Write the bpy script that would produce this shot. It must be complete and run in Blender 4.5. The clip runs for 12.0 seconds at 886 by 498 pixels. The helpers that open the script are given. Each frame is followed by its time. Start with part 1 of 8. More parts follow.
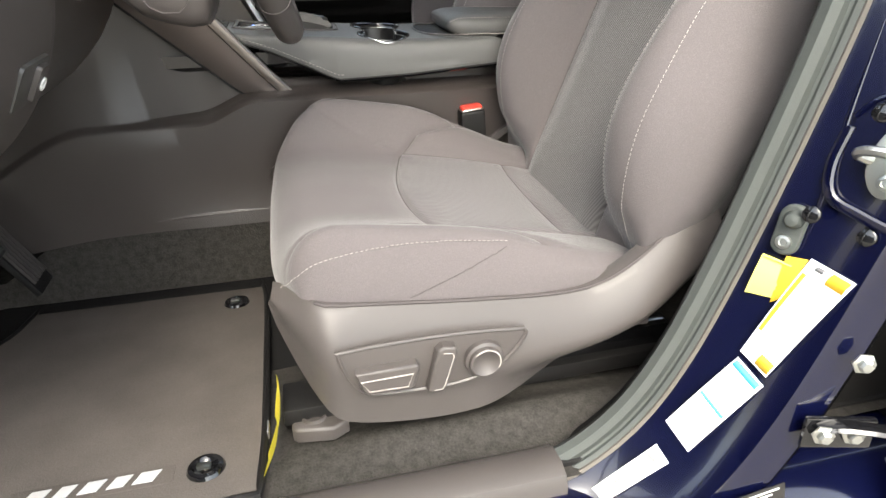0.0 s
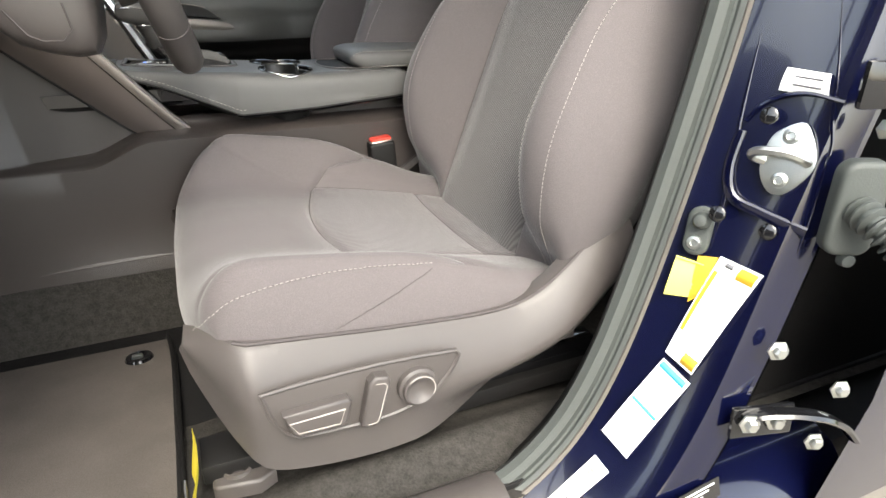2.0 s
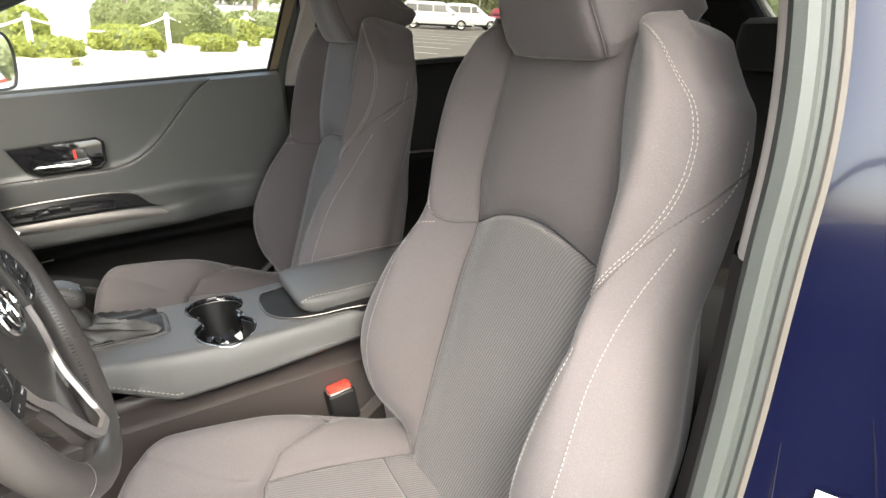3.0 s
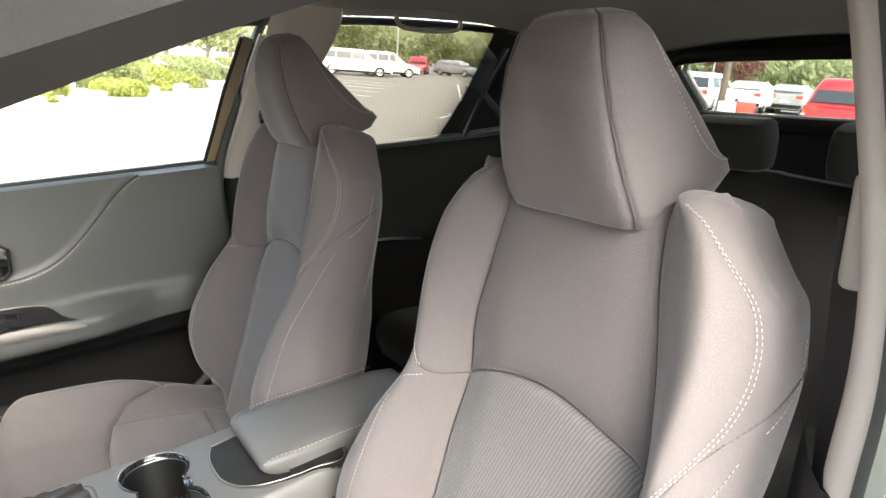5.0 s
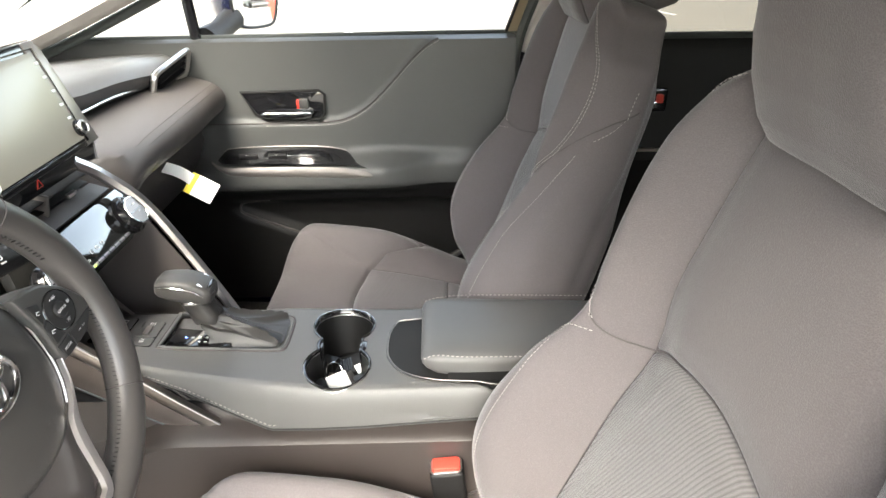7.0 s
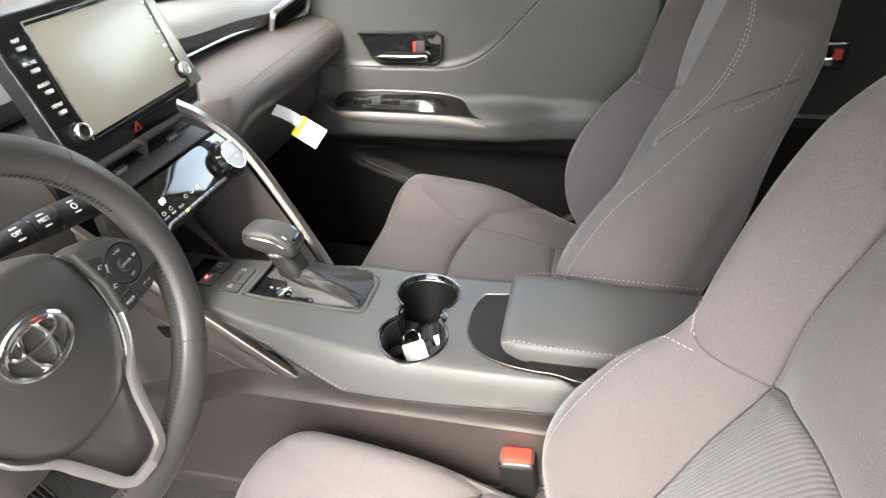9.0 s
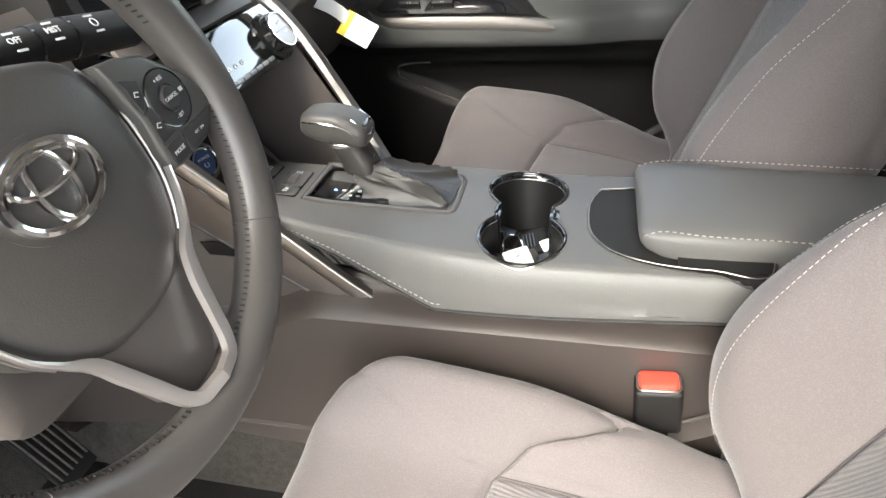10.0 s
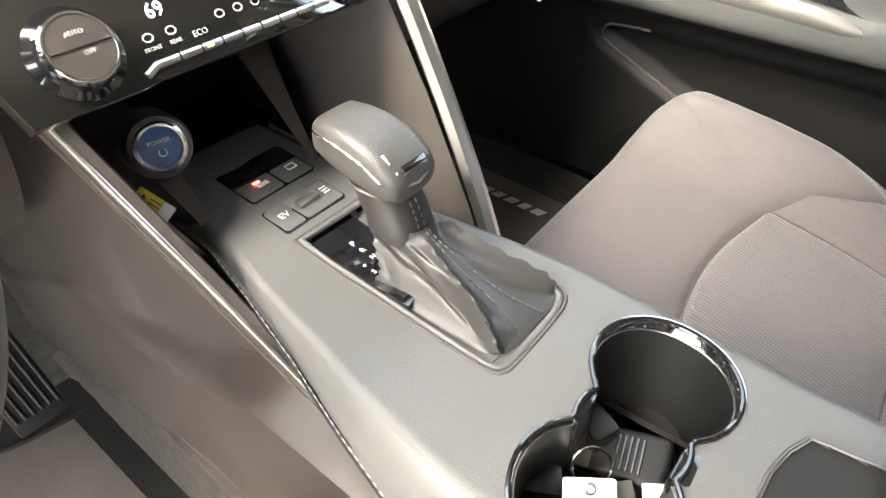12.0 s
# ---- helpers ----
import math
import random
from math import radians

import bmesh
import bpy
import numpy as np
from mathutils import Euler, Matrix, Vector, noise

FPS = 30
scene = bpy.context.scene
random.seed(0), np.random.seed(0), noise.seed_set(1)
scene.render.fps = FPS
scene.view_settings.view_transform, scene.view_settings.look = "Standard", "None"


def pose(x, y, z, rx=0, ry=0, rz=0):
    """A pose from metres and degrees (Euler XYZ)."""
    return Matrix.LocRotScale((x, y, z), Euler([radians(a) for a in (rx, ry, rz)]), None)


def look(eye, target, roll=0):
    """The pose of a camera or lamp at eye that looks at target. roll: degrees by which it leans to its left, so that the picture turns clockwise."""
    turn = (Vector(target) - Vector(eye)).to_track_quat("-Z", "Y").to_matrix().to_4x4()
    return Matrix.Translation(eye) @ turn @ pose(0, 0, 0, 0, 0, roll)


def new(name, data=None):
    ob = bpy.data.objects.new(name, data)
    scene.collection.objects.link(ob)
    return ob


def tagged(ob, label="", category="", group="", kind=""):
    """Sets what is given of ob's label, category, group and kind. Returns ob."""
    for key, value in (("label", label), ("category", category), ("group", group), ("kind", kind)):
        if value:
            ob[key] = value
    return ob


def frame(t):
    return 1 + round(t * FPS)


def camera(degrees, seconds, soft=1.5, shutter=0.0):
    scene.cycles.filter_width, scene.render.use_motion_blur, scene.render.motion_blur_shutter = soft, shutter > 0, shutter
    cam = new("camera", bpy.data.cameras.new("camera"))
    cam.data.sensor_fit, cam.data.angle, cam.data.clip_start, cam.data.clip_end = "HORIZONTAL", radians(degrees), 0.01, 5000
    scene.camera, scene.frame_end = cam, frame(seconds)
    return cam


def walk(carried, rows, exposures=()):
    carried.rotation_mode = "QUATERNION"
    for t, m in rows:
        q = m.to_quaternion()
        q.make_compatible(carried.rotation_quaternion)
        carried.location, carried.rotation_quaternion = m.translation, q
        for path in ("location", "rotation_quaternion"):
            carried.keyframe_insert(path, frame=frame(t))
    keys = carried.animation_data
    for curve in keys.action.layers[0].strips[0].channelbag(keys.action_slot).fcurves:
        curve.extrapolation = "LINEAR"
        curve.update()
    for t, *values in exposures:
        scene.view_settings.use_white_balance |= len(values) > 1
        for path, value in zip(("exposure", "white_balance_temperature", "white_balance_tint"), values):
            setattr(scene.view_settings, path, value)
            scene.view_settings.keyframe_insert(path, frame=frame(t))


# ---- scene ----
import functools
import itertools

cam = camera(73.0, 12.0)
CAR = pose(0, 0, 0, -3.3, -4.7, 0)  # how the car sits on the lot
PATH = [
    (0, (-0.110, -1.180, 0.908), (0.312, 0.523, -0.051), -0.1),
    (0.5, (-0.126, -1.172, 0.890), (0.465, 0.495, -0.044), -0.3),
    (1, (-0.131, -1.172, 0.885), (0.514, 0.482, -0.036), 0.3),
    (1.5, (-0.122, -1.167, 0.884), (0.545, 0.486, -0.022), 0.2),
    (2, (-0.125, -1.170, 0.882), (0.604, 0.496, 0.049), 0.1),
    (2.5, (-0.073, -1.115, 0.993), (0.714, 0.553, 0.219), -1.6),
    (3, (-0.026, -0.960, 1.176), (0.846, 0.688, 0.451), -3.2),
    (3.5, (-0.013, -0.855, 1.254), (0.972, 0.757, 0.598), -3.9),
    (3.7, (-0.022, -0.836, 1.257), (1.012, 0.764, 0.647), -3.3),
    (5.3, (-0.027, -0.788, 1.293), (1.095, 0.752, 0.685), -1.8),
    (5.5, (-0.020, -0.782, 1.288), (1.075, 0.775, 0.676), -2.1),
    (6, (-0.018, -0.772, 1.278), (0.995, 0.828, 0.637), -2.2),
    (6.5, (0.068, -0.765, 1.233), (0.693, 0.993, 0.514), -1.4),
    (7, (0.206, -0.717, 1.259), (0.220, 1.058, 0.337), -1.0),
    (7.5, (0.229, -0.663, 1.289), (-0.055, 1.010, 0.231), -1.0),
    (7.7, (0.233, -0.640, 1.289), (-0.098, 1.012, 0.212), -1.1),
    (9.3, (0.252, -0.620, 1.252), (-0.153, 1.013, 0.171), -2.9),
    (9.5, (0.223, -0.609, 1.250), (-0.179, 0.991, 0.119), -3.3),
    (10, (0.119, -0.571, 1.088), (-0.319, 1.008, -0.058), -5.4),
    (10.5, (0.048, -0.453, 1.015), (-0.504, 1.060, -0.172), -4.8),
    (11, (0.035, -0.361, 1.018), (-0.675, 1.057, -0.200), -3.5),
    (11.5, (0.046, -0.276, 1.025), (-0.769, 1.039, -0.241), -0.8),
    (12, (0.085, -0.210, 1.036), (-0.821, 0.966, -0.304), 0.7),
]
EXPOSURES = [(0, 2.5, 6850, 5), (2, 2.5, 6850, 5), (2.5, 2.75, 6900, 5), (2.8, 2.9, 6900, 5), (3.5, 3.45, 7000, 5), (5.5, 3.7, 6850, 5), (6.2, 3.68, 6800, 5), (7, 3.6, 6900, 5), (9.5, 3.75, 6900, 5), (10, 3.58, 6900, 5), (10.5, 3.72, 6900, 5), (11.1, 4.1, 6950, 5), (11.5, 4.4, 7050, 5), (12, 4.55, 7250, 5)]
walk(cam, [(t, CAR @ look(eye, target, roll)) for t, eye, target, roll in PATH], EXPOSURES)

# ---- light ----
GROUND = -0.10
world = bpy.data.worlds.new("sky")
scene.world = world
world.use_nodes = True
wn, wl = world.node_tree.nodes, world.node_tree.links
sky = wn.new("ShaderNodeTexSky")
sky.sky_type, sky.sun_disc = "NISHITA", False
sky.sun_elevation, sky.sun_rotation = radians(51), radians(198)
sky.air_density, sky.dust_density = 1.0, 3.5
veil = wn.new("ShaderNodeHueSaturation")  # a thin overcast, paler than a clear sky
veil.inputs["Saturation"].default_value = 0.6
wl.new(sky.outputs["Color"], veil.inputs["Color"])
wl.new(veil.outputs["Color"], wn["Background"].inputs["Color"])
wn["Background"].inputs["Strength"].default_value = 0.15
sun_data = bpy.data.lights.new("sun", "SUN")
sun_data.energy, sun_data.angle, sun_data.color = 0.62, radians(38), (1.0, 0.98, 0.95)
sun = new("sun", sun_data)
sun.rotation_euler = Vector((0.18, 0.58, -0.79)).to_track_quat("-Z", "Y").to_euler()


# ---- building tools ----
def spl(pts, n):
    """n points, evenly spread by chord length, on a smooth curve through pts."""
    p = np.array(pts, float)
    if len(p) == 2:
        return [Vector(p[0] + (p[1] - p[0]) * k / (n - 1)) for k in range(n)]
    ext = np.vstack([2 * p[0] - p[1], p, 2 * p[-1] - p[-2]])
    fine = []
    for i in range(1, len(ext) - 2):
        a, b, c, d = ext[i - 1:i + 3]
        for u in np.linspace(0, 1, 24, endpoint=False):
            fine.append(0.5 * (2 * b + (c - a) * u + (2 * a - 5 * b + 4 * c - d) * u * u + (3 * b - a - 3 * c + d) * u ** 3))
    fine.append(p[-1])
    fine = np.array(fine)
    s = np.concatenate([[0], np.cumsum(np.linalg.norm(np.diff(fine, axis=0), axis=1))])
    want = np.linspace(0, s[-1], n)
    return [Vector([np.interp(w, s, fine[:, k]) for k in range(fine.shape[1])]) for w in want]


def smooth(a, b, x):
    t = min(1, max(0, (x - a) / (b - a)))
    return t * t * (3 - 2 * t)


def grid(rows, close=False, cap=False):
    """A skin over rows of points; close joins each row's ends, cap fills the first and last row."""
    bm = bmesh.new()
    vs = [[bm.verts.new(p) for p in row] for row in rows]
    n = len(rows[0])
    for a, b in zip(vs, vs[1:]):
        for k in range(n if close else n - 1):
            m = (k + 1) % n
            bm.faces.new((a[k], a[m], b[m], b[k]))
    if cap:
        bm.faces.new(vs[0][::-1])
        bm.faces.new(vs[-1])
    bmesh.ops.recalc_face_normals(bm, faces=bm.faces)
    return bm


def tube(pts, r, n=8, closed=False, flat=1.0):
    """A round (or flattened) rod along pts; r is one radius or one for each point."""
    pts = [Vector(p) for p in pts]
    count = len(pts)
    radii = r if isinstance(r, (list, tuple)) else [r] * count
    rows, ref = [], None
    for i, p in enumerate(pts):
        a = pts[(i - 1) % count] if closed or i else p
        b = pts[(i + 1) % count] if closed or i < count - 1 else p
        d = (b - a).normalized()
        if ref is None:
            ref = Vector((0, 0, 1)) if abs(d.z) < 0.9 else Vector((1, 0, 0))
        side = d.cross(ref).normalized()
        up = side.cross(d).normalized()
        ref = up
        rows.append([p + radii[i] * (side * math.cos(t) + up * flat * math.sin(t)) for t in (2 * math.pi * k / n for k in range(n))])
    if closed:
        rows.append(rows[0])
        bm = grid(rows, True)
        bmesh.ops.remove_doubles(bm, verts=bm.verts, dist=1e-6)
        return bm
    return grid(rows, True, True)


def sweep(pts, section, across, closed=True):
    """Carry a section of (a, b) along pts: a lies along `across` made square to the path, b along the third axis. section may be a function of i."""
    pts = [Vector(p) for p in pts]
    rows = []
    for i, p in enumerate(pts):
        d = (pts[min(i + 1, len(pts) - 1)] - pts[max(i - 1, 0)]).normalized()
        w = Vector(across(i) if callable(across) else across)
        w = (w - d * w.dot(d)).normalized()
        n = d.cross(w)
        sec = section(i) if callable(section) else section
        rows.append([p + w * a + n * b for a, b in sec])
    return grid(rows, closed, closed)


def box(x0, x1, y0, y1, z0, z1, r=0.004, seg=2, bm=None):
    bm = bm or bmesh.new()
    got = bmesh.ops.create_cube(bm, size=1)["verts"]
    for v in got:
        v.co = Vector(((x0 + x1) / 2 + v.co.x * (x1 - x0), (y0 + y1) / 2 + v.co.y * (y1 - y0), (z0 + z1) / 2 + v.co.z * (z1 - z0)))
    if r:
        edges = {e for v in got for e in v.link_edges}
        bmesh.ops.bevel(bm, geom=list(edges), offset=r, segments=seg, profile=0.6, affect="EDGES")
    return bm


def moved(bm, m):
    bmesh.ops.transform(bm, matrix=m, verts=bm.verts)
    return bm


def joined(*bms):
    out = bmesh.new()
    for b in bms:
        me = bpy.data.meshes.new("tmp")
        b.to_mesh(me)
        out.from_mesh(me)
        bpy.data.meshes.remove(me)
        b.free()
    return out


def plate(outline, thick, m=None, r=0.002, seg=2):
    """A slab with the 2D outline, thick along its own z, bevelled, placed by m."""
    bm = bmesh.new()
    lo = [bm.verts.new((x, y, 0)) for x, y in outline]
    hi = [bm.verts.new((x, y, thick)) for x, y in outline]
    n = len(lo)
    bm.faces.new(lo[::-1])
    top = bm.faces.new(hi)
    for k in range(n):
        bm.faces.new((lo[k], lo[(k + 1) % n], hi[(k + 1) % n], hi[k]))
    bmesh.ops.recalc_face_normals(bm, faces=bm.faces)
    if r:
        bmesh.ops.bevel(bm, geom=list(top.edges), offset=r, segments=seg, profile=0.6, affect="EDGES")
    return moved(bm, m) if m else bm


def rounded(w, h, r, n=5):
    """The outline of a rectangle w x h with round corners, about its middle."""
    out = []
    for cx, cy, a in ((w / 2 - r, h / 2 - r, 0), (-w / 2 + r, h / 2 - r, 90), (-w / 2 + r, -h / 2 + r, 180), (w / 2 - r, -h / 2 + r, 270)):
        out += [(cx + r * math.cos(radians(a + 90 * k / n)), cy + r * math.sin(radians(a + 90 * k / n))) for k in range(n + 1)]
    return out


def lathe(profile, m=None, n=32):
    """Turn (radius, height) points round the z axis, placed by m."""
    rows = [[Vector((max(r, 1e-5) * math.cos(2 * math.pi * k / n), max(r, 1e-5) * math.sin(2 * math.pi * k / n), z)) for k in range(n)] for r, z in profile]
    bm = grid(rows, True)
    bmesh.ops.remove_doubles(bm, verts=bm.verts, dist=2e-5)
    return moved(bm, m) if m else bm


def axes(o, x, y):
    """A pose at o whose x and y axes point along x and y (made square)."""
    x = Vector(x).normalized()
    z = x.cross(Vector(y)).normalized()
    y = z.cross(x)
    m = Matrix((x, y, z)).transposed().to_4x4()
    m.translation = Vector(o)
    return m


def stitches(pts, length=0.0045, gap=0.0025, r=0.0007, lift=(0, 0, 0)):
    """Short raised threads along pts, in one mesh."""
    p = [Vector(q) + Vector(lift) for q in pts]
    total = sum((b - a).length for a, b in zip(p, p[1:]))
    line = spl(p, max(8, int(total / (length + gap)) * 2))
    verts, faces = [], []
    for a, b in zip(line[0::2], line[1::2]):
        d = (b - a)
        if d.length < 1e-5:
            continue
        d.normalize()
        s = d.cross(Vector((0.3, 0.5, 0.8))).normalized() * r
        u = d.cross(s).normalized() * r
        b = a + d * length
        k = len(verts)
        verts += [a + s, a + u, a - s, a - u, b + s, b + u, b - s, b - u]
        faces += [(k, k + 1, k + 5, k + 4), (k + 1, k + 2, k + 6, k + 5), (k + 2, k + 3, k + 7, k + 6), (k + 3, k, k + 4, k + 7), (k, k + 3, k + 2, k + 1), (k + 4, k + 5, k + 6, k + 7)]
    me = bpy.data.meshes.new("tmp")
    me.from_pydata(verts, [], faces)
    bm = bmesh.new()
    bm.from_mesh(me)
    bpy.data.meshes.remove(me)
    return bm


def mesh_of(name, bm, mat, sharp=38):
    me = bpy.data.meshes.new(name)
    bm.to_mesh(me)
    bm.free()
    me.materials.append(mat)
    me.polygons.foreach_set("use_smooth", [True] * len(me.polygons))
    me.set_sharp_from_angle(angle=radians(sharp))
    return me


def part(name, bm, mat, parent, label="", sharp=38):
    """Link a bmesh, given in the car's metres, as one mesh under a thing or a part."""
    ob = new(name, mesh_of(name, bm, mat, sharp))
    ob.parent = parent
    ob.matrix_parent_inverse = BASE[parent.name].inverted()
    BASE[ob.name] = Matrix.Identity(4)
    if label:
        ob["label"] = label
    return ob


BASE = {}


def thing(name, place, label, category, group="", kind="", outdoors=False):
    """An Empty at a thing's base; what is not outdoors stands in the car."""
    ob = new(name)
    ob.empty_display_size = 0.05
    ob.matrix_basis = (Matrix.Identity(4) if outdoors else CAR) @ Matrix.Translation(place)
    BASE[ob.name] = Matrix.Translation(place)
    return tagged(ob, label, category, group, kind)


def single(name, bm, mat, label, category, group="", kind="", sharp=38, outdoors=False):
    """A thing or a piece of the setting that is one mesh, given in the car's (or the lot's) metres."""
    ob = new(name, mesh_of(name, bm, mat, sharp))
    ob.matrix_basis = Matrix.Identity(4) if outdoors else CAR
    BASE[ob.name] = Matrix.Identity(4)
    return tagged(ob, label, category, group, kind)


def writing(text, size, m, mat, parent, name="lettering", thick=0.0002):
    """Raised letters in the built-in font, made into a mesh."""
    cu = bpy.data.curves.new("tmp", "FONT")
    cu.body, cu.size, cu.extrude, cu.align_x, cu.align_y, cu.resolution_u = text, size, thick, "CENTER", "CENTER", 2
    ob = bpy.data.objects.new("tmp", cu)
    scene.collection.objects.link(ob)
    me = bpy.data.meshes.new_from_object(ob.evaluated_get(bpy.context.evaluated_depsgraph_get()))
    bpy.data.objects.remove(ob)
    bm = bmesh.new()
    bm.from_mesh(me)
    bpy.data.meshes.remove(me)
    return part(name, moved(bm, m), mat, parent)


# ---- materials ----
def material(name, colour, rough=0.5, metal=0.0, vary=0.12, scale=6.0, grain=0.0, grain_scale=900.0, coat=0.0, spec=0.5, glow=None, wear=0.06):
    """A surface with patches of tone at two scales, uneven gloss and fine relief."""
    m = bpy.data.materials.new(name)
    m.use_nodes = True
    n, l = m.node_tree.nodes, m.node_tree.links
    b = n["Principled BSDF"]
    b.inputs["Metallic"].default_value = metal
    b.inputs["Coat Weight"].default_value = coat
    b.inputs["Coat Roughness"].default_value = 0.04
    b.inputs["Specular IOR Level"].default_value = spec
    co = n.new("ShaderNodeTexCoord")
    big, fine = n.new("ShaderNodeTexNoise"), n.new("ShaderNodeTexNoise")
    big.inputs["Scale"].default_value, big.inputs["Detail"].default_value = scale, 4
    fine.inputs["Scale"].default_value, fine.inputs["Detail"].default_value = grain_scale, 2
    for t in (big, fine):
        l.new(co.outputs["Object"], t.inputs["Vector"])
    mix = n.new("ShaderNodeMix")
    mix.data_type = "RGBA"
    mix.inputs[6].default_value = (*[c * (1 - vary) for c in colour], 1)
    mix.inputs[7].default_value = (*[min(1, c * (1 + vary)) for c in colour], 1)
    add = n.new("ShaderNodeMath")
    add.operation = "MULTIPLY_ADD"
    add.inputs[1].default_value = 0.45
    l.new(fine.outputs["Fac"], add.inputs[0])
    half = n.new("ShaderNodeMath")
    half.operation = "MULTIPLY"
    half.inputs[1].default_value = 0.55
    l.new(big.outputs["Fac"], half.inputs[0])
    l.new(half.outputs[0], add.inputs[2])
    l.new(add.outputs[0], mix.inputs[0])
    l.new(mix.outputs[2], b.inputs["Base Color"])
    r = n.new("ShaderNodeMapRange")
    r.inputs[3].default_value, r.inputs[4].default_value = max(0.01, rough - wear), min(1, rough + wear)
    l.new(big.outputs["Fac"], r.inputs[0])
    l.new(r.outputs[0], b.inputs["Roughness"])
    if grain:
        bump = n.new("ShaderNodeBump")
        bump.inputs["Strength"].default_value, bump.inputs["Distance"].default_value = grain, 0.0008
        l.new(fine.outputs["Fac"], bump.inputs["Height"])
        l.new(bump.outputs["Normal"], b.inputs["Normal"])
    if glow:
        b.inputs["Emission Color"].default_value, b.inputs["Emission Strength"].default_value = (*glow[0], 1), glow[1]
    return m


def fabric(name, colour, ribs=0.0, scale=1500.0, strength=0.35, dark=0.82):
    """Woven seat cloth: fine crossed threads, or ribs across, over soft patches of tone."""
    m = material(name, colour, 0.88, 0, 0.07, 9.0, spec=0.25)
    n, l = m.node_tree.nodes, m.node_tree.links
    b = n["Principled BSDF"]
    b.inputs["Sheen Weight"].default_value, b.inputs["Sheen Roughness"].default_value = 0.25, 0.4
    co = n["Texture Coordinate"]
    if ribs:
        w = n.new("ShaderNodeTexWave")
        w.wave_type, w.bands_direction = "BANDS", "DIAGONAL"
        w.inputs["Scale"].default_value, w.inputs["Distortion"].default_value = ribs, 0.6
        w.inputs["Detail"].default_value, w.inputs["Detail Scale"].default_value = 1.0, 60
        mp = n.new("ShaderNodeMapping")
        mp.inputs["Rotation"].default_value = (0, 0, 0)
        mp.inputs["Scale"].default_value = (0.35, 1.4, 0.35)
        l.new(co.outputs["Object"], mp.inputs["Vector"])
        l.new(mp.outputs["Vector"], w.inputs["Vector"])
        height = w.outputs["Fac"]
    else:
        v = n.new("ShaderNodeTexVoronoi")
        v.inputs["Scale"].default_value = scale * 0.55
        l.new(co.outputs["Object"], v.inputs["Vector"])
        height = v.outputs["Distance"]
    bump = n.new("ShaderNodeBump")
    bump.inputs["Strength"].default_value, bump.inputs["Distance"].default_value = strength, 0.0009
    l.new(height, bump.inputs["Height"])
    l.new(bump.outputs["Normal"], b.inputs["Normal"])
    old = b.inputs["Base Color"].links[0].from_socket
    mul = n.new("ShaderNodeMix")
    mul.data_type, mul.blend_type = "RGBA", "MULTIPLY"
    mul.inputs[0].default_value = 1
    rr = n.new("ShaderNodeMapRange")
    rr.inputs[3].default_value, rr.inputs[4].default_value = dark, 1.12
    l.new(height, rr.inputs[0])
    l.new(old, mul.inputs[6])
    l.new(rr.outputs[0], mul.inputs[7])
    l.new(mul.outputs[2], b.inputs["Base Color"])
    return m


def glass(name, tint=(0.96, 0.98, 0.97), rough=0.0):
    m = bpy.data.materials.new(name)
    m.use_nodes = True
    n, l = m.node_tree.nodes, m.node_tree.links
    n.remove(n["Principled BSDF"])
    tr, gl, fr, mx = n.new("ShaderNodeBsdfTransparent"), n.new("ShaderNodeBsdfGlossy"), n.new("ShaderNodeFresnel"), n.new("ShaderNodeMixShader")
    tr.inputs["Color"].default_value = (*tint, 1)
    gl.inputs["Roughness"].default_value = rough
    fr.inputs["IOR"].default_value = 1.45
    l.new(fr.outputs[0], mx.inputs[0])
    l.new(tr.outputs[0], mx.inputs[1])
    l.new(gl.outputs[0], mx.inputs[2])
    l.new(mx.outputs[0], n["Material Output"].inputs["Surface"])
    return m


CLOTH = fabric("seat_cloth", (0.108, 0.0955, 0.097))
CUSHION_RIB = fabric("cushion_rib_cloth", (0.118, 0.108, 0.110), ribs=95, strength=0.5, dark=0.78)
RIBBED = fabric("ribbed_cloth", (0.128, 0.121, 0.120), ribs=95, strength=0.55, dark=0.68)
rb = RIBBED.node_tree.nodes["Principled BSDF"]
rb.inputs["Sheen Weight"].default_value, rb.inputs["Specular IOR Level"].default_value = 0.25, 0.2
# dark cord and webbing colour, also used to paint shade into the seat seams
CORD_AND_SHADE = material("cord_and_groove_shade", (0.062, 0.053, 0.053), 0.9, vary=0.05)
THREAD = material("pale_thread", (0.31, 0.285, 0.27), 0.8, vary=0.1, scale=200)
PLASTIC = material("grey_brown_plastic", (0.070, 0.0615, 0.0585), 0.38, vary=0.08, grain=0.35, grain_scale=1400)
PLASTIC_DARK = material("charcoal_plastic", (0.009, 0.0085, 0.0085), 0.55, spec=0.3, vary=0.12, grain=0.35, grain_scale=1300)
LEATHER = material("soft_black_trim", (0.090, 0.088, 0.086), 0.44, vary=0.12, grain=0.3, grain_scale=800, spec=0.4)
DOOR_TRIM = material("door_trim_grain", (0.066, 0.067, 0.065), 0.42, vary=0.1, grain=0.5, grain_scale=700)
GAITER = material("gaiter_leather", (0.046, 0.044, 0.042), 0.42, spec=0.4, vary=0.12, grain=0.4, grain_scale=800)
RIM_LEATHER = material("wheel_leather", (0.062, 0.056, 0.053), 0.36, vary=0.1, grain=0.1, grain_scale=900)
CONSOLE_SIDE = material("brown_side_plastic", (0.042, 0.035, 0.0325), 0.36, vary=0.14, scale=9, grain=0.3, grain_scale=1400)
SATIN_CHEEK = material("satin_cheek", (0.17, 0.145, 0.135), 0.38, 0.6, vary=0.08)
RIM_THREAD = material("rim_thread", (0.012, 0.011, 0.010), 0.7, vary=0.1)
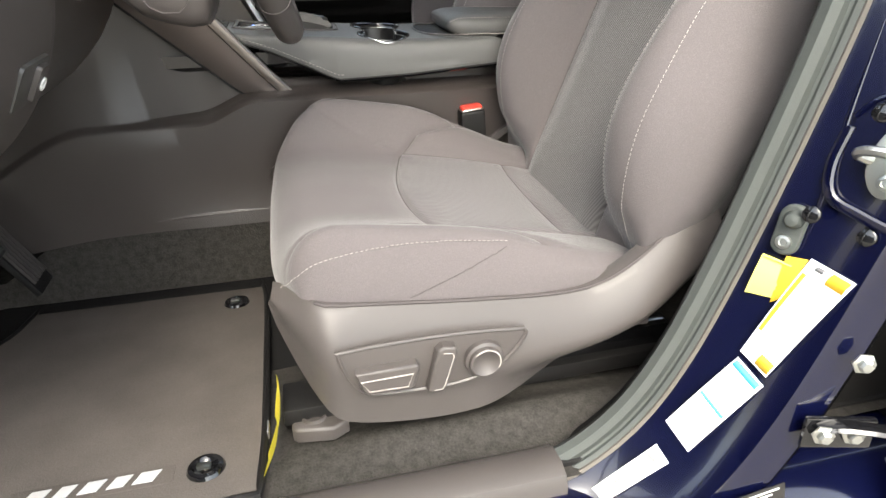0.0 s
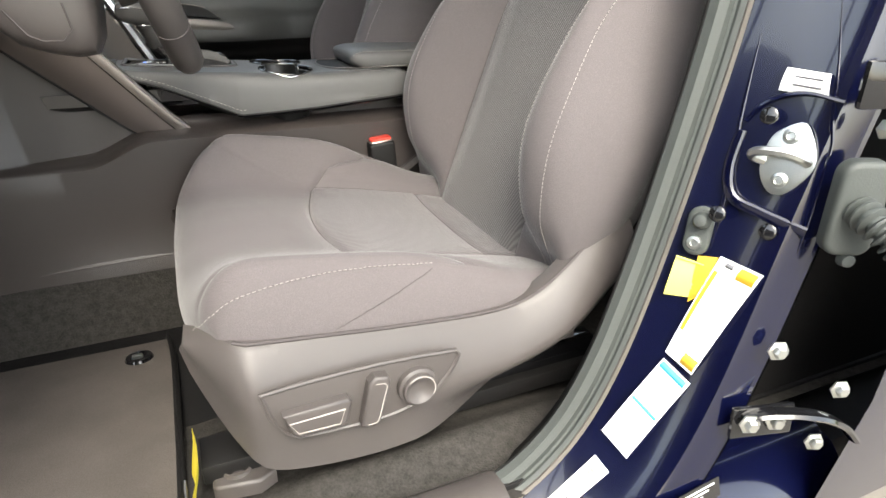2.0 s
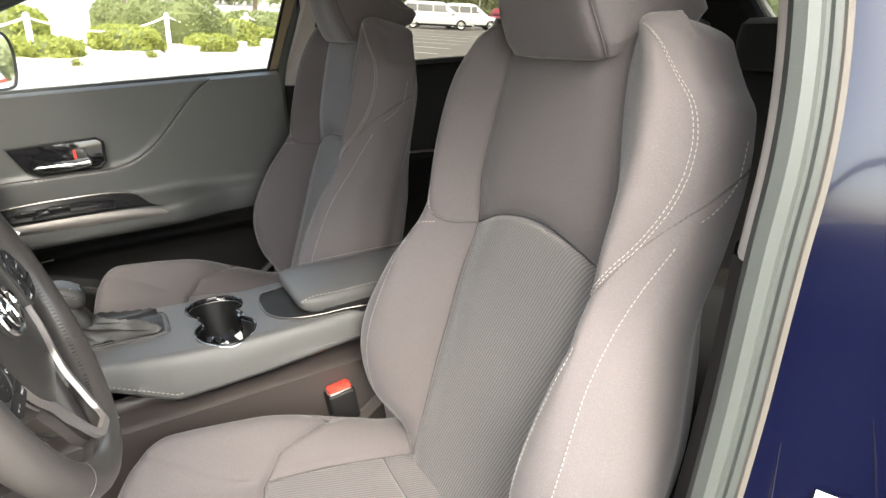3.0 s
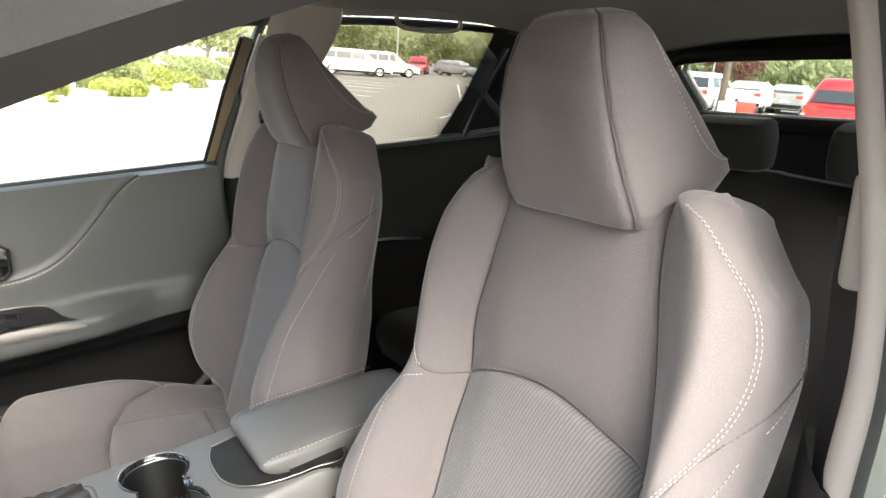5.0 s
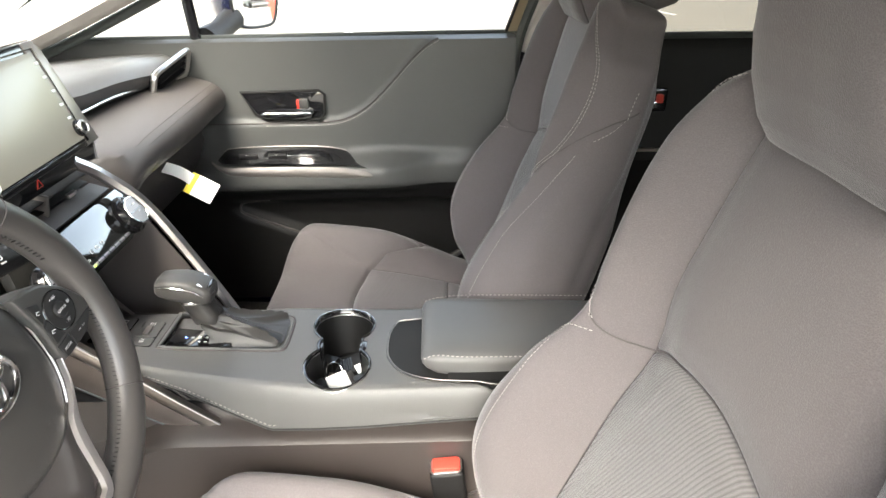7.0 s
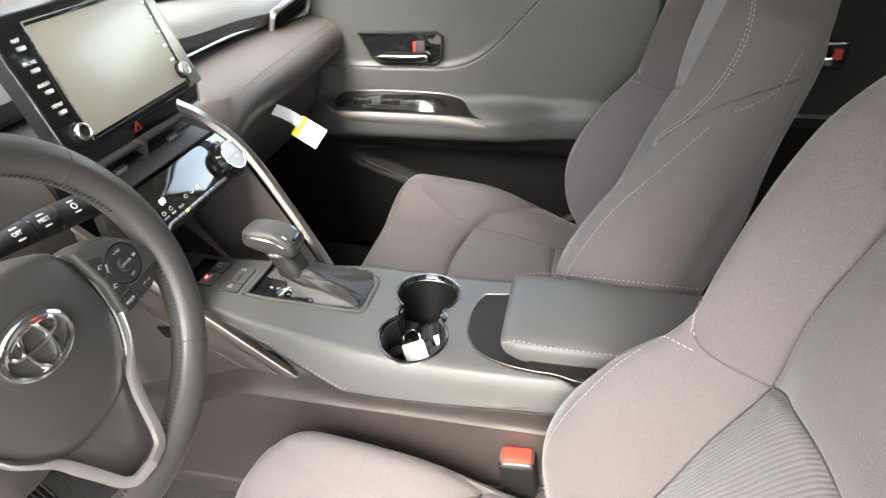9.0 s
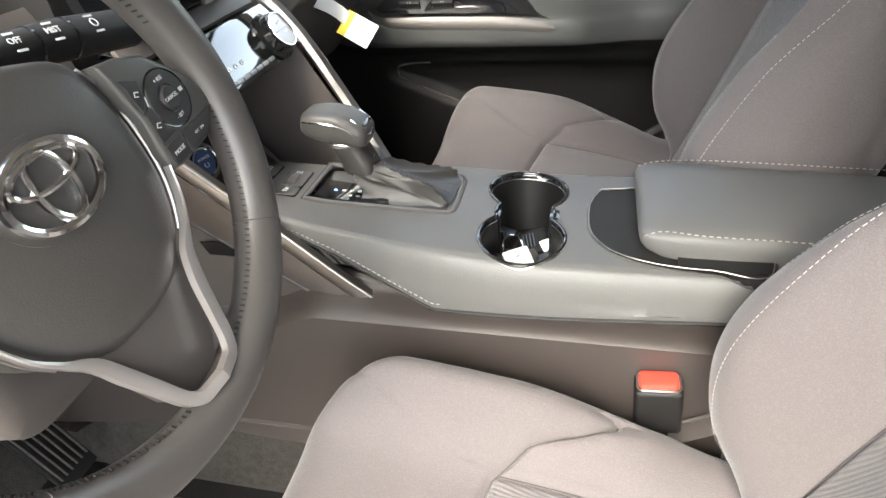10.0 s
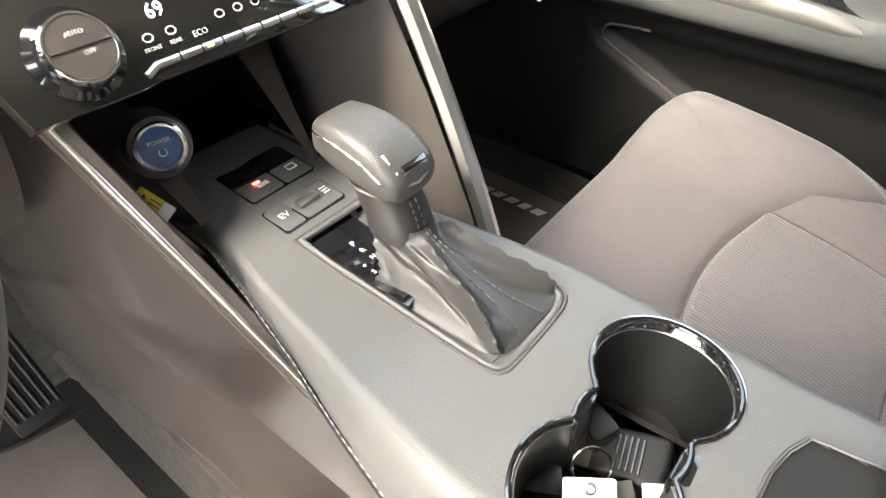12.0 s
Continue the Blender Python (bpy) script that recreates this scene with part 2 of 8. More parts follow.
CUP_BLACK = material("cup_black", (0.006, 0.006, 0.006), 0.42, vary=0.2)
TAN = material("tan_frame", (0.24, 0.19, 0.125), 0.4, vary=0.12)
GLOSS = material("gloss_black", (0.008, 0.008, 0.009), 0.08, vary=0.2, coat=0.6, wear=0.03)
CHROME = material("chrome", (0.82, 0.82, 0.82), 0.12, 1.0, vary=0.03, wear=0.05)
SATIN = material("satin_silver", (0.62, 0.6, 0.585), 0.32, 1.0, vary=0.05, grain=0.1)
STEEL = material("zinc_steel", (0.6, 0.61, 0.58), 0.3, 1.0, vary=0.15, scale=40, grain=0.2)
RUBBER = material("seal_rubber", (0.05, 0.056, 0.052), 0.6, vary=0.12, grain=0.3, grain_scale=500)
TAUPE = material("taupe_trim", (0.13, 0.115, 0.10), 0.6, vary=0.08, grain=0.3)
PALE = material("pale_grey_trim", (0.5, 0.46, 0.425), 0.7, vary=0.05, grain=0.3)
HEADLINER = material("headliner_cloth", (0.54, 0.51, 0.47), 0.95, vary=0.06, scale=30, grain=0.4, grain_scale=1200)
CARPET = material("floor_carpet", (0.040, 0.037, 0.034), 1.0, vary=0.95, scale=90, grain=1.0, grain_scale=330, spec=0.05)
MAT = material("floor_mat_pile", (0.100, 0.088, 0.080), 1.0, vary=0.55, scale=9, grain=1.0, grain_scale=600, spec=0.1)
PAINT = material("dark_blue_paint", (0.0018, 0.0026, 0.016), 0.16, 0.0, vary=0.15, scale=3, coat=0.6)
RAIL_DARK = material("dark_rail_trim", (0.020, 0.018, 0.017), 0.6, vary=0.12, grain=0.3)
RED = material("red_button", (0.75, 0.06, 0.04), 0.4, vary=0.06)
WHITE = material("white_paper", (0.82, 0.82, 0.8), 0.6, vary=0.02)
YELLOW = material("yellow_paper", (0.75, 0.62, 0.04), 0.6, vary=0.05)
AMBER = material("amber_print", (0.55, 0.33, 0.02), 0.6, vary=0.1)
CYAN = material("cyan_print", (0.05, 0.42, 0.62), 0.6, vary=0.05)
INK = material("grey_ink", (0.12, 0.12, 0.13), 0.7, vary=0.1)
INK_PALE = material("pale_ink", (0.5, 0.5, 0.5), 0.7, vary=0.1)
NOTE_YELLOW = material("note_paper", (0.75, 0.68, 0.16), 0.7, vary=0.05)
MARK = material("white_marking", (0.75, 0.75, 0.73), 0.6, vary=0.05)
BLUE_BUTTON = material("blue_button", (0.035, 0.07, 0.17), 0.35, vary=0.1, coat=0.3)
# the beige base stands in for window glare; the screen is dimly lit too
SCREEN = material("glare_tinted_screen", (0.15, 0.145, 0.125), 0.30, 0.25, vary=0.06, coat=0.25, spec=0.8, wear=0.03, glow=((1.0, 0.94, 0.80), 0.018))
HUB = material("hub_grain", (0.058, 0.053, 0.049), 0.42, vary=0.15, grain=0.28, grain_scale=900)
TRAY_MAT = material("matt_black_tray", (0.014, 0.0135, 0.013), 0.62, vary=0.2, grain=0.15, spec=0.25)
GLOSS_SOFT = material("smooth_black", (0.06, 0.058, 0.055), 0.36, vary=0.1)
SWITCH = material("switch_rubber", (0.022, 0.021, 0.021), 0.5, vary=0.1)
BLADE = material("pale_satin_silver", (0.52, 0.49, 0.47), 0.36, 0.8, vary=0.04)
SMOKED = material("deep_gloss_panel", (0.010, 0.010, 0.0095), 0.06, vary=0.1, coat=1.0, spec=1.0, wear=0.02)
GAITER_DARK = material("black_gaiter_leather", (0.024, 0.0225, 0.0215), 0.40, spec=0.45, vary=0.15, grain=0.18, grain_scale=700)
ARM_SATIN = material("dull_satin_trim", (0.17, 0.155, 0.145), 0.46, 0.35, vary=0.08, grain=0.15)
# pale colour for highlights drawn along the seat switches' edges
EDGE_GLINT = material("painted_edge_glint", (0.34, 0.31, 0.29), 0.28, vary=0.05)
SPOKE = material("spoke_plastic", (0.075, 0.066, 0.062), 0.34, vary=0.1)
PADDED = material("padded_trim", (0.070, 0.062, 0.058), 0.5, vary=0.08, grain=0.5, grain_scale=700)
SATIN_DARK = material("smoked_silver", (0.28, 0.25, 0.235), 0.3, 0.9, vary=0.06)
BLUE_LIT = material("lit_blue_letter", (0.1, 0.2, 0.9), 0.5, glow=((0.12, 0.25, 1.0), 1.2))
WHITE_LIT = material("lit_white_digits", (0.8, 0.8, 0.85), 0.5, glow=((0.85, 0.88, 1.0), 0.35))
RED_LIT = material("lit_red_lamp", (0.8, 0.1, 0.1), 0.5, glow=((1.0, 0.08, 0.06), 0.8))
GREEN_LIT = material("lit_green_lamp", (0.4, 0.8, 0.1), 0.5, glow=((0.5, 0.9, 0.1), 0.4))
WINDOW = glass("window_glass")
PRIVACY = glass("privacy_glass", (0.28, 0.275, 0.25))
MIRROR = material("mirror_glass", (0.85, 0.86, 0.87), 0.02, 1.0, vary=0.01, wear=0.01)

# ---- the seats ----


CUSHION_LONG = spl([(-0.118, 0.43), (-0.150, 0.465), (-0.166, 0.515), (-0.150, 0.556), (-0.10, 0.576), (0.0, 0.567), (0.06, 0.558), (0.15, 0.545), (0.235, 0.53), (0.31, 0.512)], 190)
CUSHION_SIDE = spl([(0, 0), (0.2, 0), (0.42, 0.002), (0.56, 0.014), (0.68, 0.046), (0.79, 0.071), (0.89, 0.066), (0.965, 0.028), (1.0, -0.025), (0.995, -0.075)], 44)
CUSHION_OUT = spl([(0, 0), (0.2, 0), (0.42, 0.002), (0.56, 0.010), (0.68, 0.022), (0.76, 0.033), (0.825, 0.0385), (0.868, 0.034), (0.905, 0.020), (0.955, -0.006), (0.99, -0.038), (1.0, -0.055), (0.995, -0.090)], 44)
LONG_LEN = sum((b - a).length for a, b in zip(CUSHION_LONG, CUSHION_LONG[1:]))


def long_at(x):
    """How far along the cushion's middle line its upper side reaches x."""
    return max(k for k in range(len(CUSHION_LONG)) if CUSHION_LONG[k].x < x or k < 60) / (len(CUSHION_LONG) - 1) * LONG_LEN


FRONT_SEAM, REAR_SEAM = long_at(0.052), long_at(0.235)
CREASE = spl([(0.050, 0.142), (-0.03, 0.168), (-0.11, 0.198), (-0.16, 0.21)], 40)
BACK_LINE = spl([(0.268, 0.49), (0.284, 0.55), (0.309, 0.62), (0.339, 0.70), (0.376, 0.80), (0.408, 0.895), (0.432, 1.0), (0.452, 1.09), (0.472, 1.145), (0.50, 1.175)], 230)
BACK_WIDTH = [(0.47, 0.222), (0.56, 0.254), (0.64, 0.268), (0.72, 0.268), (0.80, 0.251), (0.87, 0.234), (0.93, 0.234), (1.0, 0.238), (1.05, 0.235), (1.10, 0.224), (1.135, 0.204), (1.16, 0.175)]
BACK_BOLSTER = [(0.47, -0.050), (0.53, -0.020), (0.565, 0.016), (0.60, 0.050), (0.66, 0.079), (0.72, 0.086), (0.80, 0.074), (0.88, 0.050), (0.95, 0.046), (1.05, 0.036), (1.13, 0.024), (1.16, 0.018)]
BACK_WIDTH = [(v.x, v.y) for v in spl(BACK_WIDTH, 90)]
BACK_BOLSTER = [(v.x, v.y) for v in spl(BACK_BOLSTER, 90)]
ARC = 0.889  # the height at which the insert's top seam starts at its corners
SHOULDER_SEAM = [(2.0, 0.888), (2.6, 0.880), (3.2, 0.897), (4.0, 0.945), (5.0, 1.0), (6.0, 1.03)]


def table(rows, x):
    return float(np.interp(x, [r[0] for r in rows], [r[1] for r in rows]))


def cushion_point(q, far, yc, dx, dz, sink=0.0):
    """A point of the cushion: q counts the side profile's points from the middle to either side, far is the way along the middle line from the front lip."""
    side = CUSHION_OUT if yc < 0 and q < 0 else CUSHION_SIDE
    t = min(abs(q), len(side) - 1.0001)
    k = int(t)
    f, d = side[k].lerp(side[k + 1], t - k)
    w = 0.262 - 0.016 * (1 - smooth(0.02, 0.42, far / LONG_LEN)) - 0.012 * smooth(0.7, 1, far / LONG_LEN)
    v = w * f
    bend = -0.024 * (1 - (v / 0.14) ** 2) if v < 0.14 else float(np.interp(v, [0.14, 0.172, 0.192, 0.215, 0.262], [0, 0.033, 0.083, 0.118, 0.135]))
    along = (far + bend * math.exp(-((far - FRONT_SEAM) / 0.14) ** 2)) / LONG_LEN
    at = min(max(along, 0), 0.9999) * (len(CUSHION_LONG) - 1)
    x, z = CUSHION_LONG[int(at)].lerp(CUSHION_LONG[int(at) + 1], at - int(at))
    front = 1 - smooth(0.02, 0.42, along)
    crest = 0.25 + 0.75 * smooth(0.12, 0.36, along) - 0.72 * smooth(0.58, 0.95, along)
    x += 0.07 * front * f ** 4
    z += d * crest if d > 0 else d
    z -= sink
    inner = -1 if yc > 0 else 1
    if q * inner > 0 and v > 0.15:
        x += 6.0 * (v - 0.15) ** 2 * (1 - smooth(-0.14, 0.06, x))
        v -= 0.20 * (v - 0.15)
    return Vector((x + dx, yc + math.copysign(v, q), max(z, 0.44) + dz))


BACK_Z, BACK_X = [r.y for r in BACK_LINE], [r.x for r in BACK_LINE]


@functools.lru_cache(None)
def back_section(z):
    """Half of the backrest's outline at height z: how far out, and how far in front of the middle line; the second is the insert's seam."""
    w, b = table(BACK_WIDTH, z), table(BACK_BOLSTER, z)
    up = smooth(0.80, 0.95, z)
    thick = 0.125 - 0.02 * up - 0.045 * smooth(1.04, 1.16, z)
    seam = 0.138 - 0.030 * smooth(0.93, 1.15, z) - 0.010 * smooth(0.70, 0.50, z)
    return ((0.0, 0.0), (seam * 0.55, 0.0005), (seam, 0.002 - 0.010 * math.exp(-((z - ARC) / 0.05) ** 2)), (min(0.187, w - 0.055), b), (w - 0.030, b * (0.93 - 0.28 * up)), (w - 0.002, b * 0.30 - 0.022 * up), (w, -0.030 - 0.034 * up), (w - 0.012, -0.074 - 0.012 * up), (w - 0.055, -thick), (0.0, -thick - 0.004))


def back_point(q, z, yc, dx, dz, sink=0.0):
    """A point of the backrest: q counts the section's points from the middle, to either side; z is the height before the insert's arc bends it."""
    p = back_section(z)
    t = min(abs(q), len(p) - 1.0001)
    k = int(t)
    u = t - k
    c = [Vector(p[i]) if 0 <= i < len(p) else None for i in range(k - 1, k + 3)]
    c[0] = c[0] if c[0] is not None else Vector((-p[1][0], p[1][1]))
    c[3] = c[3] if c[3] is not None else Vector((-p[-2][0], p[-2][1]))
    v, d = 0.5 * (2 * c[1] + (c[2] - c[0]) * u + (2 * c[0] - 5 * c[1] + 4 * c[2] - c[3]) * u * u + (3 * c[1] - c[0] - 3 * c[2] + c[3]) * u ** 3)
    d -= sink
    lift = 0.036 * max(0, 1 - (v / p[2][0]) ** 2) * math.exp(-((z - ARC) / 0.13) ** 2) if t <= 2 else 0.0
    top = smooth(1.08, 1.16, z)
    lift += 0.15 * min(0.0, d) * smooth(0.98, 1.12, z)
    lift -= top * (0.040 * (1 - smooth(0.06, 0.125, v)) + 0.040 * smooth(0.15, 0.24, v))
    x = float(np.interp(z + lift, BACK_Z, BACK_X))
    return Vector((x - 0.95 * d + dx, yc + math.copysign(v, q), z + lift + 0.3 * max(d, -0.02) + dz))


def skin(rows, keep):
    """The faces of a grid of points for which keep(middle) holds, as a bmesh."""
    bm = bmesh.new()
    vs = [[bm.verts.new(p) for p in row] for row in rows]
    for a, b in zip(vs, vs[1:]):
        for k in range(len(a) - 1):
            mid = (a[k].co + b[k + 1].co) / 2
            if keep(mid):
                bm.faces.new((a[k], b[k], b[k + 1], a[k + 1]))
    bmesh.ops.delete(bm, geom=[v for v in bm.verts if not v.link_faces], context="VERTS")
    bmesh.ops.recalc_face_normals(bm, faces=bm.faces)
    return bm


def car_seat(yc, dx, dz, label, powered):
    seat = thing("bucket_seat", (0.1 + dx, yc, 0.335), label, "car seat", "front seats")
    inner = -1 if yc > 0 else 1
    # cushion, parted along its sunken seams
    edge = 0.545  # the insert's side seam, as a share of the half width
    def column(side):
        shares = [p.x for p in side]
        return next(k + (edge - shares[k]) / (shares[k + 1] - shares[k]) for k in range(len(shares)) if shares[k + 1] > edge)
    cols = {-1: column(CUSHION_OUT if yc < 0 else CUSHION_SIDE), 1: column(CUSHION_SIDE)}
    near_seam = (-0.9, -0.5, -0.28, -0.14, 0.0, 0.14, 0.28, 0.5, 0.9)
    qs = sorted(set([s * k / 3 for s in (-1, 1) for k in range(0, 43 * 3 + 1) if abs(k / 3 - cols[s]) > 1.0] + [s * (cols[s] + e) for s in (-1, 1) for e in near_seam]))
    rip = (-0.014, -0.009, -0.0055, -0.0028, 0.0, 0.0028, 0.0055, 0.009, 0.014)
    ways = sorted(set([w for w in np.linspace(0, LONG_LEN, 150) if abs(w - FRONT_SEAM) > 0.015 and abs(w - REAR_SEAM) > 0.015] + [c + e for c in (FRONT_SEAM, REAR_SEAM) for e in rip]))

    def drawn(q, far):
        """How deep the cloth is drawn in at the cushion's seams."""
        col = cols[1 if q > 0 else -1]
        g = 0.0
        if abs(q) < col + 13:
            e = abs(far - FRONT_SEAM)
            g = 0.0085 * math.exp(-(e / 0.0042) ** 2) + 0.006 * math.exp(-(e / 0.022) ** 2)
        if far > FRONT_SEAM:
            e = abs(abs(q) - col) * 0.0065
            g = max(g, 0.005 * math.exp(-(e / 0.004) ** 2) + 0.004 * math.exp(-(e / 0.02) ** 2))
        if abs(q) < col:
            e = abs(far - REAR_SEAM)
            g = max(g, 0.005 * math.exp(-(e / 0.004) ** 2) + 0.004 * math.exp(-(e / 0.02) ** 2))
        if far < FRONT_SEAM and g < 0.002:
            p = cushion_point(q, far, 0.0 if yc > 0 else -1e-9, 0, 0)
            e = min((p.x - c.x) ** 2 + (abs(p.y) - c.y) ** 2 for c in CREASE) ** 0.5
            g = max(g, 0.0035 * math.exp(-(e / 0.0042) ** 2))
        return g
    crow = [[cushion_point(q, w, yc, dx, dz, drawn(q, w)) for q in qs] for w in ways]
    jf, jr = ways.index(FRONT_SEAM), ways.index(REAR_SEAM)
    kl, kr = qs.index(-cols[-1]), qs.index(cols[1])
    for name, j0, j1, k0, k1, mat, note in (("cushion_front", 0, jf, 0, len(qs) - 1, CLOTH, "smooth cloth front panel"), ("cushion_insert", jf, jr, kl, kr, CUSHION_RIB, "ribbed grey mesh cloth panel"), ("rear_strip", jr, len(ways) - 1, kl, kr, CUSHION_RIB, "ribbed cloth strip before the backrest"), ("cushion_bolster", jf, len(ways) - 1, 0, kl, CLOTH, ""), ("cushion_bolster", jf, len(ways) - 1, kr, len(qs) - 1, CLOTH, "")):
        part(name, grid([row[k0:k1 + 1] for row in crow[j0:j1 + 1]]), mat, seat, note, 70)
    # dark tubes deepen the sunken seams: groove shade put in as colour
    lay = Vector((0, 0, 0.0004))
    part("seam", tube([p + lay for p in crow[jf] if abs(p.y - yc) < 0.212], 0.0013, 6), CORD_AND_SHADE, seat)
    part("seam", tube([p + lay for p in crow[jr][kl:kr + 1]], 0.0012, 6), CORD_AND_SHADE, seat)
    for k in (kl, kr):
        part("seam", tube([row[k] + lay for row in crow[jf:len(ways) - 8]], 0.0012, 6), CORD_AND_SHADE, seat)
    rows = crow
    # backrest: one closed skin, parted along its seams
    half = sorted(set([k / 14 for k in range(0, 9 * 14 + 1)] + [2 + e for e in (-0.10, -0.06, -0.035, -0.018, 0.018, 0.035, 0.06, 0.10)]))
    qs = [-q for q in half[:0:-1]] + half
    zs = sorted(set(list(np.linspace(0.475, 1.155, 150)) + [ARC + e for e in (-0.012, -0.008, -0.005, -0.0025, 0.0, 0.0025, 0.005, 0.008, 0.012)]))
    crease = spl(SHOULDER_SEAM, 60)

    def sunk(q, z):
        """How deep the cloth is drawn in at the seams."""
        t = abs(q)
        near = abs(t - 2) * 0.06
        g = 0.007 * math.exp(-(near / 0.0042) ** 2) + 0.006 * math.exp(-(near / 0.022) ** 2)
        if t <= 2:
            rise = abs(z - ARC)
            g = max(g, 0.007 * math.exp(-(rise / 0.0042) ** 2) + 0.006 * math.exp(-(rise / 0.022) ** 2))
        elif t < 6.2 and 0.86 < z < 1.05:
            far = min(((t - c.x) * 0.045) ** 2 + (z - c.y) ** 2 for c in crease) ** 0.5
            g = max(g, 0.0032 * math.exp(-(far / 0.003) ** 2) + 0.003 * math.exp(-(far / 0.016) ** 2))
        return g
    brow = [[back_point(q, z, yc, dx, dz, sunk(q, z)) for q in qs] for z in zs]
    for c in (0.94, 0.80, 0.58, 0.30, 0.0):
        rise = 0.018 * math.sqrt(1 - c * c)
        cap = []
        for q, p in zip(qs, brow[len(zs) - 1]):
            core = (p + back_point(math.copysign(9 - abs(q), q), zs[-1], yc, dx, dz)) / 2
            core.y = yc + (core.y - yc) * 0.96
            cap.append(core.lerp(p, c) + Vector((0.25 * rise, 0, rise)))
        brow.append(cap)
    ia, il, ir = zs.index(ARC), qs.index(-2.0), qs.index(2.0)
    for name, j0, j1, k0, k1, mat, note in (("backrest_insert", 0, ia, il, ir, RIBBED, "ribbed grey mesh cloth panel"), ("back_panel", ia, len(brow) - 1, il, ir, CLOTH, "smooth upper cloth panel"), ("side_bolster", 0, len(brow) - 1, 0, il, CLOTH, ""), ("side_bolster", 0, len(brow) - 1, ir, len(qs) - 1, CLOTH, "")):
        part(name, grid([row[k0:k1 + 1] for row in brow[j0:j1 + 1]]), mat, seat, note, 70)

    def on_back(q, z, out=0.0012):
        p = back_point(q, z, yc, dx, dz, sunk(q, z))
        n = (back_point(q + 0.02, z, yc, dx, dz) - back_point(q - 0.02, z, yc, dx, dz)).cross(back_point(q, z + 0.004, yc, dx, dz) - back_point(q, z - 0.004, yc, dx, dz)).normalized()
        return p - n * out if n.x > 0 and abs(q) < 4 else p + n * out * (1 if n.y * q > 0 else -1) if abs(q) >= 4 else p + n * out
    # the backrest's grooves get the same painted shade lines
    for side in (-1, 1):
        part("seam", tube([on_back(side * 2.0, z, 0.0003) for z in np.linspace(0.48, 1.13, 90)], 0.0013, 6), CORD_AND_SHADE, seat)
        part("seam", tube([on_back(side * c.x, c.y, 0.0002) for c in crease], 0.0011, 6), CORD_AND_SHADE, seat)
    part("seam", tube([on_back(q, ARC, 0.0003) for q in np.linspace(-2, 2, 60)], 0.0013, 6), CORD_AND_SHADE, seat)
    # pale top-stitching
    for side in (-1, 1):
        lines = [[(3.3, 1.152), (4.05, 1.128), (4.5, 1.09), (4.66, 1.05), (4.5, 1.0), (4.1, 0.955), (3.5, 0.918), (3.0, 0.888)],
                 [(5.9, 1.06), (5.6, 1.01), (5.1, 0.985)],
                 [(4.75, 0.955), (4.4, 0.90), (4.15, 0.82), (4.0, 0.72), (3.95, 0.63), (3.85, 0.55), (3.7, 0.50)],
                 [(3.25, 0.84), (3.15, 0.76), (3.12, 0.66), (3.12, 0.58), (3.12, 0.51)]]
        if side > 0:
            lines[2] = [(2.75, 0.876), (3.3, 0.865), (3.8, 0.835), (4.1, 0.78), (4.2, 0.70), (4.15, 0.60)]
        for k, line in enumerate(lines):
            for gap in ((0.0, -0.09) if k == 0 else (0.0,)):
                pts = [on_back(side * (v.x + gap), v.y) for v in spl(line, 70)]
                part("stitching", stitches(pts, 0.0034, 0.0022, 0.00046), THREAD, seat, "pale raised thread")
        if side == -inner and powered:
            pts = []
            for v in spl([(-0.150, 0.551), (-0.130, 0.571), (-0.102, 0.586), (-0.047, 0.5935), (0.009, 0.593), (0.06, 0.588), (0.112, 0.580)], 70):
                near = [p for r in rows for p in r if (p.y - yc) * side > 0.15 and abs(p.x - dx - v.x) < 0.006]
                near = sorted(near, key=lambda p: abs(p.z - dz - v.y))[:8]
                pts.append(Vector((v.x + dx, max(near, key=lambda p: (p.y - yc) * side).y, v.y + dz)))
            even = [max((q.y for q in pts[max(0, k - 3):k + 4]), key=lambda y: (y - yc) * side) for k in range(len(pts))]
            pts = [Vector((p.x, e + side * 0.0012, p.z)) for p, e in zip(pts, even)]
            part("stitching", stitches(pts, 0.0034, 0.0022, 0.00046), THREAD, seat, "pale raised thread")
            flank = []
            for v in spl([(0.125, 0.578), (0.085, 0.566), (0.04, 0.552), (-0.010, 0.536)], 30):
                near = sorted((p for r in rows for p in r if (p.y - yc) * side > 0.2 and abs(p.x - dx - v.x) < 0.006), key=lambda p: abs(p.z - dz - v.y))[:6]
                flank.append(Vector((v.x + dx, sum(p.y for p in near) / len(near) + side * 0.0008, v.y + dz)))
            part("seam", tube(flank, 0.0005, 6), CORD_AND_SHADE, seat)
    # headrest: a wedge that leans forward, narrow above, its flanks running back to two lower tails
    levels = [(1.118, 0.470, 0.072, 0.560, 0.075), (1.124, 0.455, 0.084, 0.590, 0.088), (1.14, 0.446, 0.088, 0.600, 0.094), (1.17, 0.434, 0.085, 0.590, 0.095), (1.20, 0.426, 0.080, 0.565, 0.094), (1.24, 0.420, 0.072, 0.528, 0.090), (1.28, 0.421, 0.062, 0.494, 0.082), (1.31, 0.428, 0.052, 0.478, 0.070), (1.325, 0.437, 0.042, 0.470, 0.055), (1.331, 0.447, 0.025, 0.463, 0.032)]

    def head(z, q, grow=0.0):
        """A point round the headrest at height z; q runs 0 front middle, 1 front seam, 2 flank, 3 rear edge, 4 back middle; its sign gives the side."""
        xf, hs, xr, vr = (float(np.interp(z, [r[0] for r in levels], [r[k] for r in levels])) for k in (1, 2, 3, 4))
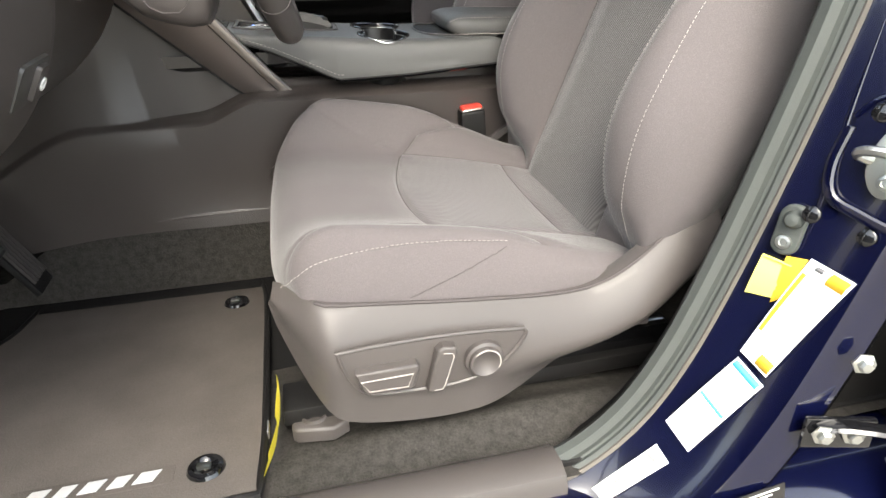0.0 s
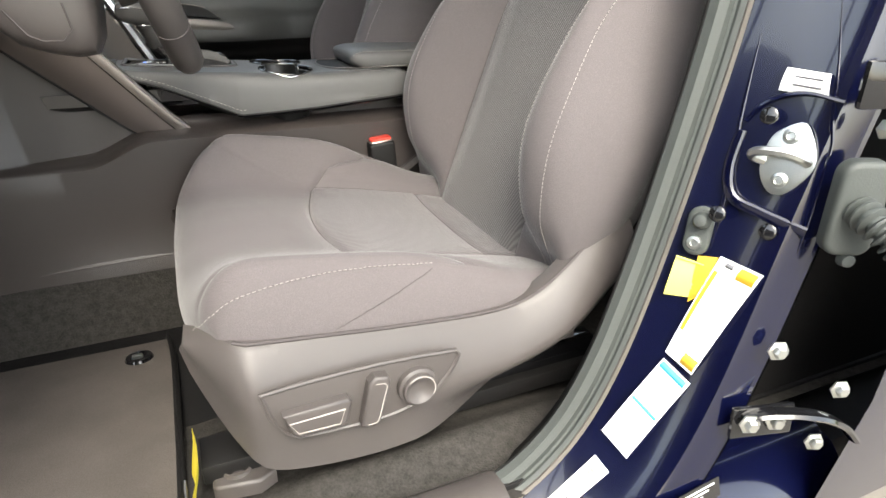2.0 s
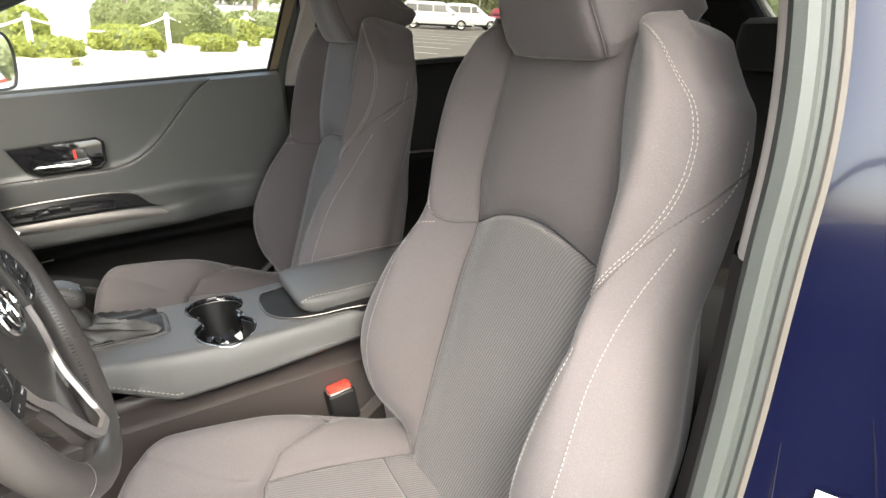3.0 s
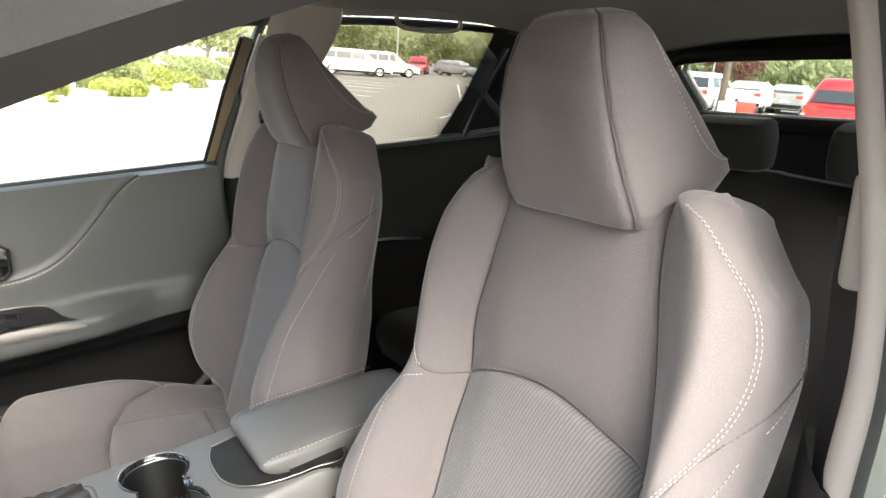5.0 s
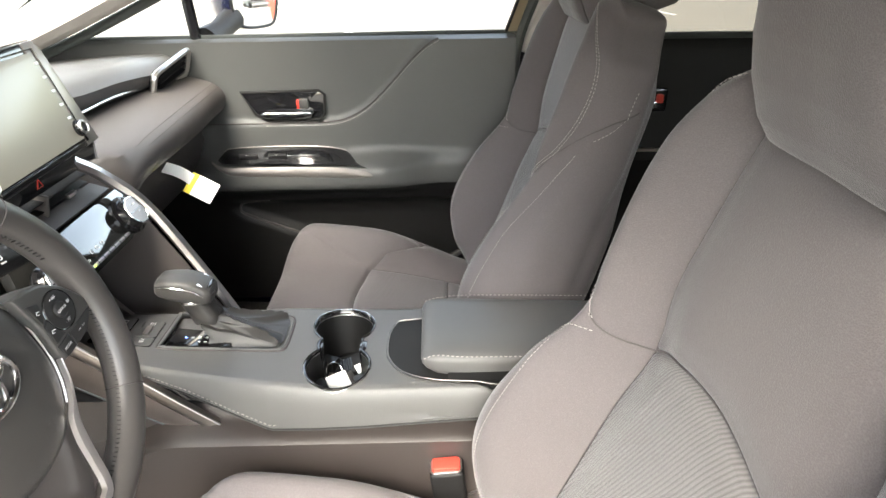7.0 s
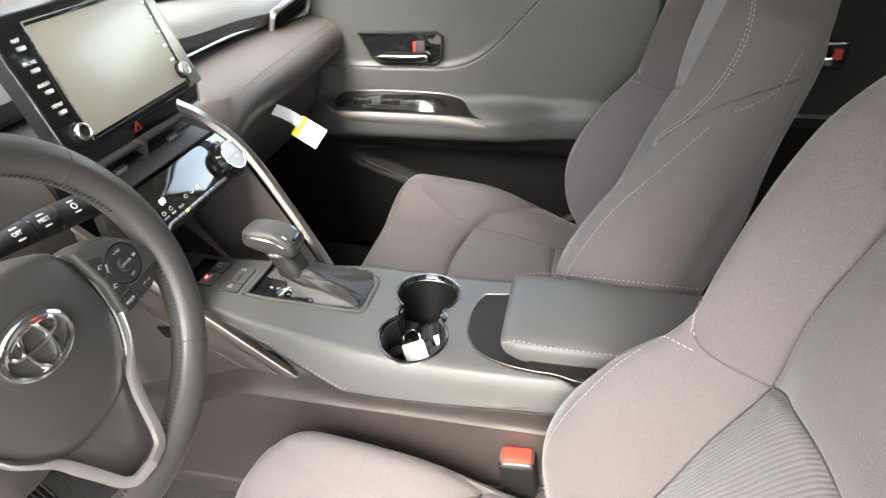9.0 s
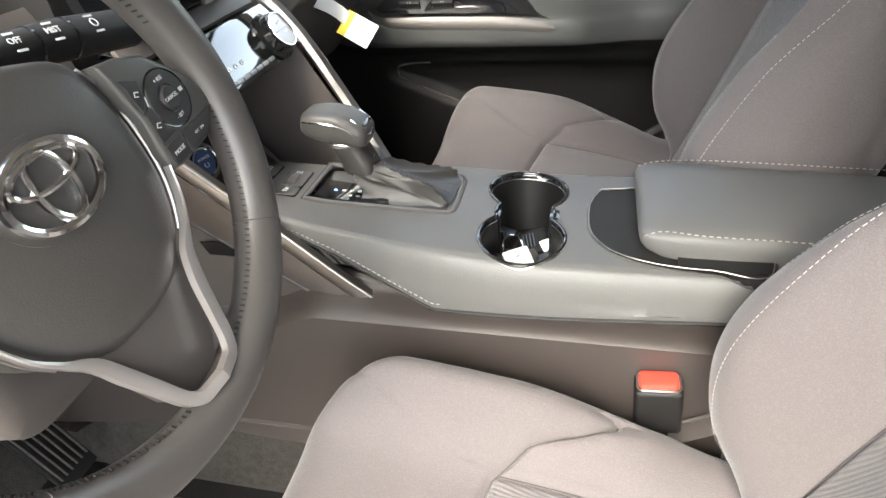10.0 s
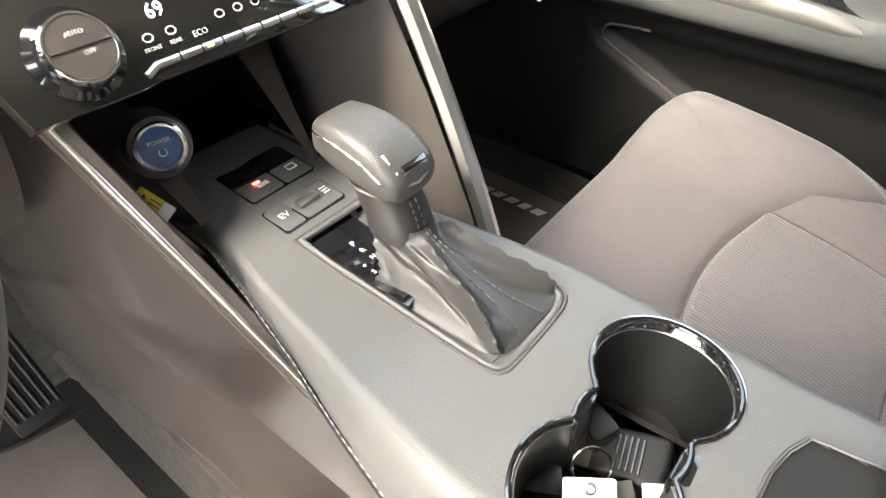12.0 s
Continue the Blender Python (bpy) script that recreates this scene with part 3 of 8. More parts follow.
        ring = ((xf - 0.006 - grow, 0.0), (xf - grow, hs), ((xf + xr) / 2, (hs + vr) / 2 + 0.012 + grow), (xr + grow, vr + grow), (xr + 0.004 + grow, 0.0))
        t = min(abs(q), 3.9999)
        k, u = int(t), t - int(t)
        c = [Vector(ring[i]) if 0 <= i < 5 else Vector((ring[3][0], -ring[3][1])) if i == 5 else Vector((ring[1][0], -ring[1][1])) for i in range(k - 1, k + 3)]
        x, v = 0.5 * (2 * c[1] + (c[2] - c[0]) * u + (2 * c[0] - 5 * c[1] + 4 * c[2] - c[3]) * u * u + (3 * c[1] - c[0] - 3 * c[2] + c[3]) * u ** 3)
        tail = 0.22 * smooth(1.20, 1.13, z)
        return Vector((x + dx, yc + math.copysign(v, q), z + dz + tail * max(0, x - 0.46)))
    hz = sorted(set([r[0] for r in levels] + [v.x for v in spl([(r[0], 0.0) for r in levels], 46)]))
    ring = list(np.linspace(-4, 4, 129))[:-1]
    part("headrest", grid([[head(z, q, -0.004 * math.exp(-((abs(q) - 1) / 0.06) ** 2)) for q in ring] for z in hz], True, True), CLOTH, seat, "tapering cloth headrest wedge", 60)
    for side in (-1, 1):
        part("headrest_seam", tube([head(z, side * 1.0, -0.003) for z in np.linspace(1.121, 1.328, 40)], 0.0015, 6), CORD_AND_SHADE, seat)
        pts = [head(z, side * q, 0.0008) for z, q in ((1.31, 2.55), (1.27, 2.5), (1.23, 2.45), (1.20, 2.5), (1.18, 2.65), (1.168, 2.9), (1.165, 3.1))]
        part("stitching", stitches(spl(pts, 40), 0.0034, 0.0022, 0.00046), THREAD, seat)
    for side in (-1, 1):
        part("headrest_post", tube([(0.50 + dx, yc + side * 0.05, 1.08 + dz), (0.495 + dx, yc + side * 0.05, 1.14 + dz)], 0.006, 10), CHROME, seat, "steel post")
    # side shield of hard plastic, with its controls on the driver's side
    out = -1 if powered else 1
    for side in (-1, 1):
        top = spl([(-0.160, 0.540), (-0.142, 0.545), (-0.05, 0.536), (0.06, 0.524), (0.17, 0.516), (0.23, 0.525), (0.285, 0.56), (0.335, 0.60), (0.375, 0.61)], 50)
        low = spl([(-0.168, 0.520), (-0.158, 0.484), (-0.128, 0.432), (-0.088, 0.397), (0.005, 0.382), (0.09, 0.386), (0.19, 0.398), (0.29, 0.43), (0.385, 0.50)], 50)
        rows = []
        for q in range(-2, 13):
            row = []
            for a, b in zip(top, low):
                t = max(0, q) / 12
                p = a.lerp(b, t)
                bulge = 0.261 + 0.031 * math.sin(min(1, t * 1.3 + 0.05) * math.pi * 0.62) - 0.055 * smooth(0.5, 1.0, t) * smooth(0.06, 0.22, p[0])
                if q < 0:
                    bulge = 0.258 - 0.020 * (q == -2)
                    p = Vector((p[0] + 0.012 * (1 - smooth(-0.16, -0.12, p[0])), p[1] - 0.003 * (q == -2) + 0.002 - 0.014 * (1 - smooth(-0.16, -0.115, p[0]))))
                bulge -= 0.095 * (1 - smooth(-0.185, -0.10, p[0])) + 0.02 * smooth(0.26, 0.4, p[0])
                row.append(Vector((p[0] + dx, yc + side * bulge, p[1] + dz)))
            rows.append(row)
        part("shield_gap", tube([Vector((p.x + dx, yc + side * (0.2625 - 0.095 * (1 - smooth(-0.185, -0.10, p.x)) - 0.02 * smooth(0.26, 0.4, p.x)), p.y + dz + 0.002)) for p in top if p.x > -0.125], 0.0022, 6), CORD_AND_SHADE, seat)
        shield = part("side_shield", grid(rows), PLASTIC, seat, "grained grey-brown plastic shield")
        if powered and side == -1:
            def at(x, z, y=-0.2925):
                return axes((x + dx, yc + y, z + dz), (1, 0, -0.03), (0, 0.03, 1))
            outline = [(v.x, v.y) for v in spl([(-0.100, 0.030), (-0.05, 0.0345), (0.03, 0.037), (0.10, 0.034), (0.118, 0.030), (0.105, 0.004), (0.082, -0.018), (0.04, -0.032), (-0.02, -0.034), (-0.068, -0.030), (-0.088, -0.008), (-0.100, 0.03)], 60)][:-1]
            rim = tube([at(0, 0.468) @ Vector((x, y, 0.001)) for x, y in outline], 0.0026, 6, True)
            part("switch_panel", plate(outline, 0.004, at(0, 0.468, -0.2895), 0.001), PLASTIC, shield, "recessed switch panel")
            part("panel_rim", rim, PLASTIC, shield)
            bar = [(-0.036, 0.013), (0.032, 0.017), (0.036, 0.012), (0.030, -0.013), (0.024, -0.017), (-0.022, -0.017), (-0.028, -0.012)]
            part("slide_switch", plate(bar, 0.015, at(-0.046, 0.463, -0.291), 0.004, 3), PLASTIC, shield, "long seat-cushion switch")
            # thin pale tubes on switches and knob are painted highlights, not trim
            part("switch_glint", tube([at(-0.046, 0.463, -0.306) @ Vector((x, y, 0)) for x, y in ((-0.030, 0.003), (0.028, 0.006), (0.022, -0.011), (-0.021, -0.011))], 0.0009, 6, True), EDGE_GLINT, shield)
            lean = [(-0.013, -0.027), (-0.004, -0.031), (0.008, -0.027), (0.021, 0.022), (0.018, 0.029), (0.004, 0.031), (-0.003, 0.025)]
            recline = part("recline_switch", plate(lean, 0.016, at(0.012, 0.466, -0.291), 0.004, 3), PLASTIC, shield, "upright recline switch")
            part("switch_glint", tube([at(0.012, 0.466, -0.3065) @ Vector(v) for v in ((-0.006, -0.026, 0), (0.004, -0.0255, 0), (0.007, -0.020, 0), (0.0165, 0.018, 0), (0.014, 0.0225, 0), (0.004, 0.0235, 0))], 0.0009, 6), EDGE_GLINT, recline)
            knob_m = at(0.067, 0.466, -0.290)
            part("lumbar_knob", lathe([(0.0, 0.0105), (0.010, 0.0115), (0.0150, 0.0160), (0.0170, 0.0172), (0.0190, 0.0165), (0.0200, 0.0120), (0.0212, 0.0115), (0.0232, 0.0100), (0.0240, 0.0), (0.0, 0.0)], knob_m), PLASTIC, shield, "round lumbar knob")
            part("knob_glint", tube([knob_m @ Vector((0.0172 * math.cos(t), 0.0172 * math.sin(t), 0.0166)) for t in np.linspace(-0.5, 2.4, 20)], 0.0009, 6), EDGE_GLINT, shield)
    # frame and rails
    part("seat_frame", box(-0.10 + dx, 0.27 + dx, yc - 0.235, yc + 0.235, 0.405 + dz, 0.50 + dz, 0.02), PLASTIC_DARK, seat)
    for side in (-1, 1):
        y = yc + side * 0.205
        part("seat_rail", box(-0.17 + dx, 0.36 + dx, y - 0.028, y + 0.028, 0.352, 0.378, 0.004), PLASTIC_DARK, seat, "black steel slide rail")
        part("rail_channel", box(-0.10 + dx, 0.37 + dx, y - 0.014, y + 0.014, 0.376, 0.41 + dz, 0.003), GLOSS, seat)
        foot = [(-0.026, -0.015), (-0.020, -0.021), (0.024, -0.027), (0.044, -0.016), (0.040, 0.002), (0.030, 0.018), (-0.012, 0.022), (-0.026, 0.016)]
        y += side * 0.022
        cover = part("rail_cover", plate(foot, 0.020, pose(-0.135 + dx, y, 0.338), 0.005, 3), PLASTIC, seat, "grey plastic rail cover")
        part("cover_recess", lathe([(0.0, 0.002), (0.0125, 0.002), (0.0145, 0.005), (0.0165, 0.005), (0.018, 0.0)], pose(-0.133 + dx, y + 0.002, 0.3575), 24), PLASTIC, cover)
        part("bolt", lathe([(0, 0.007), (0.0045, 0.007), (0.006, 0.005), (0.0065, 0.002), (0.010, 0.0015), (0.010, 0)], pose(-0.133 + dx, y + 0.002, 0.360), 6), CORD_AND_SHADE, cover)
        for dy, x1 in ((0.010, -0.045), (0.027, -0.062)):
            part("rail_finger", tube([(-0.150 + dx, y + dy, 0.364), (-0.120 + dx, y + dy, 0.372), (x1 + dx, y + dy, 0.374)], 0.0045, 8), GLOSS, cover, "black steel rail end")
        part("rail_clip", box(0.10 + dx, 0.135 + dx, y - 0.012, y + 0.004, 0.352, 0.372, 0.003), GLOSS, seat)
    return seat


car_seat(-0.365, 0.0, 0.0, "grey-brown cloth driver seat with pale stitching and power switches", True)
car_seat(0.363, -0.008, 0.012, "grey cloth passenger seat with pale stitching beside the console", False)


def belt_buckle(x, y, z, lean):
    b = thing("seat_belt_buckle", (x, y, z - 0.06), "black seat belt buckle with a red release button", "buckle", "buckles")
    m = Matrix.Translation((x, y, z)) @ Matrix.Rotation(radians(lean), 4, "Y")
    part("stalk", moved(box(-0.012, 0.012, -0.008, 0.008, -0.13, -0.03, 0.004), m), PLASTIC_DARK, b)
    part("housing", moved(box(-0.024, 0.024, -0.015, 0.015, -0.062, 0.000, 0.006, 3), m), PLASTIC_DARK, b)
    part("bezel", tube([m @ Vector((x, y, 0.002)) for x, y in rounded(0.042, 0.024, 0.005)], 0.0018, 6, True), SATIN_DARK, b, "grey rim round the button")
    rows = [[m @ Vector((x * f, y * f, z)) for x, y in rounded(0.040, 0.022, 0.005)] for f, z in ((1.0, -0.004), (1.0, 0.004), (0.95, 0.0075), (0.80, 0.0085))]
    part("release_button", grid(rows, True, True), RED, b, "bright red plastic button")
    return b


belt_buckle(0.210, -0.110, 0.598, -5)
belt_buckle(0.21, 0.142, 0.60, -5)

# ---- the car's shell ----
C = 0.01  # the car's middle line


def structure(name, bm, mat, label, sharp=38):
    return single(name, bm, mat, label, name.split("_")[0], "", "structure", sharp)


# carpet: a pan with a tunnel in the middle, rising to the toe board in front
rows = []
for x in np.linspace(-1.15, 2.3, 70):
    row = []
    for y in np.linspace(-0.735, 0.735, 120):
        toe = 0.42 * smooth(-0.62, -1.05, x) + 0.10 * smooth(1.15, 1.3, x)
        bump = 0.006 * noise.noise((x * 6, y * 6, 1.7)) + 0.02 * smooth(0.66, 0.73, y)
        tunnel = 0.105 * smooth(0.142, 0.116, abs(y - C)) * smooth(-0.75, -0.5, x)
        fold = 0.022 * math.exp(-((y + 0.63) / 0.028) ** 2) * smooth(-0.12, -0.05, x)
        dip = 0.046 * smooth(-0.66, -0.20, y) * smooth(0.0, -0.15, x) if y < 0 else 0
        row.append(Vector((x, y, 0.328 + toe + bump + fold + tunnel * (1 + 0.4 * (y < 0)) - dip)))
    rows.append(row)
structure("floor", grid(rows), CARPET, "dark grey-brown cut-pile car floor carpet")
structure("underbody", box(-1.2, 2.35, -0.80, 0.80, 0.14, 0.30, 0.02), PLASTIC_DARK, "black underbody of the car")

# sill on the driver's side: trim plate, seal, painted step
sill = thing("sill", (-0.3, -0.72, 0.30), "driver door sill with plastic scuff trim and dark blue paint", "sill", "", "structure")
part("scuff_trim", grid([[Vector((x, y, z)) for x in list(np.linspace(-1.0, 0.146, 30)) + [0.1485]] for y, z in ((-0.676, 0.312), (-0.686, 0.332), (-0.698, 0.341), (-0.724, 0.343), (-0.739, 0.337), (-0.747, 0.322), (-0.748, 0.30))]), PLASTIC, sill, "broad grey-brown plastic scuff plate")
part("scuff_end", grid([[Vector((0.1485 - 0.004 * (1 - f), -0.716 + (y + 0.716) * f, 0.30 + (z - 0.30) * f)) for f in (1.0, 0.95, 0.4)] for y, z in ((-0.676, 0.312), (-0.686, 0.332), (-0.698, 0.341), (-0.724, 0.343), (-0.739, 0.337), (-0.747, 0.322), (-0.748, 0.30))]), PLASTIC, sill)
part("painted_step", grid([[Vector((x, y, z)) for x in np.linspace(-1.05, 0.62, 40)] for y, z in ((-0.71, 0.318), (-0.77, 0.312), (-0.80, 0.30), (-0.83, 0.27), (-0.845, 0.20), (-0.85, 0.10))]), PAINT, sill)
part("inner_wall", box(-1.0, 2.2, -0.72, -0.70, 0.2, 0.335, 0.004), PLASTIC_DARK, sill)

# the pillar behind the driver's door, following the door opening's curve
PILLAR = spl([(0.06, 0.318), (0.135, 0.330), (0.185, 0.355), (0.235, 0.405), (0.275, 0.475), (0.308, 0.56), (0.335, 0.65), (0.358, 0.75), (0.377, 0.85), (0.398, 1.0), (0.425, 1.13), (0.455, 1.26), (0.485, 1.36), (0.53, 1.42)], 90)


def pillar_y(z):
    """How far the pillar leans in with height."""
    return 0.012 * smooth(0.35, 0.7, z) + 0.11 * smooth(1.03, 1.56, z)


def strip(profile, first=0, last=90):
    """A band along the pillar; profile gives (offset out along the opening's normal, y) pairs from the seat side to the street."""
    rows = []
    for i in range(first, last):
        p = PILLAR[i]
        d = (PILLAR[min(i + 1, 89)] - PILLAR[max(i - 1, 0)]).normalized()
        nrm = Vector((d.y, -d.x))
        rows.append([Vector((p.x + nrm.x * a, y + pillar_y(p.y), p.y + nrm.y * a)) for a, y in (profile(i) if callable(profile) else profile)])
    return grid(rows)


pillar = thing("b_pillar", (0.3, -0.75, 0.32), "dark blue painted door pillar with seal, latch striker and stickers", "pillar", "", "structure")
part("door_seal", strip([(0.012, -0.690), (0.0, -0.694), (-0.006, -0.702), (-0.004, -0.712), (0.004, -0.717), (0.012, -0.716), (0.016, -0.722)]), RUBBER, pillar, "grey-green rubber door seal")
part("seal_lip", strip([(0.014, -0.716), (0.013, -0.722), (0.016, -0.727), (0.022, -0.730)]), RUBBER, pillar)
part("seal_flange", strip([(0.016, -0.727), (0.015, -0.730), (0.0165, -0.734)]), TAUPE, pillar, "taupe flange strip")
part("painted_face", strip(lambda i: [(0.017, -0.733), (0.021, -0.742), (0.026, -0.75), (0.040, -0.775), (0.050 + 0.01 * smooth(30, 55, i), -0.80), (0.054 + 0.012 * smooth(30, 55, i), -0.818), (0.055 + 0.012 * smooth(30, 55, i), -0.826), (0.062 + 0.012 * smooth(30, 55, i), -0.832), (0.085 + 0.012 * smooth(30, 55, i), -0.838)]), PAINT, pillar, "dark blue gloss paint")
part("painted_edge", strip(lambda i: [(0.085 + 0.012 * smooth(30, 55, i), -0.838), (0.089 + 0.012 * smooth(30, 55, i), -0.840), (0.092 + 0.012 * smooth(30, 55, i), -0.835)]), PAINT, pillar)
part("hinge_pocket", strip([(0.100, -0.836), (0.104, -0.80), (0.16, -0.79), (0.165, -0.74)]), GLOSS, pillar, "black hinge pocket")
part("lower_trim", strip([(0.17, -0.60), (0.12, -0.618), (0.06, -0.645), (0.025, -0.668), (0.012, -0.692)], 0, 57), PLASTIC_DARK, pillar, "charcoal plastic pillar trim")
part("upper_trim", strip([(0.17, -0.680), (0.13, -0.662), (0.10, -0.654), (0.06, -0.657), (0.03, -0.668), (0.016, -0.680), (0.010, -0.692)], 56, 90), PALE, pillar, "pale grey upper pillar trim")


# ---- passenger's side: door, window, pillars ----
def mirror_rail(side):
    """The line of the roof rail and windscreen pillar over a front door."""
    return spl([(-0.85, side * 0.70, 0.985), (-0.60, side * 0.695, 1.08), (-0.34, side * 0.68, 1.19), (-0.10, side * 0.655, 1.285), (0.10, side * 0.635, 1.345), (0.30, side * 0.625, 1.378), (0.52, side * 0.62, 1.395), (0.9, side * 0.62, 1.395), (1.3, side * 0.63, 1.37), (1.7, side * 0.64, 1.30)], 80)


for side, tag in ((-1, "driver"), (1, "passenger")):
    rail = thing("roof_rail", (0, side * 0.66, 1.2), "roof rail and windscreen pillar with cloth-grained trim", "roof rail", "", "structure")
    line = mirror_rail(side)
    if side < 0:
        line = [p + Vector((0, 0, 0.034)) for p in line]
    part("trim", sweep(line, [(-0.05, 0.02), (-0.02, 0.008), (0.0, 0.0), (0.018, 0.004), (0.03, 0.02), (0.02, 0.05), (-0.04, 0.06)], (0, side, 0)), PALE if side > 0 else RAIL_DARK, rail)
    seal = [p + Vector((0, side * 0.028, -0.010 if side > 0 else -0.0125)) for p in (line if side > 0 else spl(line, 600))]
    part("rail_seal", tube(seal, 0.011 if side > 0 else [0.0115 + 0.0007 * math.sin(k * 1.57) for k in range(600)], 10), RUBBER, rail, "dark rubber door seal")
    if side < 0:
        # grey in place of dark blue: the paint's bright reflection put into colour
        part("roof_edge", tube([p + Vector((0, -0.066, 0.012)) for p in line], 0.030, 12), PLASTIC, rail, "roof edge over the door, its reflection painted grey")

# roof, windscreen, back of the car
rows = [[Vector((x, y * (1 - 0.06 * smooth(1.2, 1.9, x)), 1.405 + 0.045 * (1 - (y / 0.63) ** 2) - 0.10 * smooth(0.25, -0.25, x) - 0.13 * smooth(0.9, 1.95, x))) for y in np.linspace(-0.63, 0.63, 24)] for x in np.linspace(-0.20, 1.95, 40)]
structure("ceiling", grid(rows), HEADLINER, "light grey-brown cloth headliner")
rows = [[Vector((x, y, 1.50 + 0.045 * (1 - (y / 0.63) ** 2) - 0.10 * smooth(0.25, -0.25, x) - 0.13 * smooth(0.9, 1.95, x))) for y in np.linspace(-0.66, 0.66, 16)] for x in np.linspace(-0.24, 1.97, 24)]
structure("roof", grid(rows), PAINT, "dark blue car roof")
for name, a, b in (("windscreen", (-0.22, 0.60, 1.335), (-0.95, 0.70, 0.99)),):
    rows = []
    for t in np.linspace(0, 1, 12):
        p = Vector(a).lerp(Vector(b), t)
        rows.append([Vector((p.x - 0.10 * (1 - (y / p.y) ** 2), y, p.z + 0.02 * math.sin(t * 3.14))) for y in np.linspace(-p.y, p.y, 16)])
    ws = structure("window_1", grid(rows), WINDOW, "clear curved windscreen glass")
    ws.visible_shadow = False
structure("wall_front", box(-1.2, -1.15, -0.73, 0.73, 0.3, 1.0, 0.01), PLASTIC_DARK, "black bulkhead behind the dashboard")

# tailgate wall with its window
back = thing("wall_rear", (1.95, 0, 0.4), "tailgate with a wide rear window and dark trim", "tailgate", "", "structure")
OPEN = [(-0.50, 1.10), (-0.46, 1.07), (0.34, 1.07), (0.385, 1.10), (0.45, 1.20), (0.462, 1.235), (0.44, 1.262), (0.30, 1.275), (-0.46, 1.275), (-0.51, 1.25)]
OPEN = [(v.x, v.y) for v in spl(OPEN + OPEN[:1], 64)][:-1]
bm = bmesh.new()
ring = [bm.verts.new((1.93 - 0.25 * (z - 1.1), y, z)) for y, z in OPEN]
far = []
for y, z in OPEN:
    d = Vector((y - 0.0, (z - 1.17) * 2.4)).normalized()
    far.append(bm.verts.new((1.96 - 0.25 * (z - 1.1), max(-0.72, min(0.72, d.x * 1.2)), max(0.35, min(1.42, 1.17 + d.y * 1.4)))))
n = len(ring)
for k in range(n):
    bm.faces.new((ring[k], ring[(k + 1) % n], far[(k + 1) % n], far[k]))
part("tailgate_trim", bm, PLASTIC_DARK, back, "charcoal plastic tailgate trim")
part("window_surround", tube([(1.925 - 0.25 * (z - 1.1), y, z) for y, z in OPEN], 0.024, 8, True), PLASTIC_DARK, back)
part("body_edge", tube([(1.985 - 0.25 * (z - 1.1), y * 0.985, 1.17 + (z - 1.17) * 0.93) for y, z in OPEN], 0.012, 8, True), PALE, back, "pale tailgate inner lip")
pane = part("rear_pane", plate([(y, z) for y, z in OPEN], 0.004, axes((2.235, 0, 0.034), (0, 1, 0), (-0.25, 0, 1)), 0), glass("tinted_rear_glass", (0.60, 0.62, 0.60)), back, "tinted rear glass")
pane.visible_shadow = False
structure("parcel_floor", box(1.50, 1.95, -0.70, 0.70, 0.70, 0.74, 0.02), CARPET, "dark carpeted load floor behind the rear seats")

# rear bench
bench = thing("rear_bench", (1.2, 0, 0.35), "black cloth rear bench with low headrests", "rear seat")
rows = []
for t, (x, z) in enumerate(spl([(0.80, 0.42), (0.78, 0.50), (0.83, 0.55), (1.05, 0.53), (1.22, 0.51), (1.27, 0.56), (1.32, 0.70), (1.40, 0.90), (1.44, 0.98), (1.47, 1.0), (1.52, 0.97), (1.55, 0.80)], 50)):
    rows.append([Vector((x - 0.015 * math.cos(y * 8.5) + 0.01 * math.exp(-((abs(y) - 0.12) / 0.012) ** 2), y, z + 0.012 * math.cos(y * 8.5))) for y in np.linspace(-0.66, 0.66, 60)])
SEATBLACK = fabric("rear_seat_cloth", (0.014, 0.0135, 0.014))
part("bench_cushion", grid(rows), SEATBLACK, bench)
for y in (-0.36, 0.0, 0.36):
    bm = bmesh.new()
    w = 0.125 if y else 0.10
    rows = []
    for z, f, d in ((1.005, 0.9, 0.04), (1.012, 0.98, 0.06), (1.04, 1.0, 0.07), (1.085, 1.0, 0.07), (1.118, 0.97, 0.058), (1.13, 0.88, 0.03)):
        rows.append([Vector((1.46 + d * math.copysign(abs(math.cos(t)) ** 0.6, math.cos(t)), y + w * f * math.copysign(abs(math.sin(t)) ** 0.45, math.sin(t)), z)) for t in np.linspace(0, 2 * math.pi, 33)[:-1]])
    bm.free()
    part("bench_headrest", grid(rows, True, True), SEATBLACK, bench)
    for s in (-0.04, 0.04):
        part("headrest_post", tube([(1.47, y + s, 0.95), (1.47, y + s, 1.02)], 0.006, 8), CHROME, bench)

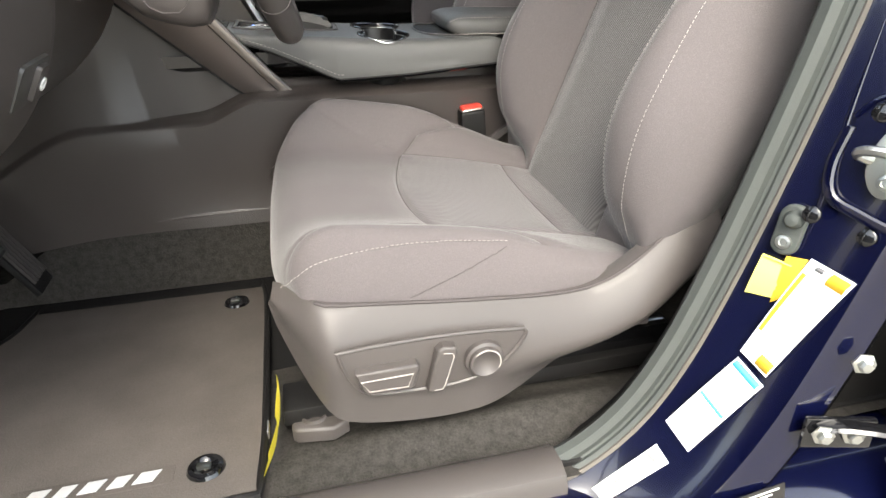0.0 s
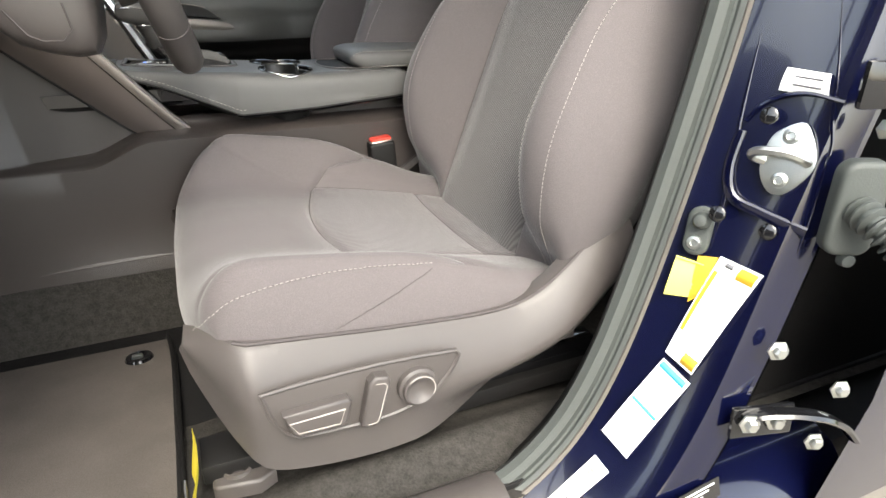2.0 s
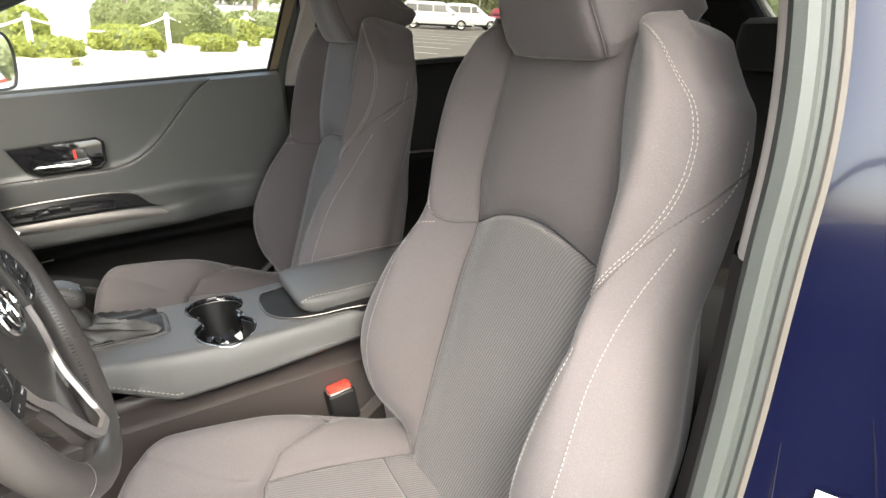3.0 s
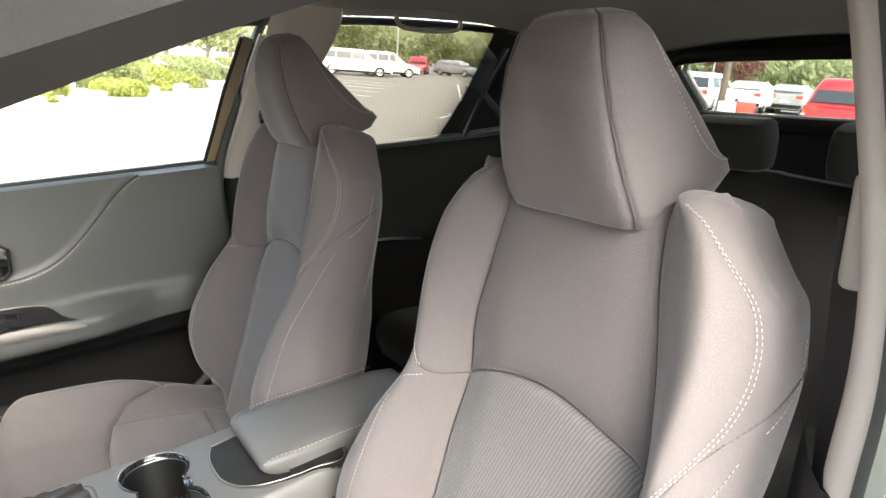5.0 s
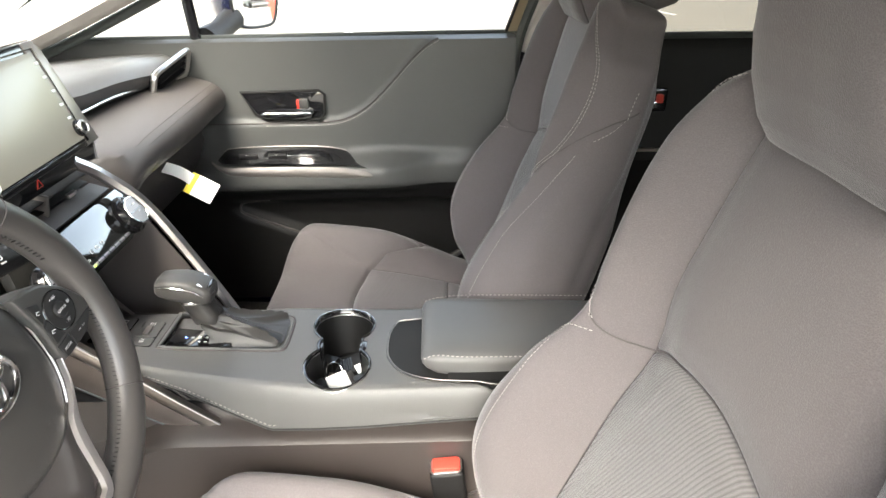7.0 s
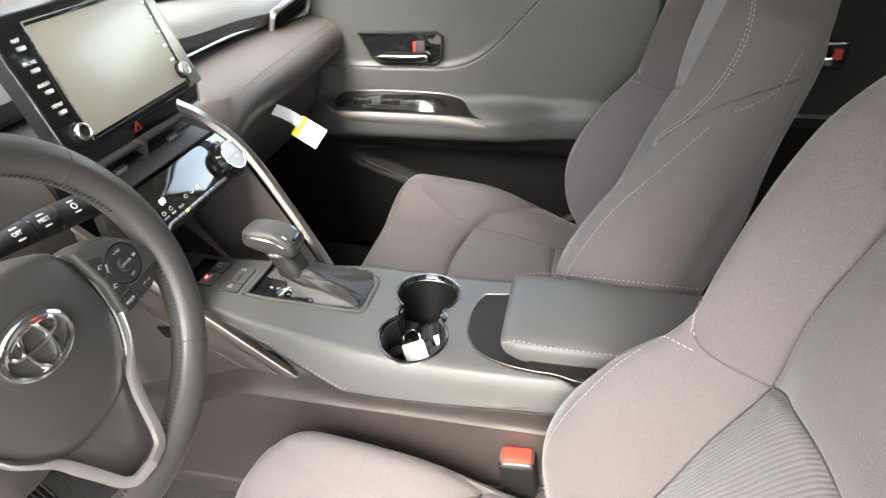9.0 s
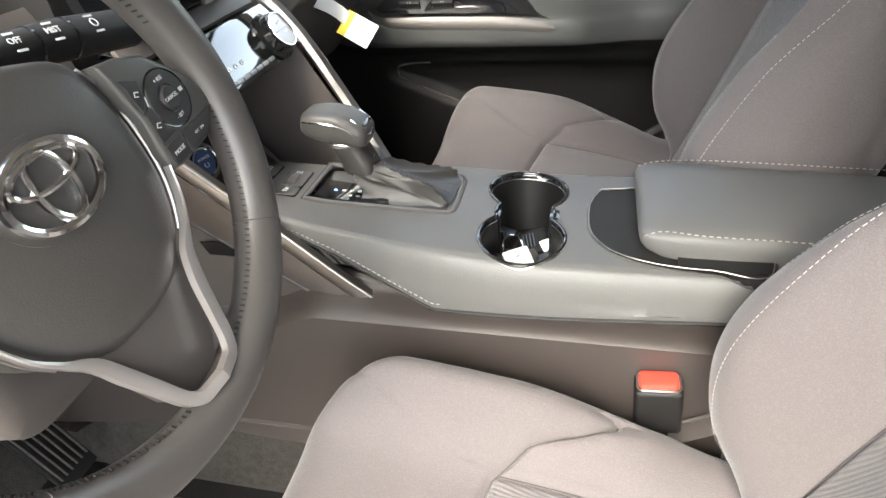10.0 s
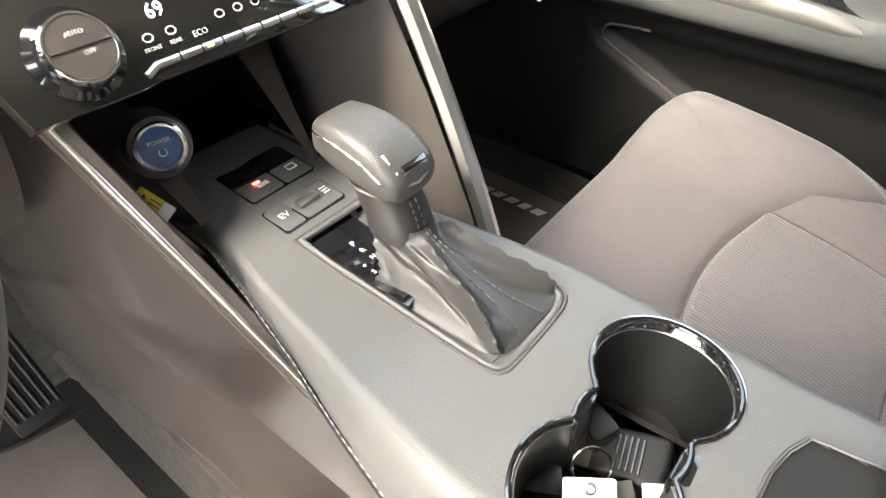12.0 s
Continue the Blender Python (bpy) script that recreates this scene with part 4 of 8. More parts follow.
# side walls behind the front doors
for side in (-1, 1):
    rear = thing("rear_door", (0.9, side * 0.72, 0.36), "rear side door trim in charcoal with privacy-tinted window", "door", "", "structure")
    rows = []
    for z, y in spl([(0.33, 0.715), (0.50, 0.71), (0.66, 0.70), (0.74, 0.675), (0.775, 0.672), (0.80, 0.69), (0.90, 0.71), (1.0, 0.725), (1.035, 0.735), (1.05, 0.75)], 36):
        rows.append([Vector((x, side * y, z + (0.0 if z < 0.95 else 0.012 * (1.0 - x)))) for x in np.linspace(0.50, 1.95, 40)])
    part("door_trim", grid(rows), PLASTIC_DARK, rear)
    part("window_sill", tube([(0.5, side * 0.742, 1.052), (1.2, side * 0.742, 1.046), (1.5, side * 0.73, 1.05)], 0.008), RUBBER, rear)
    part("arm_strip", tube(spl([(0.62, side * 0.668, 0.80), (0.80, side * 0.662, 0.795), (0.95, side * 0.668, 0.77)], 12), 0.008, 8, flat=0.5), SATIN, rear, "silver trim strip")
    part("handle_bowl", moved(box(-0.055, 0.055, -0.008, 0.008, -0.028, 0.028, 0.008), pose(0.70, side * 0.702, 0.91)), GLOSS, rear)
    part("pull_handle", moved(box(-0.045, 0.03, -0.006, 0.006, -0.012, 0.004, 0.004), pose(0.70, side * 0.692, 0.905)), CHROME, rear, "chrome inside handle")
    part("lock_lever", moved(box(-0.008, 0.008, -0.006, 0.006, -0.01, 0.01, 0.003), pose(0.735, side * 0.692, 0.915)), RED, rear, "red lock lever")
    line = mirror_rail(side)
    part("quarter_post", tube(spl([(1.185, side * 0.738, 1.05), (1.24, side * 0.715, 1.17), (1.31, side * 0.66, 1.31)], 14), 0.014, 8, flat=0.5), PLASTIC_DARK, rear, "black quarter-light bar")
    part("c_pillar", grid([[Vector((1.36 + 0.10 * k + 0.45 * t, side * (0.745 - 0.11 * t - 0.004 * k), 1.045 + 0.30 * t)) for t in np.linspace(0, 1, 8)] for k in range(6)]), PALE, rear, "pale grey rear pillar trim")
    tint = part("window_pane", grid([[Vector((x, side * (0.752 - 0.11 * t), 1.045 + 0.33 * t)) for t in np.linspace(0, 1, 6)] for x in np.linspace(0.55, 1.55, 8)]), PRIVACY, rear, "privacy-tinted glass")
    tint.visible_shadow = False
    part("outer_skin", grid([[Vector((x, side * y, z)) for x in np.linspace(0.53 if side < 0 else -1.0, 2.0, 12)] for y, z in ((0.775, 1.045), (0.84, 0.93), (0.88, 0.75), (0.87, 0.45), (0.84, 0.22))]), PAINT, rear, "dark blue door skin")
    single("grab_handle", tube(spl([(0.86, side * 0.600, 1.395), (0.87, side * 0.592, 1.372), (0.93, side * 0.585, 1.362), (1.02, side * 0.585, 1.360), (1.06, side * 0.592, 1.368), (1.07, side * 0.600, 1.39)], 24), 0.008, 8, flat=0.7), PALE, "pale grey folding grab handle under the headliner", "grab handle", "grab handles")

# passenger's pillar behind the front door
p_pillar = thing("b_pillar", (0.45, 0.72, 0.34), "passenger door pillar with dark lower and pale upper trim", "pillar", "", "structure")
def post(z0, z1, inner, outer, n=16):
    rows = []
    for z in np.linspace(z0, z1, n):
        lean = 0.33 * max(0, z - 1.0)
        y = 0.715 - 0.11 * smooth(0.95, 1.5, z) * 1.3
        x0, x1 = 0.402 + lean, 0.60 + 0.38 * lean + 0.06 * smooth(1.2, 1.4, z)
        rows.append([Vector((x0, y + 0.03, z)), Vector((x0 + 0.012, y + 0.006, z)), Vector((x0 + 0.035, y - 0.012, z)), Vector(((x0 + x1) / 2, y - 0.02, z)), Vector((x1 - 0.02, y - 0.01, z)), Vector((x1, y + 0.02, z))])
    return rows
part("lower_trim", grid(post(0.33, 1.02, 0, 0)), PLASTIC_DARK, p_pillar, "charcoal plastic lower pillar trim")
part("upper_trim", grid(post(1.022, 1.41, 0, 0)), PALE, p_pillar, "pale grey upper pillar trim")
part("pillar_seal", tube(spl([(0.392, 0.722, 0.40), (0.392, 0.722, 0.9), (0.40, 0.728, 1.04), (0.445, 0.70, 1.18), (0.50, 0.668, 1.33), (0.53, 0.64, 1.40)], 40), 0.011, 8), RUBBER, p_pillar)
def frame_line(off):
    return spl([(x + off, 0.703 - 0.386 * (z - 1.178), z) for x, z in ((0.372, 1.00), (0.386, 1.06), (0.412, 1.145), (0.437, 1.23), (0.462, 1.30), (0.480, 1.35))], 30)


FLAT = [(-0.013, -0.004), (0.013, -0.004), (0.013, 0.004), (-0.013, 0.004)]
part("frame_strip", sweep(frame_line(0), FLAT, (1, 0, 0)), TAN, p_pillar, "tan strip beside the window")
part("strip_edge", tube(frame_line(-0.014), 0.005, 8), PLASTIC_DARK, p_pillar)
part("trim_edge", sweep(frame_line(0.046), [(-0.020, -0.004), (0.024, -0.004), (0.024, 0.004), (-0.020, 0.004)], (1, 0, 0)), PALE, p_pillar)
part("belt_guide", moved(lathe([(0.0, 0.014), (0.012, 0.012), (0.018, 0.004), (0.018, 0)], None, 16), axes((0.498, 0.642, 1.167), (0.78, -0.61, 0), (0, 0, -1)) @ Matrix.Rotation(math.pi, 4, "X") @ Matrix.Diagonal((0.75, 1.25, 0.8, 1))), GLOSS, p_pillar, "black belt guide")
part("seat_belt", grid([[Vector((0.515 + 0.03 * t + w, 0.625 + 0.03 * t, 1.175 - 0.73 * t)) for t in np.linspace(0, 1, 10)] for w in (-0.022, 0.022)]), CORD_AND_SHADE, p_pillar, "dark woven seat belt")

# driver's belt beside the seat
belt = thing("seat_belt", (0.50, -0.64, 0.4), "dark woven driver seat belt on its pale pillar guide", "seat belt")
part("webbing", grid([[Vector((0.56 + w * 0.9, -0.600 - 0.045 * t - 0.3 * w, 1.15 - 0.75 * t)) for t in np.linspace(0, 1, 14)] for w in (-0.022, 0, 0.022)]), CORD_AND_SHADE, belt)
part("guide", moved(box(-0.02, 0.02, -0.012, 0.012, -0.05, 0.05, 0.01, 3), pose(0.545, -0.612, 1.14, 0, 10, 20)), PALE, belt, "pale plastic belt guide")

# ---- passenger's front door ----
door = thing("passenger_door", (-0.1, 0.72, 0.36), "closed charcoal passenger door with gloss black armrest panel", "car door")
def door_y(x, z):
    """The inner face of the door trim."""
    y = 0.722 - 0.01 * smooth(0.9, 1.06, z) * 0
    line = 0.868 + 0.195 * smooth(-0.09, 0.24, x) ** 1.6
    y -= 0.012 * smooth(line + 0.012, line - 0.008, z)
    arm = math.exp(-((z - 0.742) / 0.043) ** 4) * (1 - 0.75 * smooth(0.06, 0.22, x)) * smooth(-0.46, -0.36, x)
    y -= 0.055 * arm
    y += 0.03 * smooth(0.72, 0.60, z)
    brim = 0.62 - 0.40 * (x + 0.31)
    y += 0.024 * smooth(brim - 0.020, brim + 0.020, z) * smooth(0.670, 0.640, z) * smooth(-0.345, -0.300, x)
    return y + 0.012 * smooth(-0.35, -0.7, x)
xs, zs = np.linspace(-0.80, 0.392, 180), np.concatenate([np.linspace(0.36, 0.66, 70), np.linspace(0.665, 1.055, 66)])
rows = [[Vector((x, door_y(x, z), z)) for x in xs] for z in zs]
rows.append([Vector((x, 0.735, 1.062)) for x in xs])
rows.append([Vector((x, 0.765, 1.058)) for x in xs])
trim = part("door_trim", skin(rows, lambda c: c.z > 0.715), DOOR_TRIM, door, "grained charcoal door trim")
part("lower_panel", skin(rows, lambda c: c.z <= 0.715), PLASTIC_DARK, door, "black lower door panel")
seam = [(x, 0.868 + 0.195 * smooth(-0.09, 0.24, x) ** 1.6) for x in np.linspace(-0.34, 0.215, 50)]
pts = [Vector((x, door_y(x, z) - 0.002, z)) for x, z in seam]
part("trim_seam", tube(pts, 0.0016, 6), CORD_AND_SHADE, door)
part("stitching", stitches([p + Vector((0, -0.002, -0.006)) for p in pts[12:]], 0.005, 0.003, 0.0007), THREAD, door)
part("sill_seal", tube([(-0.80, 0.748, 1.062), (0.40, 0.748, 1.064)], 0.006), RUBBER, door)
face = Matrix(((1, 0, 0, 0), (0, 0, -1, 0.72), (0, 1, 0, 0), (0, 0, 0, 1)))  # x along the car, y up, z towards the driver
bowl = [(x - 0.155, z + 0.909) for x, z in ((-0.100, 0.034), (0.085, 0.036), (0.098, 0.026), (0.094, -0.022), (0.08, -0.034), (-0.045, -0.034), (-0.07, -0.02))]
part("handle_bowl", plate(bowl, 0.004, face, 0.001), GLOSS, door, "dark handle recess")
part("handle_frame", tube([face @ Vector((x, z, 0.006)) for x, z in bowl], 0.0035, 6, True), PLASTIC_DARK, door)
lever = [(-0.215, 0.892), (-0.20, 0.897), (-0.13, 0.896), (-0.095, 0.900), (-0.088, 0.893), (-0.092, 0.884), (-0.12, 0.880), (-0.20, 0.882)]
part("pull_lever", plate(lever, 0.018, face @ Matrix.Translation((0, 0, 0.002)), 0.004, 3), CHROME, door, "chrome inside door lever")
part("lock_lever", moved(box(-0.010, 0.012, -0.007, 0.007, -0.012, 0.012, 0.004), pose(-0.108, 0.708, 0.915)), GLOSS_SOFT, door, "black lock lever")
part("lock_flag", moved(box(-0.003, 0.003, -0.0065, 0.0065, -0.010, 0.010, 0.001), pose(-0.1205, 0.708, 0.915)), RED, door, "red unlocked mark")
strip_top = [(-0.315, 0.800), (-0.30, 0.808), (-0.20, 0.812), (-0.08, 0.810), (-0.02, 0.800), (0.03, 0.780), (0.065, 0.764)]
strip_low = [(-0.318, 0.795), (-0.305, 0.786), (-0.20, 0.783), (-0.08, 0.781), (-0.02, 0.778), (0.03, 0.769), (0.066, 0.760)]
a, b = spl(strip_top, 30), spl(strip_low, 30)
rows = [[Vector((p.x, 0.660 + 0.05 * t, p.y)) for p in (b[k].lerp(a[k], t) for k in range(30))] for t in np.linspace(0, 1, 6)]
panel = part("switch_panel", grid(rows), GLOSS, door, "gloss black switch panel")
part("panel_edge", tube([Vector((p.x, 0.708, p.y)) for p in a], 0.0012, 6), SATIN_DARK, door)
a2 = spl([(-0.335, 0.790), (-0.31, 0.778), (-0.20, 0.777), (-0.08, 0.775), (-0.01, 0.770), (0.05, 0.758), (0.105, 0.748)], 30)
b2 = spl([(-0.335, 0.785), (-0.31, 0.760), (-0.20, 0.752), (-0.08, 0.748), (-0.01, 0.745), (0.05, 0.742), (0.108, 0.742)], 30)
rows = [[Vector((p.x, 0.660 - 0.010 * math.sin(math.pi * (0.15 + 0.7 * t)) + 0.02 * smooth(0.02, 0.11, p.x) + 0.012 * smooth(-0.28, -0.335, p.x), p.y)) for p in (b2[k].lerp(a2[k], t) for k in range(30))] for t in np.linspace(0, 1, 7)]
part("arm_strip", grid(rows), ARM_SATIN, door, "dull satin armrest strip")
for x in (-0.25, -0.18):
    part("window_switch", moved(box(-0.022, 0.022, -0.007, 0.007, -0.004, 0.004, 0.002), pose(x, 0.680, 0.796, -55)), PLASTIC_DARK, panel)
    writing("- -", 0.008, axes((x, 0.674, 0.802), (1, 0, 0), (0, 0.8, 0.6)), MARK, panel, "switch_mark")
brim = spl([(0.12, 0.668), (-0.20, 0.663), (-0.292, 0.653), (-0.316, 0.636), (-0.300, 0.614), (-0.16, 0.556), (0.0, 0.492), (0.15, 0.434)], 70)
part("pocket_rim", tube([Vector((v.x, door_y(v.x, v.y) - 0.001, v.y)) for v in brim if v.x < -0.22 or 0.45 < v.y < 0.60], 0.0032, 8), PLASTIC, door, "grey map pocket rim")
pane = part("window_pane", grid([[Vector((x, 0.752 - 0.13 * t, 1.055 + 0.34 * t)) for t in np.linspace(0, 1, 6)] for x in np.linspace(-0.80, 0.50, 10)]), WINDOW, door, "clear side glass")
pane.visible_shadow = False
part("quarter_bar", tube([(-0.345, 0.745, 1.06), (-0.335, 0.70, 1.21)], 0.013, 8), GLOSS, door, "black front window bar")
frame_line = spl([(0.404, 0.740, 1.06), (0.45, 0.70, 1.20), (0.50, 0.668, 1.34)], 20)
part("window_frame", tube(frame_line, 0.014, 8, flat=0.6), GLOSS, door, "black window frame")

# outside mirror on the passenger's door
mir = thing("door_mirror", (-0.30, 0.85, 1.05), "dark outside mirror on the passenger door", "mirror")
mo = [(-0.085, 0.055), (-0.06, 0.072), (0.03, 0.075), (0.078, 0.055), (0.088, 0.01), (0.07, -0.05), (0.04, -0.068), (-0.05, -0.062), (-0.08, -0.03)]
mo = [(v.x, v.y) for v in spl(mo + mo[:1], 48)][:-1]
mm = axes((-0.255, 0.95, 1.128), (0.45, 0.89, 0), (0, 0, 1))
if mm.col[2].x < 0:
    mm = mm @ Matrix.Rotation(math.pi, 4, "Y")
shell_rows = [[mm @ Vector((x * f, y * f, z)) for x, y in mo] for f, z in ((1.0, 0.0), (1.06, -0.004), (1.08, -0.02), (1.02, -0.05), (0.8, -0.085), (0.45, -0.1))]
part("mirror_shell", grid(shell_rows, True, True), PAINT, mir, "dark blue mirror housing")
part("mirror_pane", plate([(x * 0.97, y * 0.97) for x, y in mo], 0.002, mm, 0), MIRROR, mir, "bright mirror glass")
part("mirror_bezel", tube([mm @ Vector((x, y, 0.002)) for x, y in mo], 0.004, 6, True), PLASTIC_DARK, mir)
part("mirror_foot", tube([(-0.33, 0.76, 1.055), (-0.32, 0.83, 1.065), (-0.30, 0.90, 1.09)], [0.03, 0.026, 0.03], 10), PLASTIC_DARK, mir)

# the driver's door stands open in front of the opening
od = thing("driver_door", (-0.72, -0.84, 0.36), "open driver door, charcoal inside and dark blue outside", "car door")
OD = Matrix.Translation((-0.74, -0.86, 0)) @ Matrix.Rotation(radians(-68), 4, "Z")
for name, y, mat, bulge in (("door_trim", 0.0, LEATHER, 0.05), ("door_skin", -0.11, PAINT, -0.03)):
    rows = [[OD @ Vector((x, y + bulge * math.exp(-((z - 0.76) / 0.08) ** 2), z)) for x in np.linspace(0.0, 1.08, 24)] for z in np.linspace(0.25, 1.05, 30)]
    part(name, grid(rows), mat, od)
part("door_edge", grid([[OD @ Vector((1.08, y, z)) for z in np.linspace(0.25, 1.05, 10)] for y in (0.0, -0.11)]), PAINT, od)
part("window_frame", tube(spl([OD @ Vector(p) for p in ((0.02, -0.06, 1.05), (0.35, -0.04, 1.22), (0.75, 0.0, 1.36), (1.08, 0.02, 1.37), (1.14, 0.0, 1.25), (1.08, -0.05, 1.05))], 40), 0.02, 8), GLOSS, od)

# ---- centre console ----
console = thing("center_console", (0, C, 0.34), "soft charcoal centre console with cup holders and pale stitching", "console")


def con_half(x):
    return float(np.interp(x, [-0.34, -0.24, -0.14, -0.083, -0.03, 0.03, 0.30], [0.066, 0.070, 0.088, 0.100, 0.108, 0.111, 0.111]))


def con_top(x):
    return float(np.interp(x, [-0.34, -0.23, -0.17, -0.03, 0.06, 0.13, 0.30], [0.757, 0.749, 0.741, 0.735, 0.728, 0.727, 0.727]))


def con_edge(x):
    return float(np.interp(x, [-0.34, -0.24, -0.19, -0.14, -0.083, -0.03, 0.10, 0.30], [0.748, 0.738, 0.728, 0.712, 0.688, 0.664, 0.668, 0.682]))


CUPS = [(0.058, 0.054, 0.046), (0.060, -0.044, 0.046)]
eight = []
for k in range(72):
    t = 2 * math.pi * k / 72
    d = Vector((math.cos(t), math.sin(t)))
    far = 0
    for cx, cy, r in CUPS:
        o = Vector((0.059 - cx, 0.003 - cy))
        b = o.dot(d)
        disc_ = b * b - o.length_squared + r * r
        if disc_ > 0:
            far = max(far, -b + math.sqrt(disc_))
    far = max(far, 0.033)
    eight.append((0.059 + d.x * far, 0.003 + d.y * far))
TRAY = [(v.x, v.y) for v in spl([(0.128, 0.03), (0.136, 0.056), (0.155, 0.068), (0.30, 0.072), (0.30, -0.080), (0.245, -0.084), (0.19, -0.078), (0.151, -0.060), (0.131, -0.03), (0.127, 0.0), (0.128, 0.03)], 64)][:-1]
WELL = [(-0.200, -0.013), (-0.03, -0.013), (-0.022, 0.066), (-0.196, 0.072)]


def inside(x, y, outline):
    hit, n = False, len(outline)
    for k in range(n):
        (ax, ay), (bx, by) = outline[k], outline[(k + 1) % n]
        if (ay > y) != (by > y) and x < (bx - ax) * (y - ay) / (by - ay) + ax:
            hit = not hit
    return hit


def con_z(x, y):
    """The height of the console's skin."""
    f = min(0.99, abs(y - C) / con_half(x))
    return max(con_top(x) - 0.0035 * f * f - float(np.interp(f, [0.82, 0.88, 0.93, 0.965, 0.99], [0, 0.0025, 0.010, 0.022, 0.042])), con_edge(x))


def shrunk(outline, by):
    cx, cy = sum(p[0] for p in outline) / len(outline), sum(p[1] for p in outline) / len(outline)
    return [(cx + (x - cx) * by, cy + (y - cy) * by) for x, y in outline]


EIGHT_CUT, TRAY_CUT = shrunk(eight, 0.985), shrunk(TRAY, 0.985)
xs = np.linspace(-0.34, 0.285, 230)
cross = [(f, 0.0) for f in np.linspace(0, 0.78, 34)] + [(f, float(np.interp(f, [0.82, 0.88, 0.93, 0.965, 0.99], [0, 0.0025, 0.010, 0.022, 0.042]))) for f in (0.80, 0.82, 0.84, 0.86, 0.88, 0.90, 0.92, 0.943, 0.965, 0.978, 0.99)]
rows = []
for x in xs:
    hw, top, edge = con_half(x), con_top(x), con_edge(x)
    half = [(hw * f, max(top - 0.0035 * (f * f) - d, edge)) for f, d in cross] + [(hw * 1.004, edge + 0.004 if top - 0.045 < edge + 0.004 else edge + 0.006), (hw * 1.0, edge)]
    rows.append([Vector((x, C - y, z)) for y, z in half[:0:-1]] + [Vector((x, C + y, z)) for y, z in half])
part("console_top", skin(rows, lambda c: not (c.z > 0.70 and (inside(c.x, c.y, EIGHT_CUT) or inside(c.x, c.y, TRAY_CUT) or inside(c.x, c.y, WELL)))), LEATHER, console, "soft grained wrap")
for side in (-1, 1):
    pts = [Vector((x, C + side * (con_half(x) + 0.0012), con_edge(x) + 0.008)) for x in np.linspace(-0.25 if side < 0 else -0.14, -0.022, 40)]
    part("stitching", stitches(pts, 0.0036, 0.0028, 0.0006), THREAD, console)
    part("wrap_edge", tube([Vector((x, C + side * con_half(x), con_edge(x))) for x in np.linspace(-0.33, 0.285, 60)], 0.0018, 6), PLASTIC_DARK, console)
    part("under_lip", grid([[Vector((x, C + side * con_half(x) * f, con_edge(x) - dz)) for x in np.linspace(-0.16, 0.285, 30)] for f, dz in ((0.99, 0.001), (0.80, 0.006), (0.55, 0.014))]), PLASTIC_DARK, console)
    lo = [Vector((x, C + side * (con_half(max(x, -0.03)) - 0.004), con_edge(x) - 0.002)) for x in np.linspace(-0.035, 0.285, 30)]
    part("shadow_gap", tube(lo, 0.004, 6), GLOSS, console)
    # lower side panel down to the carpet
    rows = []
    for q, out in ((0, 0.058), (0.5, 0.060), (1.0, 0.063), (1.2, 0.070), (1.4, 0.082), (1.6, 0.094), (1.8, 0.102), (2.0, 0.106), (2.4, 0.107), (2.8, 0.108), (3.2, 0.109), (3.6, 0.113), (3.8, 0.119), (4, 0.124)):
        row = []
        for x in np.linspace(-0.72, 0.32, 80):
            topz = 0.656 + 0.02 * smooth(0.0, 0.3, x) + 0.22 * smooth(-0.12, -0.45, x)
            ledge = 0.602 + 0.036 * smooth(-0.28, -0.17, x) - 0.10 * smooth(-0.45, -0.7, x)
            z = float(np.interp(q, [0, 1, 2, 4], [topz, ledge + 0.010, ledge - 0.006, 0.412 - 0.02 * smooth(-0.45, -0.7, x)]))
            wide = 0.045 * smooth(-0.25, -0.42, x) * (1 - (out - 0.058) / 0.058)
            row.append(Vector((x, C + side * (out + wide + 0.02 * smooth(-0.3, -0.7, x)), z)))
        rows.append(row)
    rows.insert(0, [Vector((p.x, C + side * 0.05, p.z + 0.004)) for p in rows[0]])
    part("side_panel", grid(rows), CONSOLE_SIDE, console, "grey-brown grained side panel")
    part("panel_ledge", tube([Vector((x, C + side * 0.114, 0.436 - 0.006 * smooth(-0.2, -0.5, x))) for x in np.linspace(-0.45, 0.3, 20)], 0.005, 6), CONSOLE_SIDE, console)

# silver bars that run from the dashboard down to the console
def bar(pts, name, w=0.009):
    line = spl(pts, 40)
    return part(name, sweep(line, [(-w, -0.004), (-w * 0.8, 0.003), (0, 0.006), (w * 0.8, 0.003), (w, -0.004), (0, -0.007)], (0, 0.35, 0.9)), SATIN, console, "satin silver bar")


up = spl([(-0.40, -0.138, 0.975), (-0.35, -0.127, 0.930), (-0.30, -0.113, 0.871), (-0.25, -0.0985, 0.808), (-0.20, -0.084, 0.745), (-0.15, -0.071, 0.683), (-0.113, -0.063, 0.642)], 40)
mid_line = [p + Vector((-0.004, 0.001, -0.020)) for p in up]
dn = spl([(-0.42, -0.104, 0.852), (-0.35, -0.0896, 0.785), (-0.30, -0.0794, 0.737), (-0.25, -0.069, 0.689), (-0.20, -0.060, 0.643), (-0.165, -0.056, 0.622)], 40)
strip_part = part("silver_strip", grid([[q.lerp(p, t) + Vector((0, -0.0015 * math.sin(math.pi * t), 0)) for p, q in zip(up, mid_line)] for t in np.linspace(0, 1, 5)]), SATIN_DARK, console, "satin brown-silver strip")
part("bright_edge", tube([p + Vector((0, -0.0005, 0)) for p in up], 0.0018, 8), SATIN, strip_part, "bright upper edge")
part("inner_edge", sweep(up, [(0.0, 0.0), (0.008, 0.001), (0.010, -0.004), (0.0, -0.006)], (0, 1, 0.2)), SATIN_DARK, strip_part)
